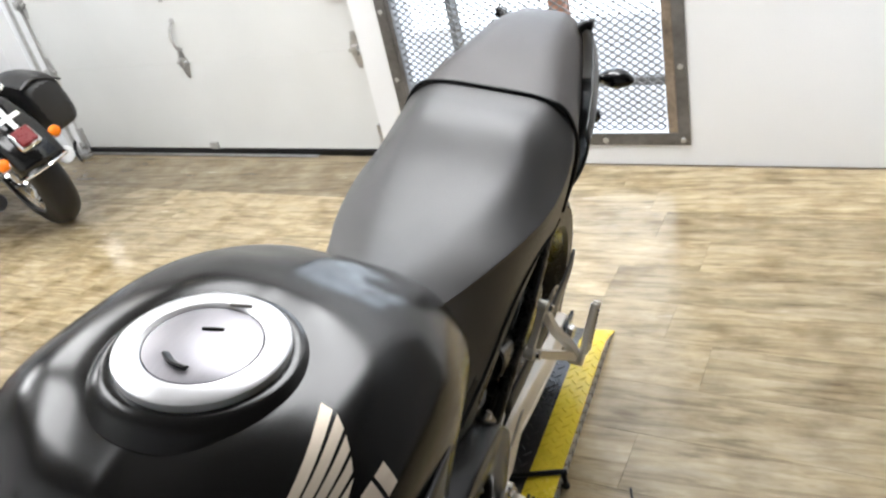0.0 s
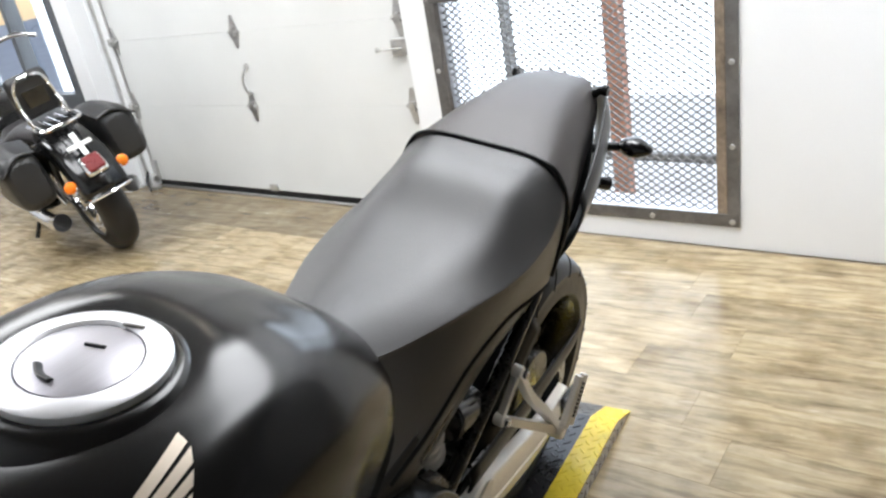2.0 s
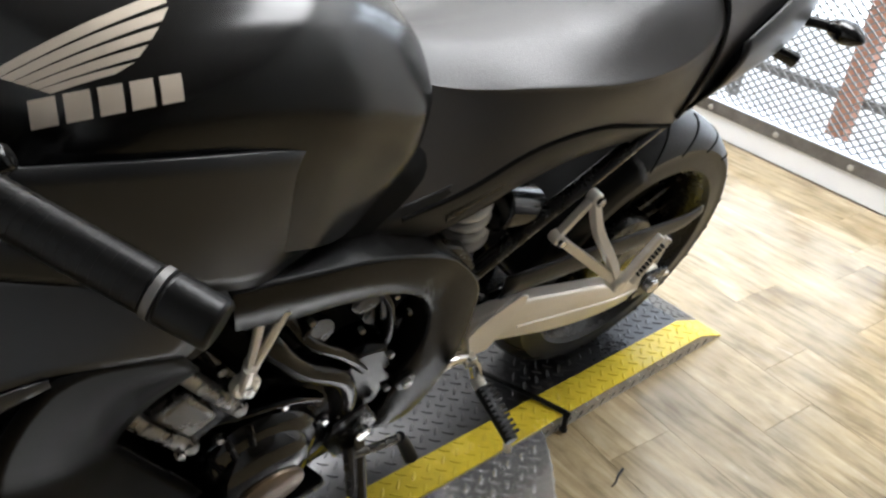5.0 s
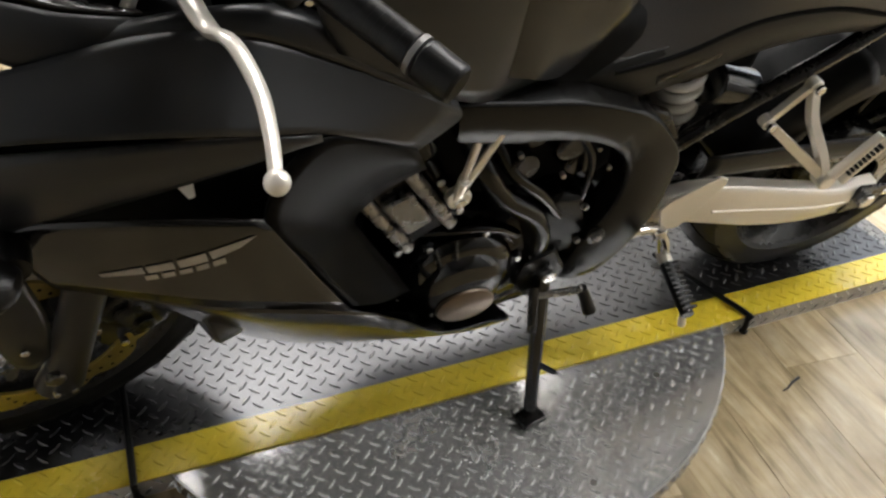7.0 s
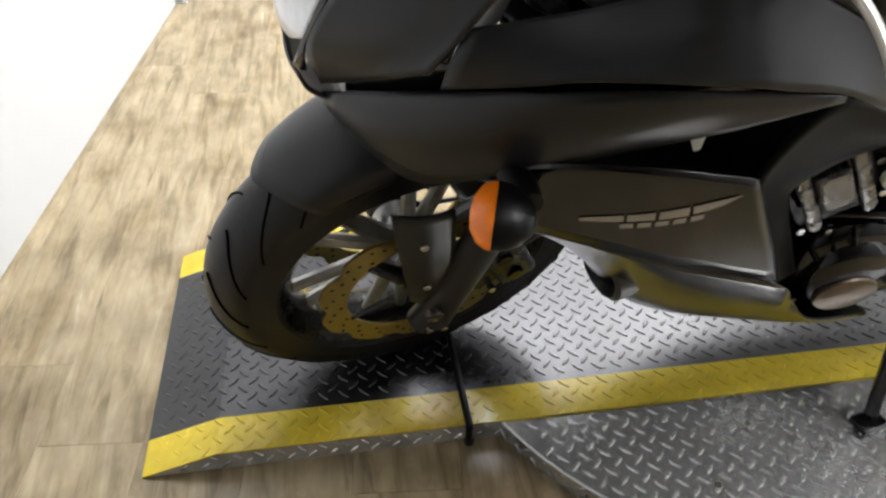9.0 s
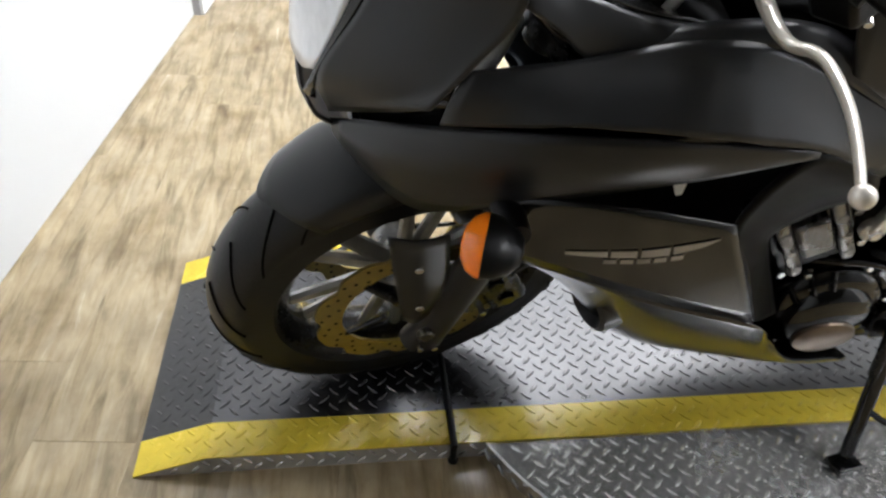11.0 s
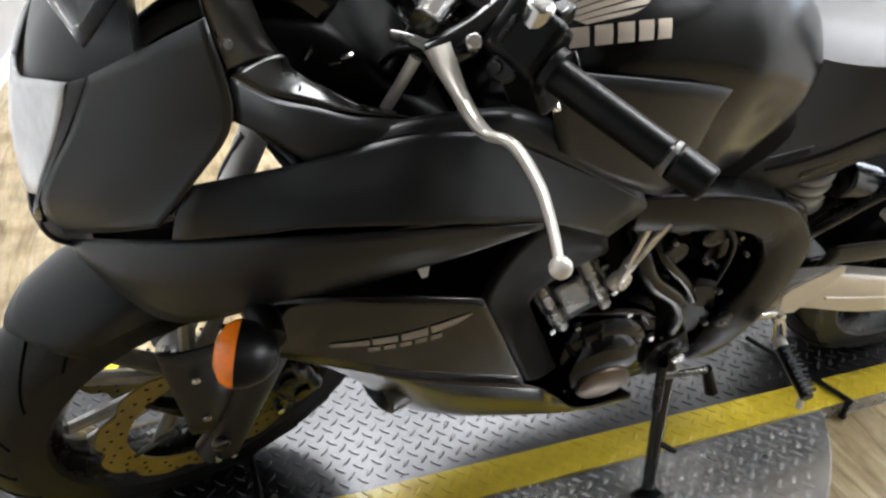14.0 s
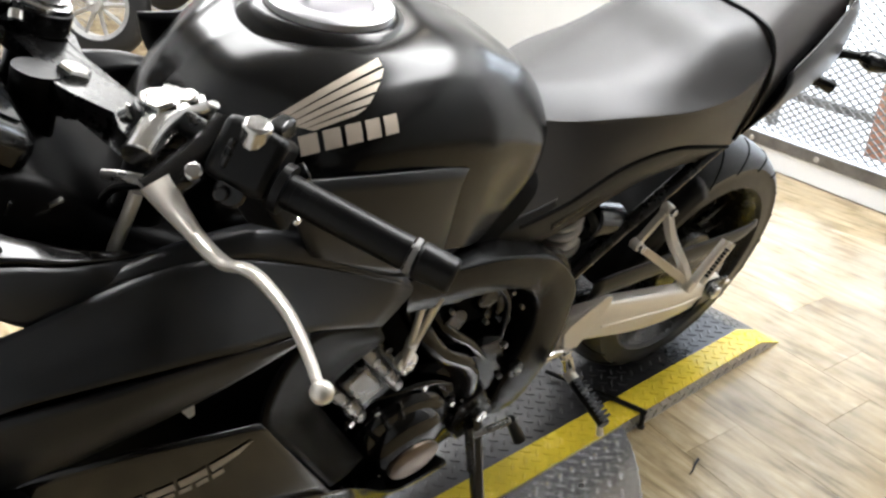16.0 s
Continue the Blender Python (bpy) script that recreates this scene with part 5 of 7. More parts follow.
def handlebar(s):
    """Clip-on bar with its grip, switches and lever; s is 1 on the bike's left."""
    bar = empty("handlebar", Matrix(), "", "")
    bar.parent = bike
    bar["label"] = "black clip-on handlebar with rubber grip"

    def P(x, y, z):
        return Vector((x, y * s, z))

    root, a, b, e = P(0.452, 0.10, 0.980), P(0.408, 0.19, 0.966), P(0.390, 0.226, 0.953), P(0.309, 0.337, 0.925)
    turn = STEER if s == 1 else STEER.inverted()
    k0, k1, k2 = (turn @ fork_point(z, 0.106 * s) for z in (0.958, 0.980, 0.984))
    clamp = part("bar_clamp", tube(bmesh.new(), [k0, k1], 0.030, 22), BLACK_METAL, bar, "black bar clamp", bevel=0.002)
    up = (k1 - k0).to_track_quat("Z", "Y").to_matrix().to_4x4()
    part("clamp_ring", lathe(bmesh.new(), [(0.0235, -0.003), (0.028, -0.003), (0.028, 0.001), (0.026, 0.003), (0.0235, 0.003)], Matrix.Translation(k2) @ up, 28, closed=True), BRIGHT, clamp, "bright ring round the fork cap")
    part("clamp_ear", tube(bmesh.new(), [k0.lerp(k1, 0.5), k0.lerp(k1, 0.5) + P(-0.036, 0.016, 0)], (0.014, 0.009), 10), BLACK_METAL, clamp, bevel=0.002)
    part("clamp_bolt", disc(bmesh.new(), k1 + P(-0.034, 0.015, 0.004), 0.0065, 0.010, (-0.3, 0, 1), 12), BRIGHT, clamp)
    part("bar_tube", tube(bmesh.new(), [root, a, b, e], 0.011, 14), BLACK_METAL, bar)
    d = (e - b).normalized()
    g = part("grip", tube(bmesh.new(), [b, e - d * 0.02], 0.0158, 20), RUBBER, bar, "ribbed black rubber grip")
    bm = bmesh.new()
    n = 17
    for k in range(n):
        p = b.lerp(e - d * 0.02, (k + 0.5) / n)
        tube(bm, [p - d * 0.0016, p + d * 0.0016], 0.0161, 16, cap=True)
    part("grip_rib", bm, RUBBER, g)
    tube_bm = tube(bmesh.new(), [b - d * 0.004, b + d * 0.004], 0.023, 20)
    part("grip_flange", tube_bm, RUBBER, bar)
    bm = tube(bmesh.new(), [e - d * 0.018, e - d * 0.013], 0.0172, 18)
    part("end_collar", bm, STEEL, bar, "dark steel collar beside the bar end")
    bm = tube(bmesh.new(), [e - d * 0.012, e + d * 0.006, e + d * 0.024], (0.0175, 0.0165), 18)
    part("bar_end", bm, RUBBER, bar, "black bar end weight", bevel=0.003)
    # switch housing
    q = Matrix.Translation(P(0.402, 0.196, 0.965)) @ Vector((0, 0, 1)).rotation_difference(d).to_matrix().to_4x4()
    part("switch_housing", block(-0.026, 0.026, -0.030, 0.027, -0.032, 0.026, q), RUBBER, bar, "boxy black switch housing", bevel=0.008)
    part("housing_lip", block(-0.028, 0.028, -0.012, 0.016, -0.020, -0.012, q), BLACK_METAL, bar, bevel=0.003)
    c = P(0.392, 0.200, 0.932)
    part("switch_pod", block(-0.022, 0.022, -0.024, 0.024, -0.026, 0.026, Matrix.Translation(c) @ pose(0, 0, 0, 18, 20, 30 * s)), RUBBER, bar, "square black lower switch pod", bevel=0.006)
    part("toggle", block(-0.014, 0.014, -0.009, 0.009, -0.006, 0.012, Matrix.Translation(P(0.376, 0.190, 0.985)) @ pose(0, 0, 0, 0, 0, 30 * s)), GLOSS_BLACK, bar, "black toggle switch", bevel=0.004)
    part("button", disc(bmesh.new(), P(0.366, 0.214, 0.955), 0.009, 0.012, (-0.8, 0.2 * s, 0.4), 12), BLACK_METAL, bar)
    part("pod_screw", disc(bmesh.new(), P(0.374, 0.222, 0.912), 0.0042, 0.008, (0.2, s, -0.3), 10), BRIGHT, bar)
    # lever and its perch
    lever = [P(0.481, 0.194, 0.954), P(0.474, 0.206, 0.939), P(0.468, 0.222, 0.927), P(0.461, 0.240, 0.917), P(0.455, 0.258, 0.916), P(0.448, 0.276, 0.924), P(0.441, 0.295, 0.922), P(0.434, 0.325, 0.910), P(0.434, 0.358, 0.895), P(0.437, 0.382, 0.884)]
    bm = tube(bmesh.new(), lever, (0.0125, 0.0060), 14, 52, flat=0.55)
    bmesh.ops.create_uvsphere(bm, u_segments=18, v_segments=12, radius=0.0098, matrix=Matrix.Translation(P(0.437, 0.386, 0.883)))
    lv = part("lever", bm, ALLOY, bar, "silver curved lever with ball end")
    bm = tube(bmesh.new(), [P(0.484, 0.186, 0.960), P(0.476, 0.203, 0.942), P(0.468, 0.224, 0.927)], (0.0240, 0.0125), 14, 8, flat=0.38)
    part("lever_root", bm, ALLOY, lv, "wide flat lever root")
    bm = bmesh.new()
    tube(bm, [P(0.420, 0.108, 0.972), P(0.455, 0.124, 0.974), P(0.486, 0.150, 0.962)], (0.022, 0.018), 14, 8, flat=0.75)
    disc(bm, P(0.452, 0.120, 0.990), 0.016, 0.014, (0.2, 0.1 * s, 1), 6)
    disc(bm, P(0.428, 0.118, 0.986), 0.010, 0.016, (0.2, 0.1 * s, 1), 12)
    part("clutch_bracket", bm, BRIGHT, bar, "bright polished lever bracket", bevel=0.002)
    bm = tube(bmesh.new(), [P(0.405, 0.150, 0.972), P(0.44, 0.165, 0.958), P(0.488, 0.178, 0.942)], (0.019, 0.016), 12, 8)
    part("lever_perch", bm, GLOSS_BLACK, bar, "black lever perch")
    part("pivot_bolt", disc(bmesh.new(), P(0.456, 0.196, 0.968), 0.0075, 0.010, (0.25, 0.5 * s, 0.8), 12), BRIGHT, bar)
    bm = disc(bmesh.new(), P(0.428, 0.206, 0.948), 0.014, 0.020, (0.4, 0.6 * s, 0.4), 16)
    part("adjuster", bm, GLOSS_BLACK, bar)
    bm = disc(bmesh.new(), P(0.440, 0.214, 0.954), 0.006, 0.012, (0.5, 0.6 * s, 0.4), 12)
    part("adjuster_knob", bm, BLACK_METAL, bar)
    part("mirror_boss", tube(bmesh.new(), [P(0.402, 0.196, 0.978), P(0.402, 0.199, 0.996), P(0.402, 0.200, 1.006)], (0.017, 0.012), 14), BRIGHT, bar, "bright rounded boss over the switch housing", bevel=0.003)
    part("cable_adjuster", tube(bmesh.new(), [P(0.484, 0.174, 0.950), P(0.500, 0.160, 0.952), P(0.514, 0.146, 0.950)], (0.0065, 0.0045), 10, 10), CAST, bar, "ribbed bright cable adjuster")
    bm = tube(bmesh.new(), [P(0.492, 0.172, 0.95), P(0.505, 0.13, 0.92), P(0.505, 0.08, 0.86), P(0.49, 0.05, 0.78)], 0.004, 8, 22)
    part("cable", bm, RUBBER, bar)
    part("clamp_bolt", disc(bmesh.new(), P(0.475, 0.098, 0.972), 0.008, 0.012, (-0.6, 0.5 * s, 0.5), 12), BRIGHT, bar)
    return bar


handlebar(1)
handlebar(-1).matrix_local = STEER @ STEER

# front mudguard: a rounded nose, its flanks swept back
rows = []
for k in range(10):
    a = radians(52 + k * 10.5)
    r = 0.320 + 0.012 * math.sin(math.pi * k / 9)
    back = radians(9) * max(0.0, 1 - k / 3.5) ** 1.5
    w = 0.056 + 0.016 * math.sin(math.pi * min(1, (k + 1.2) / 9))

    def rim(rad, ang):
        return WX + rad * math.cos(ang), WZ + rad * math.sin(ang)

    crest, shoulder, flank, hem = rim(r, a), rim(r - 0.006, a + back * 0.35), rim(r - 0.024, a + back * 0.75), rim(r - 0.056, a + back)
    half = [(crest[0], 0.0, crest[1]), (shoulder[0], w * 0.55, shoulder[1]), (flank[0], w, flank[1]), (hem[0], w + 0.005, hem[1])]
    rows.append(mirrored(half)[:0:-1] + half)
part("front_mudguard", patch(bmesh.new(), rows, 26, 26), SATIN, bike, "matte black front mudguard with a rounded nose", solid=0.004).matrix_local = STEER

for s in (1, -1):
    ind = empty("front_indicator", Matrix(), "", "")
    ind.parent = bike
    ind["label"] = "front indicator with amber lens and black shell"
    im = Matrix.Translation((0.676, 0.284 * s, 0.706)) @ pose(0, 0, 0, 12 * s, 90, -4 * s)
    part("shell", lathe(bmesh.new(), [(0.0, -0.034), (0.014, -0.032), (0.025, -0.022), (0.032, -0.008), (0.034, 0.004), (0, 0.004)], im @ Matrix.Diagonal((0.66, 1.12, 1, 1)), 24), RUBBER, ind, "black rubber indicator shell")
    part("lens", lathe(bmesh.new(), [(0.0335, 0.004), (0.033, 0.009), (0.028, 0.018), (0.016, 0.025), (0.0, 0.0275)], im @ Matrix.Diagonal((0.66, 1.12, 1, 1)), 24), AMBER, ind, "amber lens")
    part("stalk", tube(bmesh.new(), [(0.655, 0.205 * s, 0.70), (0.65, 0.24 * s, 0.703), (0.648, 0.275 * s, 0.706)], (0.018, 0.015), 12), RUBBER, ind)

# ---- engine, frame, rear end ----
def plate_part(name, outline, y0, y1, mat, label="", parent=None, bevel=0.004):
    return part(name, plate(bmesh.new(), outline, y0, y1), mat, parent or bike, label, bevel=bevel)


SPAR_OUT = [(0.205, 0.750), (0.119, 0.731), (0.043, 0.715), (-0.018, 0.694), (-0.082, 0.664), (-0.128, 0.627), (-0.172, 0.572), (-0.184, 0.520), (-0.184, 0.436), (-0.158, 0.362), (-0.122, 0.312), (-0.078, 0.304)]
SPAR_IN = [(0.198, 0.690), (0.136, 0.670), (0.060, 0.655), (0.000, 0.636), (-0.046, 0.610), (-0.075, 0.580), (-0.092, 0.545), (-0.096, 0.505), (-0.092, 0.462), (-0.070, 0.413), (-0.054, 0.360), (-0.044, 0.318)]
for s in (1, -1):
    bm = bmesh.new()
    ring = []
    for i, (o, q) in enumerate(zip(curve_points(SPAR_OUT, 46), curve_points(SPAR_IN, 46))):
        y = 0.196 - 0.026 * min(1, i / 45 * 11 / 5)

        def at(u, dy, o=o, q=q, y=y):
            return bm.verts.new((o[0] + (q[0] - o[0]) * u, (y + dy) * s, o[1] + (q[1] - o[1]) * u))

        ring.append([at(0, -0.05), at(0, -0.006), at(0.03, -0.0015), at(0.07, 0.0), at(0.5, 0.0008), at(0.93, 0.0), at(0.97, -0.0015), at(1, -0.006), at(1, -0.05)])
    for a, b in zip(ring, ring[1:]):
        for k in range(9):
            bm.faces.new((a[k], a[(k + 1) % 9], b[(k + 1) % 9], b[k]))
    bm.faces.new(ring[0])
    bm.faces.new(ring[-1][::-1])
    part("frame_spar", bm, FRAME_PAINT, bike, "matte black frame spar")
    part("frame_bolt", disc(bmesh.new(), (-0.080, 0.173 * s, 0.418), 0.016, 0.008, (0, 1, 0), 18), BLACK_METAL, bike)
    part("frame_bolt_head", disc(bmesh.new(), (-0.080, 0.178 * s, 0.418), 0.009, 0.008, (0, 1, 0), 6), CAST, bike)
    # subframe rails
    bm = tube(bmesh.new(), [(-0.15, 0.135 * s, 0.525), (-0.27, 0.135 * s, 0.605), (-0.39, 0.13 * s, 0.668), (-0.56, 0.115 * s, 0.745), (-0.74, 0.09 * s, 0.80)], 0.013, 12, 20)
    part("subframe_rail", bm, BLACK_METAL, bike)
    bm = tube(bmesh.new(), [(-0.10, 0.13 * s, 0.69), (-0.25, 0.125 * s, 0.735), (-0.45, 0.115 * s, 0.77)], 0.013, 10, 10)
    part("subframe_rail", bm, BLACK_METAL, bike)

# crankcase and cylinders
core = empty("engine", Matrix(), "", "")
core.parent = bike
core["label"] = "black four cylinder engine with grey castings"
part("crankcase", body(bmesh.new(), [(0.26, [(0, 0.44), (0.08, 0.43), (0.13, 0.37), (0.12, 0.27), (0, 0.24)]), (0.17, [(0, 0.47), (0.11, 0.46), (0.165, 0.39), (0.15, 0.27), (0, 0.21)]), (0.05, [(0, 0.50), (0.12, 0.49), (0.160, 0.40), (0.15, 0.27), (0, 0.21)]), (-0.06, [(0, 0.50), (0.11, 0.49), (0.13, 0.40), (0.12, 0.29), (0, 0.25)]), (-0.13, [(0, 0.46), (0.08, 0.45), (0.10, 0.40), (0.09, 0.32), (0, 0.30)])], 18, 20), ENGINE, core, "black crankcase")
cyl = Matrix.Translation((0.246, 0, 0.576)) @ pose(0, 0, 0, 0, 32, 0)
part("cylinder_block", block(-0.060, 0.060, -0.158, 0.158, -0.11, 0.04, cyl), ENGINE, core, "black cylinder block", bevel=0.012)
part("cylinder_head", block(-0.08, 0.075, -0.178, 0.178, 0.042, 0.125, cyl), ENGINE, core, "black cylinder head", bevel=0.014)
# left side casting: a bright box between two long ribs
part("side_casting", block(-0.038, 0.038, 0.160, 0.176, -0.082, 0.060, cyl), ENGINE, core, "dark side casting", bevel=0.008)
for dx in (-0.034, 0.032):
    bm = tube(bmesh.new(), [cyl @ Vector((dx, 0.176, -0.080)), cyl @ Vector((dx, 0.180, -0.05)), cyl @ Vector((dx, 0.180, 0.03)), cyl @ Vector((dx, 0.176, 0.062))], 0.0105, 10, 12, flat=0.8)
    for dz in (-0.06, -0.02, 0.02, 0.055):
        disc(bm, cyl @ Vector((dx, 0.184, dz)), 0.0068, 0.012, (0, 1, 0), 12)
    part("casting_rib", bm, CAST, core, "bright grey casting rib")
part("casting_box", block(-0.021, 0.021, 0.172, 0.190, -0.042, 0.028, cyl), CAST, core, "raised grey casting box", bevel=0.006)
bm = block(-0.05, 0.05, 0.150, 0.168, 0.066, 0.118, cyl)
part("head_side_cover", bm, CAST, core, "grey cylinder head end", bevel=0.010)
bm = tube(bmesh.new(), [cyl @ Vector((-0.02, 0.165, 0.10)), cyl @ Vector((0.01, 0.182, 0.105)), cyl @ Vector((0.035, 0.172, 0.085))], 0.010, 10, 10)
part("head_pipe_stub", bm, CAST, core)
for dx, dz in ((-0.052, -0.07), (0.050, -0.085), (-0.055, 0.0), (0.05, 0.062)):
    part("bolt", disc(bmesh.new(), cyl @ Vector((dx, 0.172, dz)), 0.006, 0.010, (0, 1, 0), 8), BRIGHT, core)
# generator cover
gen = Matrix.Translation((0.139, 0.144, 0.378)) @ AXLE @ Matrix.Diagonal((1.16, 1.16, 1.08, 1))
part("generator_cover", lathe(bmesh.new(), [(0.078, -0.04), (0.078, 0.012), (0.075, 0.022), (0.067, 0.030), (0.058, 0.033), (0.054, 0.043), (0.047, 0.049), (0.026, 0.053), (0, 0.054)], gen, 44), GLOSS_BLACK, core, "round gloss black generator cover")
part("cover_insert", lathe(bmesh.new(), [(0.0, 0.0575), (0.030, 0.057), (0.037, 0.054), (0.038, 0.049), (0.034, 0.044), (0, 0.044)], Matrix.Translation((0.136, 0.150, 0.354)) @ AXLE @ Matrix.Diagonal((1.22, 0.98, 1.03, 1)), 32), BRONZE, core, "dull bronze inset disc")
part("cover_trim", lathe(bmesh.new(), [(0.078, 0.010), (0.084, 0.012), (0.084, 0.002), (0.078, 0.000)], gen, 44, closed=True), ENGINE, core)
bm = bmesh.new()
for t0 in (0.6, 0.95, 1.3):
    pts = [gen @ Vector(((0.060 + 0.004 * k) * math.cos(t0 + 0.02 * k), -(0.060 + 0.004 * k) * math.sin(t0 + 0.02 * k), 0.036 - 0.004 * k)) for k in range(5)]
    tube(bm, pts, 0.0045, 8)
part("cover_fin", bm, BLACK_METAL, core, "short cast fins")
for t in (0.3, 1.25, 2.2, 3.3, 4.4, 5.3):
    p = gen @ Vector((0.084 * math.cos(t), 0.084 * math.sin(t), 0.006))
    part("cover_boss", disc(bmesh.new(), p, 0.010, 0.026, (0, 1, 0), 12), ENGINE, core)
    part("bolt", disc(bmesh.new(), p + Vector((0, 0.015, 0)), 0.0052, 0.007, (0, 1, 0), 8), BRIGHT, core)
# sprocket cover and its bolts
plate_part("sprocket_cover", [(0.03, 0.40), (0.035, 0.47), (0.0, 0.51), (-0.05, 0.50), (-0.075, 0.44), (-0.06, 0.37), (-0.01, 0.345)], 0.10, 0.158, ENGINE, "black sprocket cover", core, 0.012)
for x, z in ((0.022, 0.46), (-0.05, 0.48), (-0.06, 0.40), (0.015, 0.385)):
    part("bolt", disc(bmesh.new(), (x, 0.161, z), 0.0055, 0.008, (0, 1, 0), 8), CAST, core)
# engine hanger strut, silver
bm = tube(bmesh.new(), [(0.180, 0.188, 0.590), (0.173, 0.188, 0.622)], (0.014, 0.018), 12, flat=0.5)
tube(bm, [(0.176, 0.188, 0.615), (0.171, 0.187, 0.650), (0.166, 0.186, 0.692)], (0.0085, 0.009), 10, flat=0.6)
tube(bm, [(0.170, 0.188, 0.615), (0.156, 0.187, 0.645), (0.138, 0.186, 0.688)], (0.0085, 0.009), 10, flat=0.6)
disc(bm, (0.180, 0.189, 0.590), 0.0165, 0.014, (0, 1, 0), 18)
part("hanger_strut", bm, ALLOY, bike, "forked silver engine hanger strut")
part("hanger_bolt", disc(bmesh.new(), (0.180, 0.197, 0.588), 0.009, 0.008, (0, 1, 0), 6), BRIGHT, bike)
# hoses
for pts, r in (([(0.150, 0.135, 0.635), (0.134, 0.160, 0.598), (0.098, 0.165, 0.543), (0.033, 0.165, 0.484), (0.009, 0.160, 0.41), (0.012, 0.14, 0.36)], 0.0155), ([(0.118, 0.130, 0.63), (0.085, 0.155, 0.575), (0.03, 0.156, 0.52), (-0.015, 0.150, 0.46)], 0.010), ([(0.215, 0.14, 0.47), (0.16, 0.160, 0.485), (0.10, 0.162, 0.475), (0.05, 0.155, 0.44)], 0.007), ([(0.02, 0.15, 0.65), (-0.03, 0.155, 0.585), (-0.045, 0.15, 0.50), (-0.04, 0.14, 0.42)], 0.006)):
    part("hose", tube(bmesh.new(), pts, r, 12, 24), ENGINE, core, "black rubber coolant hose")
# throttle bodies and clamps above
for k, (x, y, z) in enumerate(((0.06, 0.13, 0.63), (0.0, 0.135, 0.60), (0.03, 0.12, 0.665), (-0.03, 0.125, 0.555), (0.075, 0.145, 0.585))):
    bm = tube(bmesh.new(), [(x + 0.02, y - 0.05, z + 0.01), (x, y + 0.01, z)], (0.026, 0.022), 14)
    part("throttle_body", bm, ENGINE, core, bevel=0.002)
    part("clamp", tube(bmesh.new(), [(x, y + 0.006, z), (x, y + 0.014, z)], 0.0235, 16), BLACK_METAL, core)
for x, y, z in ((0.045, 0.163, 0.655), (-0.035, 0.158, 0.60), (0.01, 0.16, 0.56), (-0.05, 0.155, 0.645), (0.09, 0.165, 0.62), (-0.062, 0.16, 0.56)):
    part("bolt", disc(bmesh.new(), (x, y, z), 0.0038, 0.01, (0.2, 1, 0.2), 8), CAST, core)
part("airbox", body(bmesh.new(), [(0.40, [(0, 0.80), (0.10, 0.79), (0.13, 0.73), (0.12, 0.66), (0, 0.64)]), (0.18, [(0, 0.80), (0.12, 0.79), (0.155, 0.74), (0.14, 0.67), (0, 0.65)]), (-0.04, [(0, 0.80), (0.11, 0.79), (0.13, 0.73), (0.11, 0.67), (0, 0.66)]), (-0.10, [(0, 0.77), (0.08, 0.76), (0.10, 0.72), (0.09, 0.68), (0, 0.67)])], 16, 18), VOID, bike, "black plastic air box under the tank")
# added black fill hides the bright floor behind the engine bay
part("engine_bay_lining", body(bmesh.new(), [(0.24, [(0, 0.70), (0.08, 0.69), (0.11, 0.62), (0.10, 0.50), (0, 0.48)]), (0.06, [(0, 0.70), (0.09, 0.69), (0.115, 0.60), (0.10, 0.48), (0, 0.46)]), (-0.08, [(0, 0.69), (0.09, 0.68), (0.105, 0.58), (0.09, 0.46), (0, 0.44)]), (-0.14, [(0, 0.67), (0.07, 0.66), (0.085, 0.56), (0.07, 0.46), (0, 0.45)])], 14, 16), VOID, bike, "near-black body added to keep the engine bay dark")
# another added block, for the dark space around the shock
part("rear_inner_liner", block(-0.40, -0.13, -0.105, 0.03, 0.47, 0.70), VOID, bike, "near-black block added to darken the gap ahead of the rear wheel", bevel=0.02)
part("radiator", block(0.40, 0.44, -0.16, 0.16, 0.40, 0.70), BLACK_METAL, bike, "black radiator behind the fairing", bevel=0.006)
part("exhaust_collector", body(bmesh.new(), [(0.36, [(0, 0.36), (0.09, 0.35), (0.12, 0.28), (0.09, 0.23), (0, 0.21)]), (0.15, [(0, 0.24), (0.09, 0.23), (0.12, 0.19), (0.09, 0.15), (0, 0.14)]), (-0.08, [(0, 0.24), (0.08, 0.23), (0.10, 0.19), (0.08, 0.14), (0, 0.13)])], 10, 14), BLACK_METAL, bike, "dark exhaust collector under the engine")
# unseen silencer, made long to block bright floor behind the rear wheel
bm = tube(bmesh.new(), [(-0.05, -0.06, 0.19), (-0.2, -0.12, 0.22), (-0.34, -0.16, 0.30), (-0.60, -0.17, 0.36), (-0.86, -0.175, 0.42)], (0.045, 0.070), 18, 20)
part("silencer", bm, BLACK_METAL, bike, "black silencer, lengthened out of view to darken behind the rear wheel")

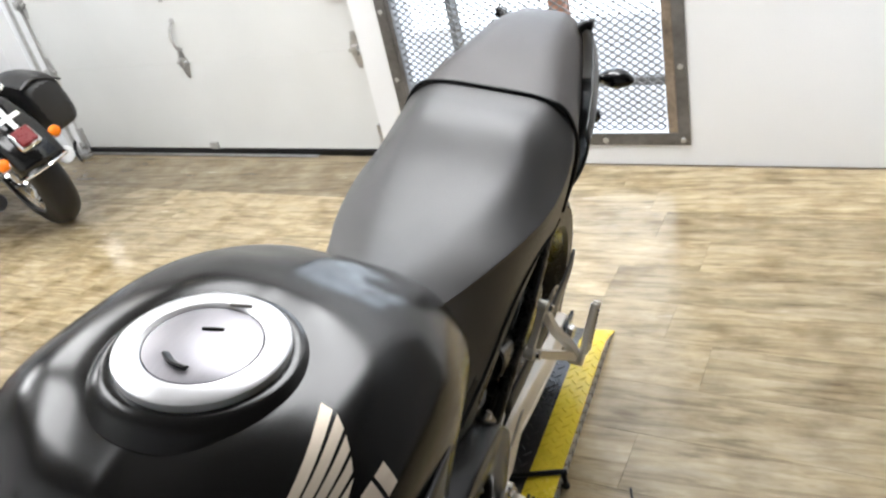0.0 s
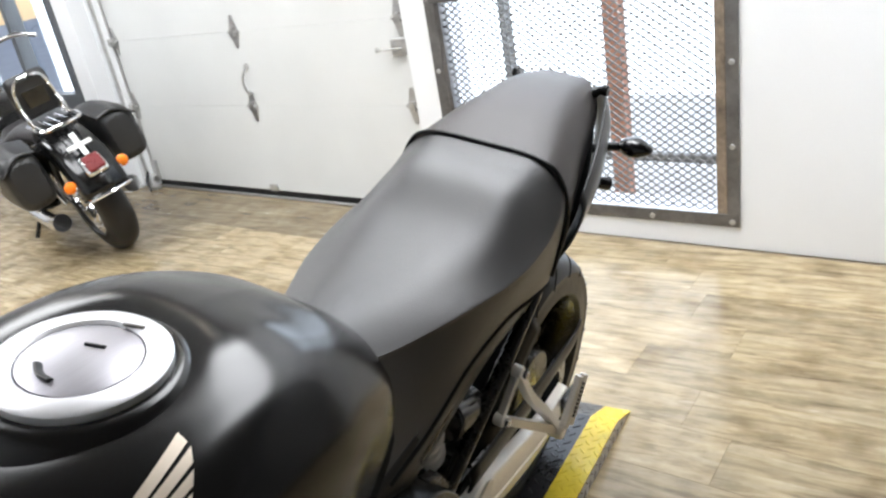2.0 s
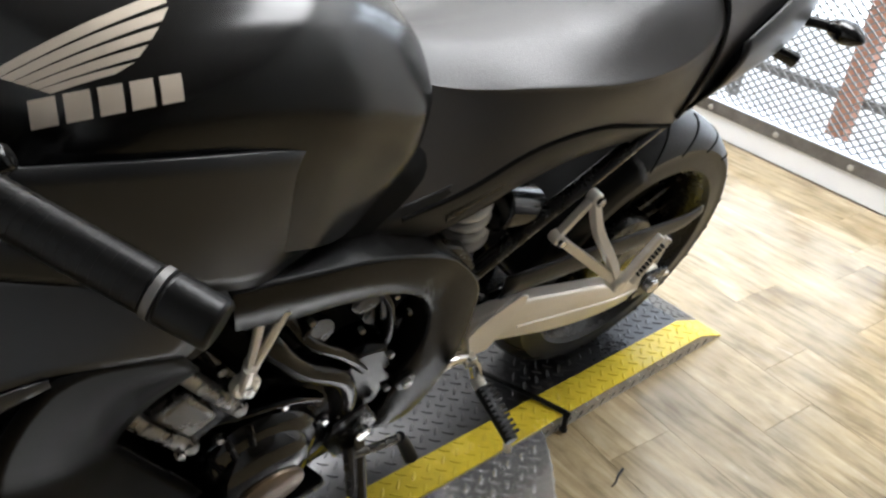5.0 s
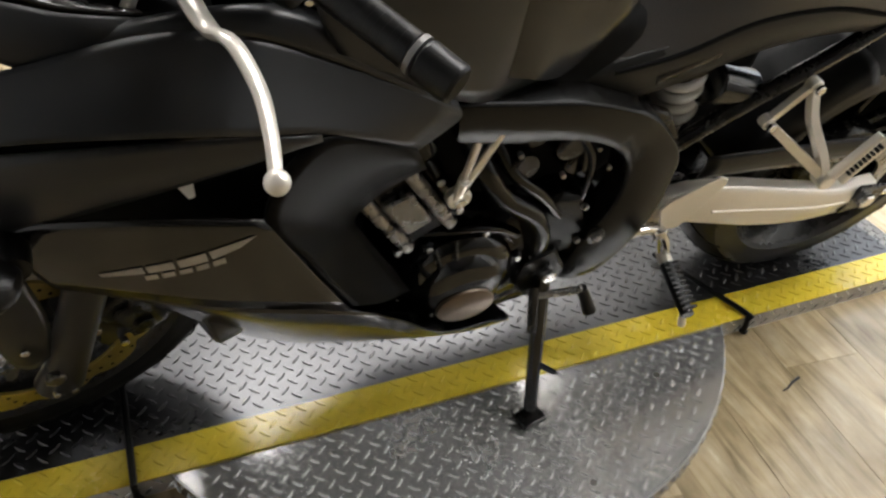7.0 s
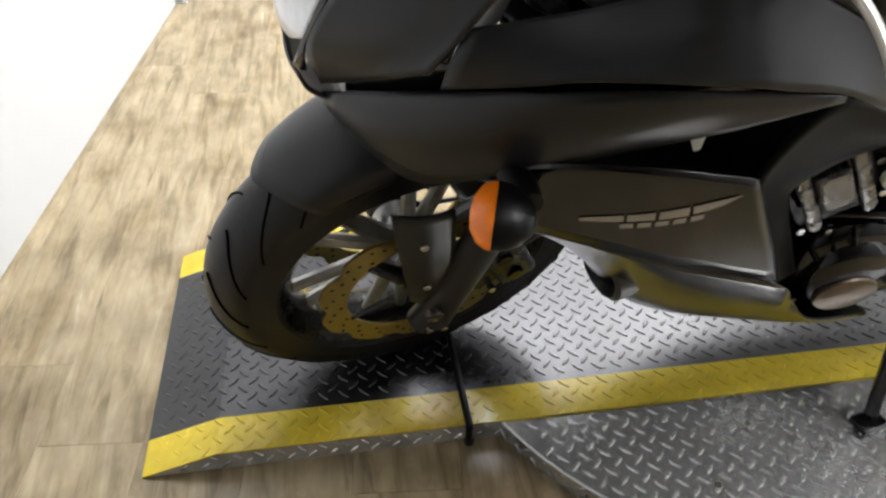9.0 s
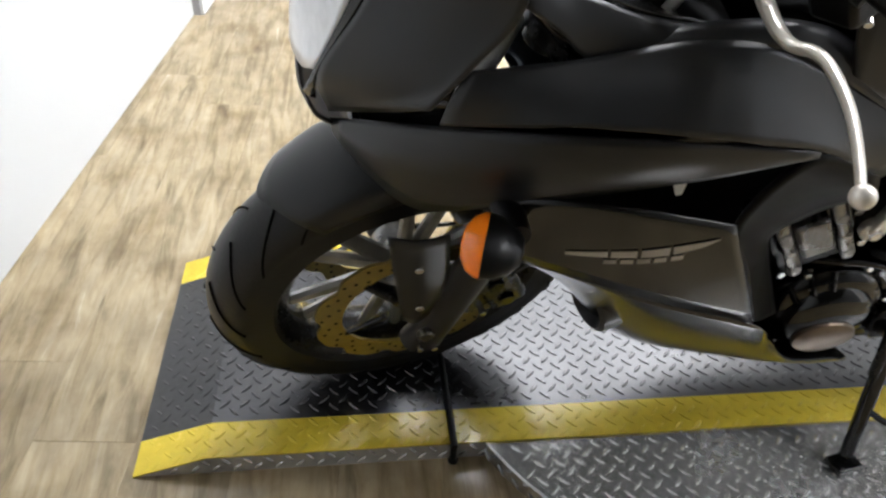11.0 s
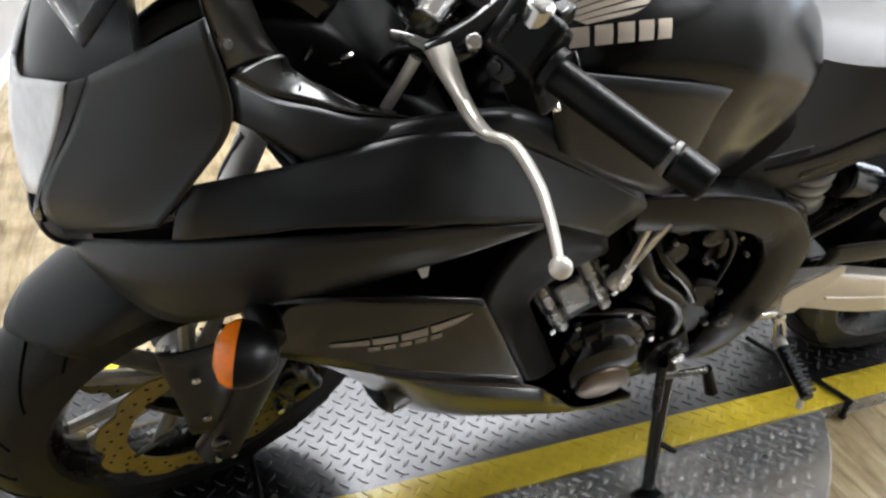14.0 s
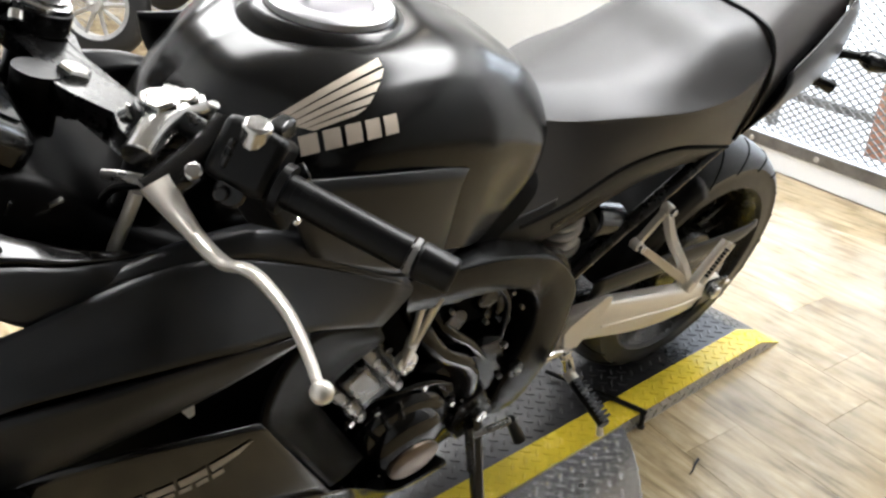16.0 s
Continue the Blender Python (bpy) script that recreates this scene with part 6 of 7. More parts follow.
# swingarm
arm = empty("swingarm", Matrix(), "", "")
arm.parent = bike
arm["label"] = "silver painted alloy swingarm"
ARM_TOP = [(-0.20, 0.425), (-0.30, 0.432), (-0.37, 0.420), (-0.46, 0.394), (-0.56, 0.366), (-0.66, 0.342), (-0.75, 0.342)]
ARM_BOT = [(-0.20, 0.355), (-0.28, 0.345), (-0.37, 0.316), (-0.46, 0.286), (-0.56, 0.264), (-0.66, 0.258), (-0.75, 0.270)]
for s in (1, -1):
    bm = bmesh.new()
    rings = []
    top, bot = curve_points(ARM_TOP, 22), curve_points(ARM_BOT, 22)
    for (xa, za), (xb, zb) in zip(top, bot):
        m = (za + zb) / 2 + 0.006
        ring = [(xa, 0.112, za), (xa, 0.134, za - 0.003), (xa, 0.140, za - 0.010), ((xa + xb) / 2, 0.145, m), (xb, 0.137, zb + 0.008), (xb, 0.130, zb + 0.002), (xb, 0.112, zb)]
        rings.append([bm.verts.new((x, y * s, z)) for x, y, z in ring])
    for a, b in zip(rings, rings[1:]):
        for k in range(7):
            bm.faces.new((a[k], a[(k + 1) % 7], b[(k + 1) % 7], b[k]))
    bm.faces.new(rings[0])
    bm.faces.new(rings[-1][::-1])
    part("arm_beam", bm, ALLOY, arm, "silver painted beam", bevel=0.002)
    plate_part("adjuster_plate", [(-0.685, 0.275), (-0.77, 0.285), (-0.775, 0.335), (-0.70, 0.345)], 0.142 * s - 0.004, 0.142 * s + 0.004, BLACK_METAL, "black chain adjuster plate", arm, 0.002)
    part("axle_nut", disc(bmesh.new(), (-0.725, 0.152 * s, 0.312), 0.017, 0.016, (0, 1, 0), 6), BRIGHT, arm)
    part("adjuster_bolt", tube(bmesh.new(), [(-0.77, 0.137 * s, 0.308), (-0.80, 0.137 * s, 0.303)], 0.006, 8), BRIGHT, arm)
bm = tube(bmesh.new(), [(-0.34, 0.1445, 0.372), (-0.46, 0.1445, 0.345), (-0.60, 0.1445, 0.314), (-0.70, 0.143, 0.306)], 0.0028, 8, 20)
part("beam_ridge", bm, ALLOY, arm, "thin raised line along the beam")
part("arm_pivot", tube(bmesh.new(), [(-0.19, -0.14, 0.39), (-0.19, 0.14, 0.39)], 0.04, 20), ENGINE, arm)
part("arm_bridge", block(-0.36, -0.27, -0.12, 0.12, 0.34, 0.44), ENGINE, arm, bevel=0.02)
# chain run and guard
bm = bmesh.new()
for z0, z1 in ((0.455, 0.385), (0.375, 0.255)):
    tube(bm, [(-0.03, 0.10, z0), (-0.72, 0.10, z1)], 0.007, 6)
part("chain", bm, CAST, bike, "steel drive chain")
part("chainwheel", lathe(bmesh.new(), [(0.06, -0.003), (0.092, -0.003), (0.096, 0), (0.092, 0.003), (0.06, 0.003)], Matrix.Translation((-0.725, 0.10, 0.313)) @ AXLE, 44, closed=True), CAST, bike)
bm = patch(bmesh.new(), [[(-0.28, 0.128, 0.50), (-0.45, 0.126, 0.487), (-0.62, 0.122, 0.470), (-0.78, 0.116, 0.452), (-0.845, 0.110, 0.452)], [(-0.28, 0.132, 0.48), (-0.45, 0.130, 0.468), (-0.62, 0.127, 0.450), (-0.78, 0.120, 0.434), (-0.85, 0.112, 0.436)], [(-0.28, 0.128, 0.455), (-0.45, 0.128, 0.445), (-0.62, 0.125, 0.432), (-0.78, 0.118, 0.420), (-0.845, 0.110, 0.428)]], 24, 7)
part("chain_guard", bm, RUBBER, bike, "long black chain guard", solid=-0.005)
hug = []
for k in range(8):
    a = radians(12 + k * 7.5)
    r = 0.332
    cx, cz = -0.725 + r * math.cos(a), 0.313 + r * math.sin(a)
    hug.append([(cx - 0.04 * math.cos(a), -0.108, cz - 0.04 * math.sin(a)), (cx, -0.085, cz), (cx + 0.004 * math.cos(a), 0, cz + 0.004 * math.sin(a)), (cx, 0.085, cz), (cx - 0.04 * math.cos(a), 0.108, cz - 0.04 * math.sin(a))])
part("rear_hugger", patch(bmesh.new(), hug, 18, 18), RUBBER, bike, "black rear wheel hugger", solid=0.004)

# shock absorber
shock = empty("shock_absorber", Matrix(), "", "")
shock.parent = bike
shock["label"] = "rear shock absorber with pale coil spring"
s0, s1 = Vector((-0.235, 0.075, 0.47)), Vector((-0.180, 0.085, 0.70))
ax = (s1 - s0).normalized()
u = ax.orthogonal().normalized()
v = ax.cross(u)
pts = []
for k in range(150):
    t = k / 149
    a = t * 3.4 * 2 * math.pi
    pts.append(s0.lerp(s1, 0.46 + 0.32 * t) + (u * math.cos(a) + v * math.sin(a)) * 0.0295)
part("coil_spring", tube(bmesh.new(), pts, 0.0072, 8), material("pale_spring_paint", (0.82, 0.82, 0.81), 0.26, vary=0.06), shock, "pale grey coil spring")
part("damper", tube(bmesh.new(), [s0, s1], 0.02, 16), BLACK_METAL, shock)
bm = tube(bmesh.new(), [s1 - ax * 0.03, s1 + ax * 0.01], 0.042, 20)
part("spring_seat", bm, BLACK_METAL, shock)
bm = tube(bmesh.new(), [(-0.305, 0.105, 0.612), (-0.225, 0.105, 0.640)], 0.034, 22)
part("damper_reservoir", bm, GLOSS_BLACK, bike, "black cylindrical canister behind the shock", bevel=0.004)
plate_part("pivot_bracket", [(-0.15, 0.625), (-0.115, 0.64), (-0.135, 0.60), (-0.17, 0.565), (-0.185, 0.575)], 0.125, 0.145, BLACK_METAL, "black cast bracket")

# passenger foot peg bracket
for s in (1, -1):
    hang = empty("passenger_peg_bracket", Matrix(), "", "")
    hang.parent = bike
    hang["label"] = "silver Y shaped passenger foot peg bracket"

    def Q(x, y, z, s=s):
        return Vector((x, y * s, z))

    A, Bp, C = Q(-0.373, 0.155, 0.653), Q(-0.327, 0.152, 0.588), Q(-0.447, 0.211, 0.500)
    bm = bmesh.new()
    tube(bm, [A, A.lerp(C, 0.35) + Vector((0.01, 0, 0)), A.lerp(C, 0.72), C], (0.0105, 0.0125), 4, 14, flat=0.9)
    tube(bm, [Bp, Bp.lerp(C, 0.5), C], (0.010, 0.0125), 4, 10, flat=0.9)
    tube(bm, [A, Bp], 0.009, 4, flat=0.9)
    for p in (A, Bp):
        disc(bm, p, 0.0105, 0.018, (0, 1, 0), 16)
    disc(bm, C, 0.0155, 0.028, (0, 1, 0), 16)
    part("bracket", bm, ALLOY, hang, "silver alloy bracket", bevel=0.001)
    for p in (A, Bp):
        part("bolt", disc(bmesh.new(), p + Q(0, 0.014, 0), 0.008, 0.008, (0, 1, 0), 6), BRIGHT, hang)
    bm = bmesh.new()
    e0, e1 = C + Q(-0.010, 0.012, 0.008), Q(-0.500, 0.224, 0.588)
    d = (e1 - e0).normalized()
    sd = Vector((0, 0, 1)).cross(d).normalized()
    up = d.cross(sd)
    for o in (-0.014, 0.016):
        tube(bm, [e0 + up * o, e1 + up * o], (0.0085, 0.007), 10)
    part("peg", bm, ALLOY, hang, "folded silver passenger peg")
    bm = bmesh.new()
    for k in range(9):
        p = e0.lerp(e1, 0.2 + 0.08 * k) - up * 0.006
        tube(bm, [p - sd * 0.008, p + sd * 0.008], 0.003, 6)
    part("peg_rubber", bm, RUBBER, hang)

# rider peg, heel plate and stand
for s in (1, -1):
    ped = empty("rider_footrest", Matrix(), "", "")
    ped.parent = bike
    ped["label"] = "rider footrest with rubber pad and silver hanger"
    bm = tube(bmesh.new(), [(-0.128, 0.146 * s, 0.350), (-0.165, 0.152 * s, 0.372), (-0.205, 0.155 * s, 0.378), (-0.238, 0.158 * s, 0.352), (-0.254, 0.165 * s, 0.312)], (0.015, 0.012), 12, 18, flat=0.75)
    disc(bm, (-0.150, 0.156 * s, 0.366), 0.013, 0.022, (0, 1, 0), 14)
    disc(bm, (-0.222, 0.160 * s, 0.372), 0.013, 0.022, (0, 1, 0), 14)
    part("hanger", bm, BRIGHT, ped, "polished cast hanger")
    plate_part("heel_plate", [(-0.226, 0.372), (-0.206, 0.425), (-0.218, 0.442), (-0.296, 0.482), (-0.314, 0.474), (-0.316, 0.458), (-0.280, 0.392), (-0.262, 0.368)], 0.156 * s - 0.0025, 0.156 * s + 0.0025, ALLOY, "silver heel guard plate", ped, 0.002)
    p0, p1 = Vector((-0.255, 0.165 * s, 0.308)), Vector((-0.242, 0.282 * s, 0.292))
    bm = tube(bmesh.new(), [p0.lerp(p1, 0.18), p1], (0.0165, 0.0145), 12, flat=0.8)
    part("peg_pad", bm, RUBBER, ped, "black rubber peg pad", bevel=0.002)
    bm = bmesh.new()
    for k in range(10):
        q = p0.lerp(p1, 0.22 + 0.08 * k)
        tube(bm, [q + Vector((-0.014, 0, 0.012)), q + Vector((0.014, 0, 0.012))], 0.003, 6)
    part("pad_rib", bm, RUBBER, ped)
    part("peg_core", tube(bmesh.new(), [p0, p0.lerp(p1, 0.2)], 0.012, 12), ALLOY, ped)
    part("feeler", tube(bmesh.new(), [p1 + Vector((0, -0.01 * s, -0.008)), p1 + Vector((-0.006, -0.004 * s, -0.035))], (0.0055, 0.007), 10), ALLOY, ped, "silver bank feeler")
gear = bmesh.new()
tube(gear, [(0.006, 0.190, 0.313), (-0.035, 0.199, 0.319), (-0.071, 0.205, 0.323)], 0.0065, 10)
part("gear_linkage", gear, CAST, bike, "thin steel gear linkage")
gear = tube(bmesh.new(), [(-0.071, 0.204, 0.325), (-0.082, 0.208, 0.302), (-0.091, 0.222, 0.277)], (0.009, 0.012), 10)
part("gear_pedal", gear, RUBBER, bike, "black gear pedal end")
plate_part("stand_bracket", [(0.035, 0.33), (0.03, 0.375), (-0.02, 0.40), (-0.05, 0.345), (-0.03, 0.285), (0.015, 0.285)], 0.145, 0.172, BLACK_METAL, "black cast stand bracket")
stand = empty("side_stand", Matrix(), "", "")
stand.parent = bike
stand["label"] = "black steel side stand folded down"
bm = tube(bmesh.new(), [(-0.010, 0.172, 0.345), (-0.012, 0.205, 0.25), (-0.005, 0.245, 0.17), (0.001, 0.283, 0.095)], (0.0135, 0.0115), 14, 16)
part("leg", bm, GLOSS_BLACK, stand, "gloss black stand leg")
fm = Matrix.Translation((0.001, 0.291, 0.0775)) @ pose(0, 0, 0, LEAN_ANGLE, 0, 12)
part("foot", block(-0.024, 0.026, -0.018, 0.020, -0.006, 0.007, fm), GLOSS_BLACK, stand, "flat stand foot", bevel=0.003)
bm = tube(bmesh.new(), [(-0.010, 0.242, 0.176), (-0.040, 0.262, 0.165)], (0.006, 0.005), 8)
part("kick_tab", bm, GLOSS_BLACK, stand)
part("return_spring", tube(bmesh.new(), [(0.008, 0.185, 0.335), (0.004, 0.215, 0.245)], 0.0085, 10), BLACK_METAL, stand)
part("pivot_bolt", disc(bmesh.new(), (-0.012, 0.184, 0.352), 0.012, 0.014, (0, 1, 0), 12), BRIGHT, stand)


# ---- decals on the painted panels ----
from mathutils.bvhtree import BVHTree


def decal(name, quads, target, mat, label, nu=10, nv=3, lift=0.0012, way=(0, -1, 0)):
    """A thin painted shape laid on a panel: corners in space, pressed on to it along a direction."""
    me = target.data
    tree = BVHTree.FromPolygons([v.co for v in me.vertices], [p.vertices[:] for p in me.polygons])
    way = Vector(way).normalized()
    for q in quads:
        bm = bmesh.new()
        a, b, c, d = [Vector(v) for v in q]
        grid = []
        for i in range(nu + 1):
            row = []
            for j in range(nv + 1):
                p = a.lerp(b, i / nu).lerp(d.lerp(c, i / nu), j / nv)
                hit = tree.ray_cast(p - way * 0.2, way)
                row.append(bm.verts.new((hit[0] if hit[0] is not None else p) - way * lift))
            grid.append(row)
        for i in range(nu):
            for j in range(nv):
                bm.faces.new((grid[i][j], grid[i + 1][j], grid[i + 1][j + 1], grid[i][j + 1]))
        part(name, bm, mat, target, label)


by_name = {o.name: o for o in bike.children}
# a wing of feathers and a row of bars, in place of the maker's marks
ROOT_A, ROOT_B = Vector((0.350, 0.122, 0.956)), Vector((0.320, 0.153, 0.953))
TIPS = [Vector(v) for v in ((0.229, 0.112, 0.996), (0.231, 0.127, 0.992), (0.243, 0.141, 0.986), (0.255, 0.151, 0.979), (0.267, 0.159, 0.972), (0.287, 0.162, 0.964))]
feathers = []
for k in range(5):
    r0, r1 = ROOT_A.lerp(ROOT_B, k / 5), ROOT_A.lerp(ROOT_B, (k + 0.93) / 5)
    feathers.append((r0, TIPS[k], TIPS[k].lerp(TIPS[k + 1], 0.72), r1))
decal("feather_mark", feathers, tank, LOGO, "champagne coloured feather shape", way=(0, -0.7, -0.7))
w0, w1 = Vector((0.335, 0.151, 0.9415)), Vector((0.237, 0.175, 0.9620))
drop = Vector((0.002, 0.010, -0.0085))
bars = []
for k in range(5):
    p, q = w0.lerp(w1, k / 5), w0.lerp(w1, (k + 0.78) / 5)
    bars.append((p - drop * 0.5, q - drop * 0.5, q + drop, p + drop))
decal("lettering_bar", bars, tank, LOGO, "champagne bar in place of a letter", 4, 3, way=(0, -0.8, -0.6))
belly = by_name["belly_panel"]
S = 0.27
strokes = [((0.588, S, 0.667), (0.548, S, 0.675), (0.546, S, 0.664), (0.586, S, 0.661)), ((0.545, S, 0.6755), (0.520, S, 0.679), (0.518, S, 0.667), (0.543, S, 0.664)), ((0.516, S, 0.6795), (0.489, S, 0.683), (0.487, S, 0.670), (0.514, S, 0.667)), ((0.486, S, 0.6835), (0.440, S, 0.690), (0.456, S, 0.679), (0.483, S, 0.671))]
strokes = [[(x, y, z + (0.514 - x) * 0.13) for x, y, z in quad] for quad in strokes]
decal("model_mark", strokes, belly, DECAL_GREY, "slim grey bar in place of a letter", 6, 3, lift=0.0055)
strokes = [((0.548 - 0.016 * k, S, 0.659 + 0.0022 * k), (0.536 - 0.016 * k, S, 0.661 + 0.0022 * k), (0.535 - 0.016 * k, S, 0.653 + 0.0022 * k), (0.547 - 0.016 * k, S, 0.651 + 0.0022 * k)) for k in range(5)]
strokes = [[(x, y, z + (0.514 - x) * 0.13) for x, y, z in quad] for quad in strokes]
decal("model_number_bar", strokes, belly, DECAL_GREY, "small grey bar under the mark", 2, 2, lift=0.0055)


# ---- other motorcycles and small things ----
def simple_wheel(parent, name, x, z, r, w, rim_mat, white_disc=False):
    hub = Matrix.Translation((x, 0, z)) @ AXLE
    wh = empty(name, Matrix(), "", "")
    wh.parent = parent
    prof = [(r * 0.66 + (r - r * 0.66) * math.sin(math.pi * k / 14) ** 0.6, -w / 2 * math.cos(math.pi * k / 14)) for k in range(15)]
    part("tyre", lathe(bmesh.new(), prof + [(r * 0.64, w * 0.4), (r * 0.64, -w * 0.4)], hub, 48, closed=True), TYRE, wh)
    part("rim", lathe(bmesh.new(), [(r * 0.56, -w * 0.3), (r * 0.67, -w * 0.42), (r * 0.69, 0), (r * 0.67, w * 0.42), (r * 0.56, w * 0.3), (r * 0.60, 0)], hub, 44, closed=True), rim_mat, wh)
    for k in range(9):
        a = 2 * math.pi * k / 9
        part("spoke", tube(bmesh.new(), [hub @ Vector((0.03 * math.cos(a), 0.03 * math.sin(a), 0)), hub @ Vector((r * 0.6 * math.cos(a), r * 0.6 * math.sin(a), 0))], (0.014, 0.011), 8), rim_mat, wh)
    part("hub", tube(bmesh.new(), [hub @ Vector((0, 0, -0.07)), hub @ Vector((0, 0, 0.07))], 0.04, 18), rim_mat, wh)
    return wh


def fender(parent, x, z, r, w, a0, a1, mat, label, n=12):
    rows = []
    for k in range(n):
        a = radians(a0 + (a1 - a0) * k / (n - 1))
        c, q = math.cos(a), math.sin(a)
        rows.append([(x + (r - 0.09) * c, -w, z + (r - 0.09) * q), (x + (r - 0.02) * c, -w * 0.92, z + (r - 0.02) * q), (x + r * c, -w * 0.45, z + r * q), (x + (r + 0.008) * c, 0, z + (r + 0.008) * q), (x + r * c, w * 0.45, z + r * q), (x + (r - 0.02) * c, w * 0.92, z + (r - 0.02) * q), (x + (r - 0.09) * c, w, z + (r - 0.09) * q)])
    return part("fender", patch(bmesh.new(), rows, 26, 22), mat, parent, label, solid=0.005), rows


def cruiser():
    yaw = math.degrees(math.atan2(-0.954, -0.30))
    m = Matrix.Translation((-1.74, -2.64, 0.0)) @ pose(0, 0, 0, 0, 0, yaw) @ pose(0, 0, 0, -11, 0, 0)
    ob = empty("cruiser_motorcycle", m, "black cruiser motorcycle with leather saddlebags parked by the garage door", "motorcycle")
    simple_wheel(ob, "rear_wheel", 0.0, 0.315, 0.315, 0.15, CHROME)
    simple_wheel(ob, "front_wheel", 1.62, 0.325, 0.325, 0.12, CHROME)
    _, rows = fender(ob, 0.0, 0.315, 0.375, 0.115, 12, 168, GLOSS_BLACK, "gloss black rear fender")
    edge = [(x * 1.01, y, z) for x, y, z in rows[-1]]
    part("fender_trim", tube(bmesh.new(), edge, 0.008, 8, 22), CHROME, ob, "chrome fender edge trim")
    fender(ob, 1.62, 0.325, 0.365, 0.09, 20, 160, GLOSS_BLACK, "gloss black front fender")
    for s in (1, -1):
        bag = empty("saddlebag", Matrix(), "", "")
        bag.parent = ob
        bag["label"] = "black leather saddlebag"
        rows = []
        for k, (x, f) in enumerate(((-0.17, 0.82), (-0.13, 0.97), (0.02, 1.0), (0.18, 1.0), (0.26, 0.93), (0.29, 0.78))):
            yc, zc, hw, hh = 0.245 * s, 0.545, 0.095 * f, 0.145 * f
            rows.append((x, yc, zc, hw, hh))
        bm = bmesh.new()
        rings = []
        for x, yc, zc, hw, hh in rows:
            rings.append([bm.verts.new((x, yc + hw * math.copysign(abs(math.cos(t)) ** 0.55, math.cos(t)), zc + hh * math.copysign(abs(math.sin(t)) ** 0.55, math.sin(t)))) for t in [2 * math.pi * j / 24 for j in range(24)]])
        for a, b in zip(rings, rings[1:]):
            for j in range(24):
                bm.faces.new((a[j], a[(j + 1) % 24], b[(j + 1) % 24], b[j]))
        bm.faces.new(rings[0])
        bm.faces.new(rings[-1][::-1])
        part("bag_body", bm, DARK_LEATHER, bag, sub=1)
        bm = patch(bmesh.new(), [[(-0.16, (0.245 - 0.088) * s, 0.668), (0.06, (0.245 - 0.1) * s, 0.698), (0.28, (0.245 - 0.08) * s, 0.665)], [(-0.165, 0.245 * s, 0.682), (0.06, 0.245 * s, 0.712), (0.285, 0.245 * s, 0.680)], [(-0.165, (0.245 + 0.098) * s, 0.62), (0.06, (0.245 + 0.108) * s, 0.625), (0.285, (0.245 + 0.092) * s, 0.62)]], 16, 12)
        part("bag_lid", bm, DARK_LEATHER, bag, "black leather bag lid", solid=0.008)
        for dx in (-0.05, 0.15):
            part("buckle", block(dx - 0.012, dx + 0.012, (0.352 if s > 0 else -0.36), (0.36 if s > 0 else -0.352), 0.56, 0.60), CHROME, bag, bevel=0.002)
        ind = empty("indicator", Matrix(), "", "")
        ind.parent = ob
        ind["label"] = "round amber rear indicator"
        im = Matrix.Translation((-0.285, 0.135 * s, 0.475)) @ pose(0, 0, 0, 0, -90, 0)
        part("shell", lathe(bmesh.new(), [(0, -0.03), (0.02, -0.026), (0.029, -0.01), (0.03, 0.004), (0, 0.004)], im, 20), CHROME, ind)
        part("lens", lathe(bmesh.new(), [(0.029, 0.004), (0.027, 0.012), (0.016, 0.021), (0, 0.024)], im, 20), AMBER, ind, "amber lens")
        bm = tube(bmesh.new(), [(-0.10 * 0 + 1.40, 0.11 * s, 0.68), (1.62, 0.09 * s, 0.325)], 0.022, 14)
        tube(bm, [(1.18, 0.11 * s, 1.0), (1.40, 0.11 * s, 0.68)], 0.02, 14)
        part("fork_leg", bm, CHROME, ob)
        bm = tube(bmesh.new(), [(0.02, 0.20 * s, 0.26), (0.25, 0.20 * s, 0.22), (0.62, 0.19 * s, 0.20)], (0.045, 0.038), 18, 10)
        part("silencer", bm, CHROME, ob, "long chrome silencer")
        part("rear_shock", tube(bmesh.new(), [(0.02, 0.125 * s, 0.33), (0.16, 0.135 * s, 0.60)], 0.024, 14), CHROME, ob)
        bm = tube(bmesh.new(), [(-0.02, 0.075 * s, 0.66), (-0.06, 0.09 * s, 0.78), (0.02, 0.08 * s, 0.90)], 0.009, 10, 14)
        tube(bm, [(-0.02, 0.12 * s, 0.64), (0.12, 0.13 * s, 0.62), (0.16, 0.13 * s, 0.58)], 0.010, 10, 10)
        part("sissy_bar", bm, CHROME, ob, "bent chrome backrest bar")
    bm = tube(bmesh.new(), [(-0.285, -0.13, 0.465), (-0.318, -0.06, 0.452), (-0.322, 0.0, 0.450), (-0.318, 0.06, 0.452), (-0.285, 0.13, 0.465)], 0.009, 10, 18)
    part("indicator_bar", bm, CHROME, ob, "curved chrome indicator bar")
    tl = empty("tail_lamp", Matrix(), "", "")
    tl.parent = ob
    tl["label"] = "red tail lamp in a chrome bezel"
    tm = Matrix.Translation((-0.325, 0, 0.528)) @ pose(0, 0, 0, 0, 38, 0)
    part("bezel", block(-0.025, 0.02, -0.052, 0.052, -0.052, 0.052, tm), CHROME, tl, bevel=0.014)
    part("lens", block(-0.042, -0.024, -0.042, 0.042, -0.042, 0.042, tm), RED_LENS, tl, "red lens", bevel=0.012)
    bm = block(-0.006, 0.0, -0.060, 0.060, -0.011, 0.011, Matrix.Translation((-0.285, 0, 0.628)) @ pose(0, 0, 0, 0, 38, 0))
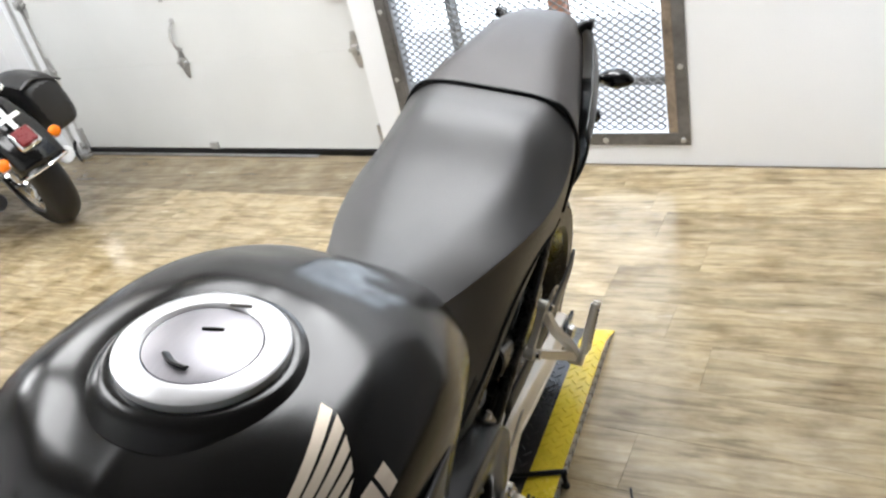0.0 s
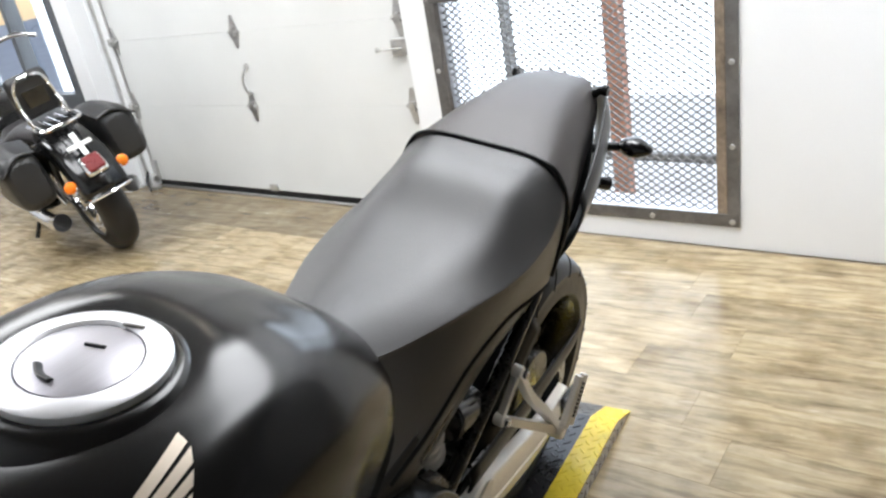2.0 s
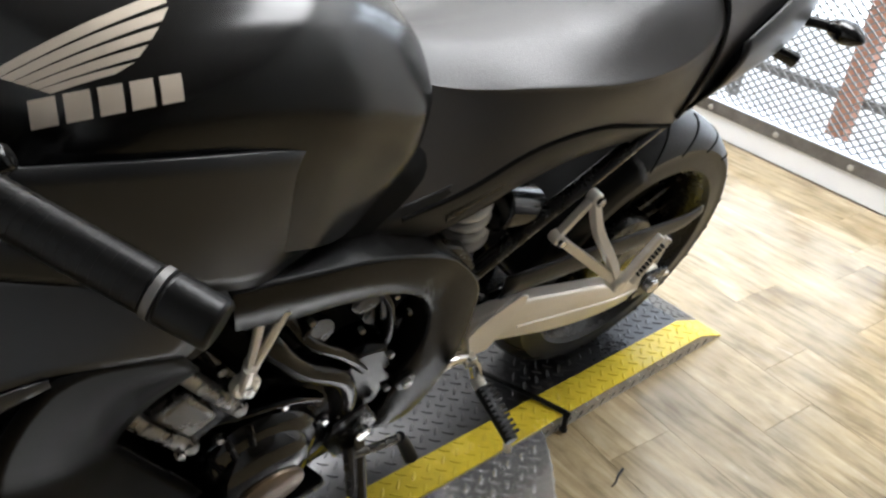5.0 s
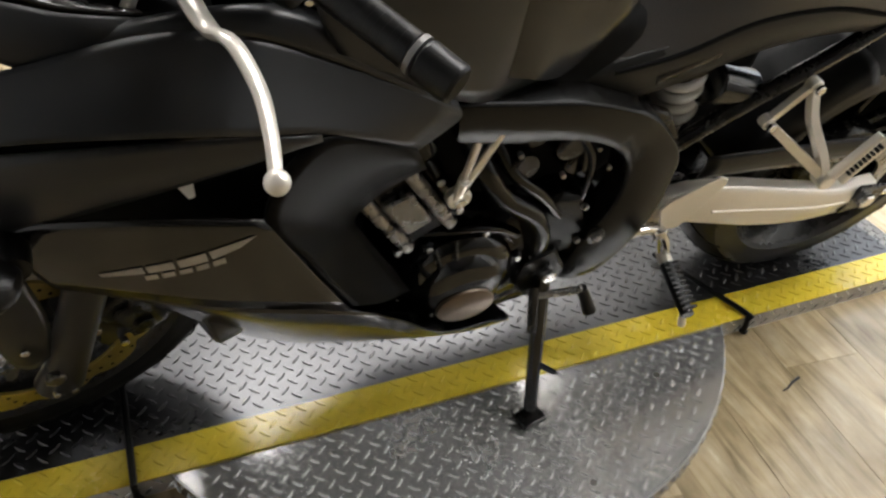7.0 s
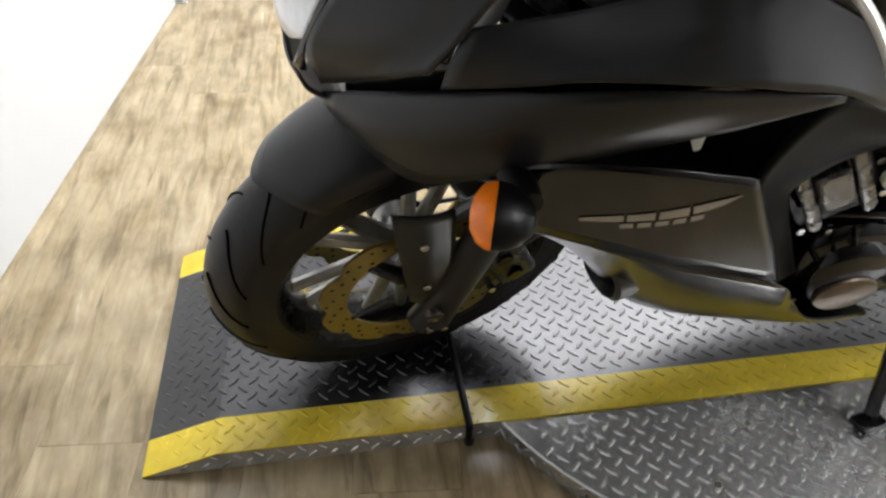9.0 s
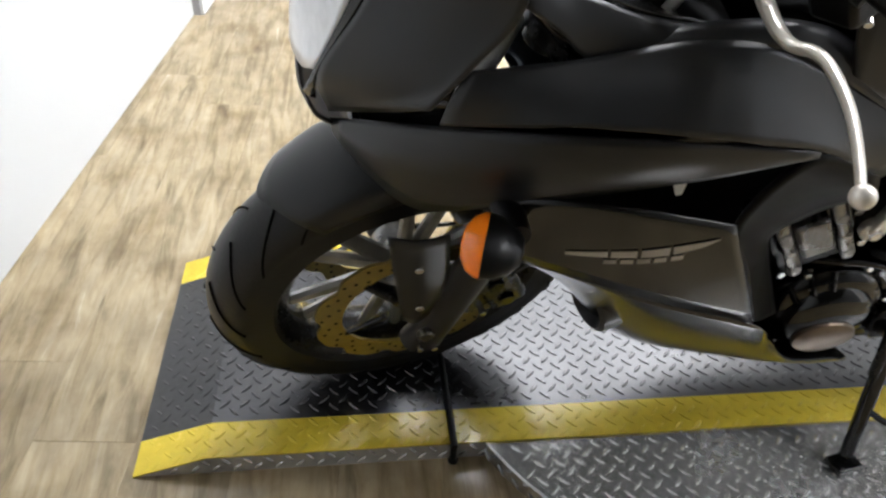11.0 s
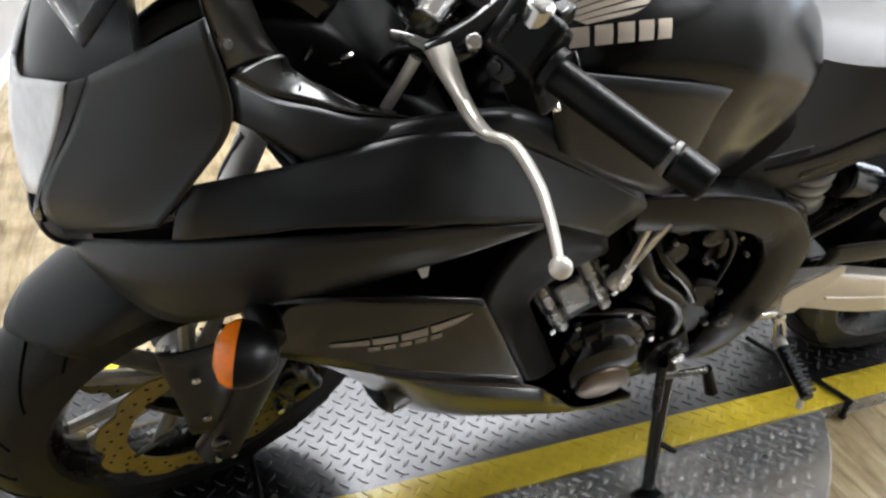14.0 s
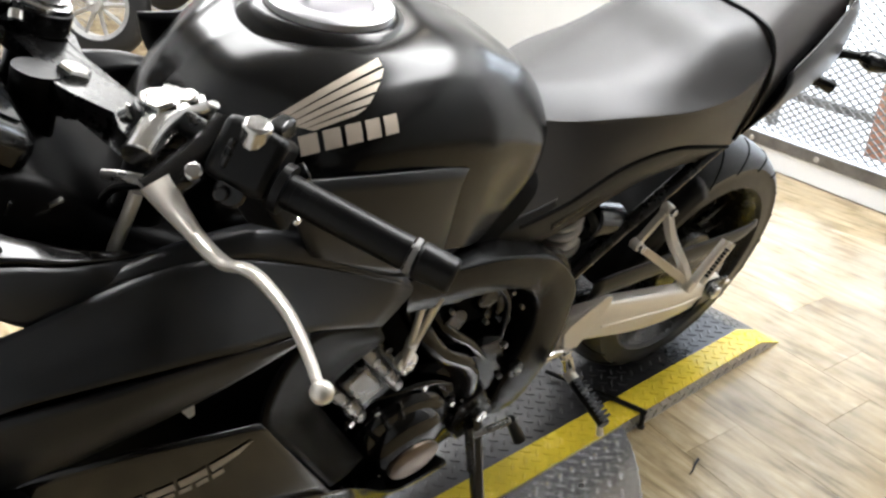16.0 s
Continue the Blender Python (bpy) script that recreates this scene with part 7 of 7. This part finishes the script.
    rect(bm, -0.010, -0.007, -0.013, 0.013, -0.06, 0.065, Matrix.Translation((-0.285, 0, 0.628)) @ pose(0, 0, 0, 0, 38, 0))
    part("plate_bracket", bm, GALV, ob, "bare metal plate bracket", bevel=0.002)
    bm = bmesh.new()
    for k in range(5):
        y = -0.08 + 0.04 * k
        tube(bm, [(-0.20, y, 0.735), (0.0, y, 0.745)], 0.006, 8)
    tube(bm, [(0.0, -0.10, 0.745), (-0.18, -0.10, 0.735), (-0.23, -0.06, 0.733), (-0.23, 0.06, 0.733), (-0.18, 0.10, 0.735), (0.0, 0.10, 0.745)], 0.008, 8, 30)
    part("luggage_rack", bm, CHROME, ob, "chrome tubular luggage rack")
    bm = block(-0.03, 0.03, -0.10, 0.10, -0.11, 0.11, Matrix.Translation((-0.0, 0, 0.87)) @ pose(0, 0, 0, 0, -12, 0))
    part("backrest_pad", bm, DARK_LEATHER, ob, "padded black backrest", bevel=0.03)
    bm = tube(bmesh.new(), [(-0.035, -0.085, 0.76), (-0.035, -0.085, 0.88), (-0.055, -0.05, 0.955), (-0.055, 0.05, 0.955), (-0.035, 0.085, 0.88), (-0.035, 0.085, 0.76)], 0.008, 8, 30)
    rect(bm, -0.045, -0.037, -0.05, 0.05, 0.82, 0.90)
    part("backrest_frame", bm, CHROME, ob, "chrome backrest frame")
    part("seat", body(bmesh.new(), [(-0.02, [(0, 0.73), (0.08, 0.725), (0.11, 0.69), (0.10, 0.66), (0, 0.65)]), (0.25, [(0, 0.73), (0.11, 0.725), (0.15, 0.69), (0.13, 0.65), (0, 0.64)]), (0.45, [(0, 0.66), (0.14, 0.66), (0.18, 0.63), (0.15, 0.60), (0, 0.59)]), (0.68, [(0, 0.70), (0.07, 0.69), (0.10, 0.66), (0.09, 0.62), (0, 0.61)])], 20, 18), VINYL, ob, "black touring seat")
    part("fuel_tank", body(bmesh.new(), [(0.62, [(0, 0.74), (0.08, 0.73), (0.11, 0.68), (0.10, 0.62), (0, 0.61)]), (0.85, [(0, 0.82), (0.11, 0.81), (0.16, 0.74), (0.14, 0.66), (0, 0.64)]), (1.08, [(0, 0.83), (0.10, 0.82), (0.14, 0.76), (0.12, 0.70), (0, 0.68)]), (1.18, [(0, 0.80), (0.05, 0.79), (0.07, 0.76), (0.06, 0.72), (0, 0.71)])], 20, 18), GLOSS_BLACK, ob, "gloss black teardrop tank")
    part("engine", block(0.52, 1.02, -0.17, 0.17, 0.19, 0.58), BLACK_METAL, ob, "black and chrome engine", bevel=0.05)
    part("engine_cover", tube(bmesh.new(), [(0.72, 0.16, 0.34), (0.72, 0.215, 0.34)], 0.10, 28), CHROME, ob, "round chrome engine cover", bevel=0.01)
    part("frame", tube(bmesh.new(), [(0.05, 0, 0.60), (0.5, 0, 0.5), (0.95, 0, 0.62), (1.2, 0, 0.85)], 0.03, 12, 16), GLOSS_BLACK, ob)
    bm = tube(bmesh.new(), [(1.0, 0.40, 1.0), (1.08, 0.30, 1.04), (1.18, 0.12, 1.02), (1.18, -0.12, 1.02), (1.08, -0.30, 1.04), (1.0, -0.40, 1.0)], 0.014, 12, 30)
    part("handlebar", bm, CHROME, ob, "wide chrome handlebar")
    part("headlamp", lathe(bmesh.new(), [(0, -0.07), (0.06, -0.06), (0.09, -0.01), (0.092, 0.03), (0.08, 0.04), (0, 0.045)], Matrix.Translation((1.36, 0, 0.86)) @ pose(0, 0, 0, 0, 90, 0), 24), CHROME, ob, "round chrome headlamp")
    part("side_stand", tube(bmesh.new(), [(0.6, 0.14, 0.25), (0.62, 0.26, 0.075)], 0.012, 10), BLACK_METAL, ob)
    return ob


cruiser()


def roadster(m, paint, label):
    """A plain upright motorcycle further off; its lower half shows."""
    ob = empty("roadster_motorcycle", m, label, "motorcycle")
    simple_wheel(ob, "front_wheel", 1.42, 0.31, 0.31, 0.11, GALV)
    simple_wheel(ob, "rear_wheel", 0.0, 0.31, 0.31, 0.14, GALV)
    fender(ob, 1.42, 0.31, 0.345, 0.065, 30, 150, paint, "painted front mudguard")
    fender(ob, 0.0, 0.31, 0.35, 0.08, 40, 140, RUBBER, "black rear mudguard")
    for s in (1, -1):
        part("fork_leg", tube(bmesh.new(), [(1.42, 0.085 * s, 0.31), (1.12, 0.085 * s, 0.95)], 0.022, 12), GALV, ob)
        part("swingarm", tube(bmesh.new(), [(0.0, 0.10 * s, 0.31), (0.52, 0.10 * s, 0.36)], 0.024, 10), BLACK_METAL, ob)
    part("engine", block(0.50, 0.98, -0.17, 0.17, 0.20, 0.58), ENGINE, ob, "black engine", bevel=0.05)
    part("fuel_tank", body(bmesh.new(), [(0.48, [(0, 0.80), (0.07, 0.79), (0.10, 0.74), (0.09, 0.66), (0, 0.65)]), (0.75, [(0, 0.95), (0.11, 0.94), (0.16, 0.86), (0.14, 0.72), (0, 0.70)]), (1.02, [(0, 0.93), (0.08, 0.92), (0.11, 0.86), (0.10, 0.78), (0, 0.76)])], 16, 16), paint, ob, "painted fuel tank")
    part("seat", body(bmesh.new(), [(-0.25, [(0, 0.86), (0.08, 0.855), (0.10, 0.83), (0.09, 0.80), (0, 0.79)]), (0.15, [(0, 0.80), (0.11, 0.795), (0.14, 0.77), (0.12, 0.73), (0, 0.72)]), (0.50, [(0, 0.81), (0.07, 0.80), (0.10, 0.77), (0.09, 0.73), (0, 0.72)])], 16, 16), VINYL, ob, "black seat")
    part("handlebar", tube(bmesh.new(), [(0.95, 0.38, 1.05), (1.05, 0.2, 1.08), (1.10, 0, 1.06), (1.05, -0.2, 1.08), (0.95, -0.38, 1.05)], 0.013, 10, 24), BLACK_METAL, ob)
    part("silencer", tube(bmesh.new(), [(0.55, -0.14, 0.25), (0.2, -0.17, 0.30), (-0.15, -0.18, 0.36)], (0.03, 0.05), 14, 10), GALV, ob)
    part("side_stand", tube(bmesh.new(), [(0.55, 0.13, 0.28), (0.56, 0.28, 0.055)], 0.011, 10), BLACK_METAL, ob)
    return ob


roadster(Matrix.Translation((0.62, -4.62, 0)) @ pose(0, 0, 0, 0, 0, 142) @ pose(0, 0, 0, -9, 0, 0), GLOSS_BLACK, "black roadster motorcycle standing across the showroom")
roadster(Matrix.Translation((-0.60, -6.25, 0)) @ pose(0, 0, 0, 0, 0, 120) @ pose(0, 0, 0, -9, 0, 0), RED_PAINT, "red roadster motorcycle at the back of the showroom")

# a bit of dark debris on the boards
bm = tube(bmesh.new(), [(-0.575, 0.425, 0.002), (-0.552, 0.432, 0.004), (-0.535, 0.440, 0.003), (-0.522, 0.442, 0.002)], (0.003, 0.0015), 6, 10)
tagged(part("debris", bm, RUBBER, None, "thin dark scrap lying on the floor boards"), "thin dark scrap lying on the floor boards", "debris")
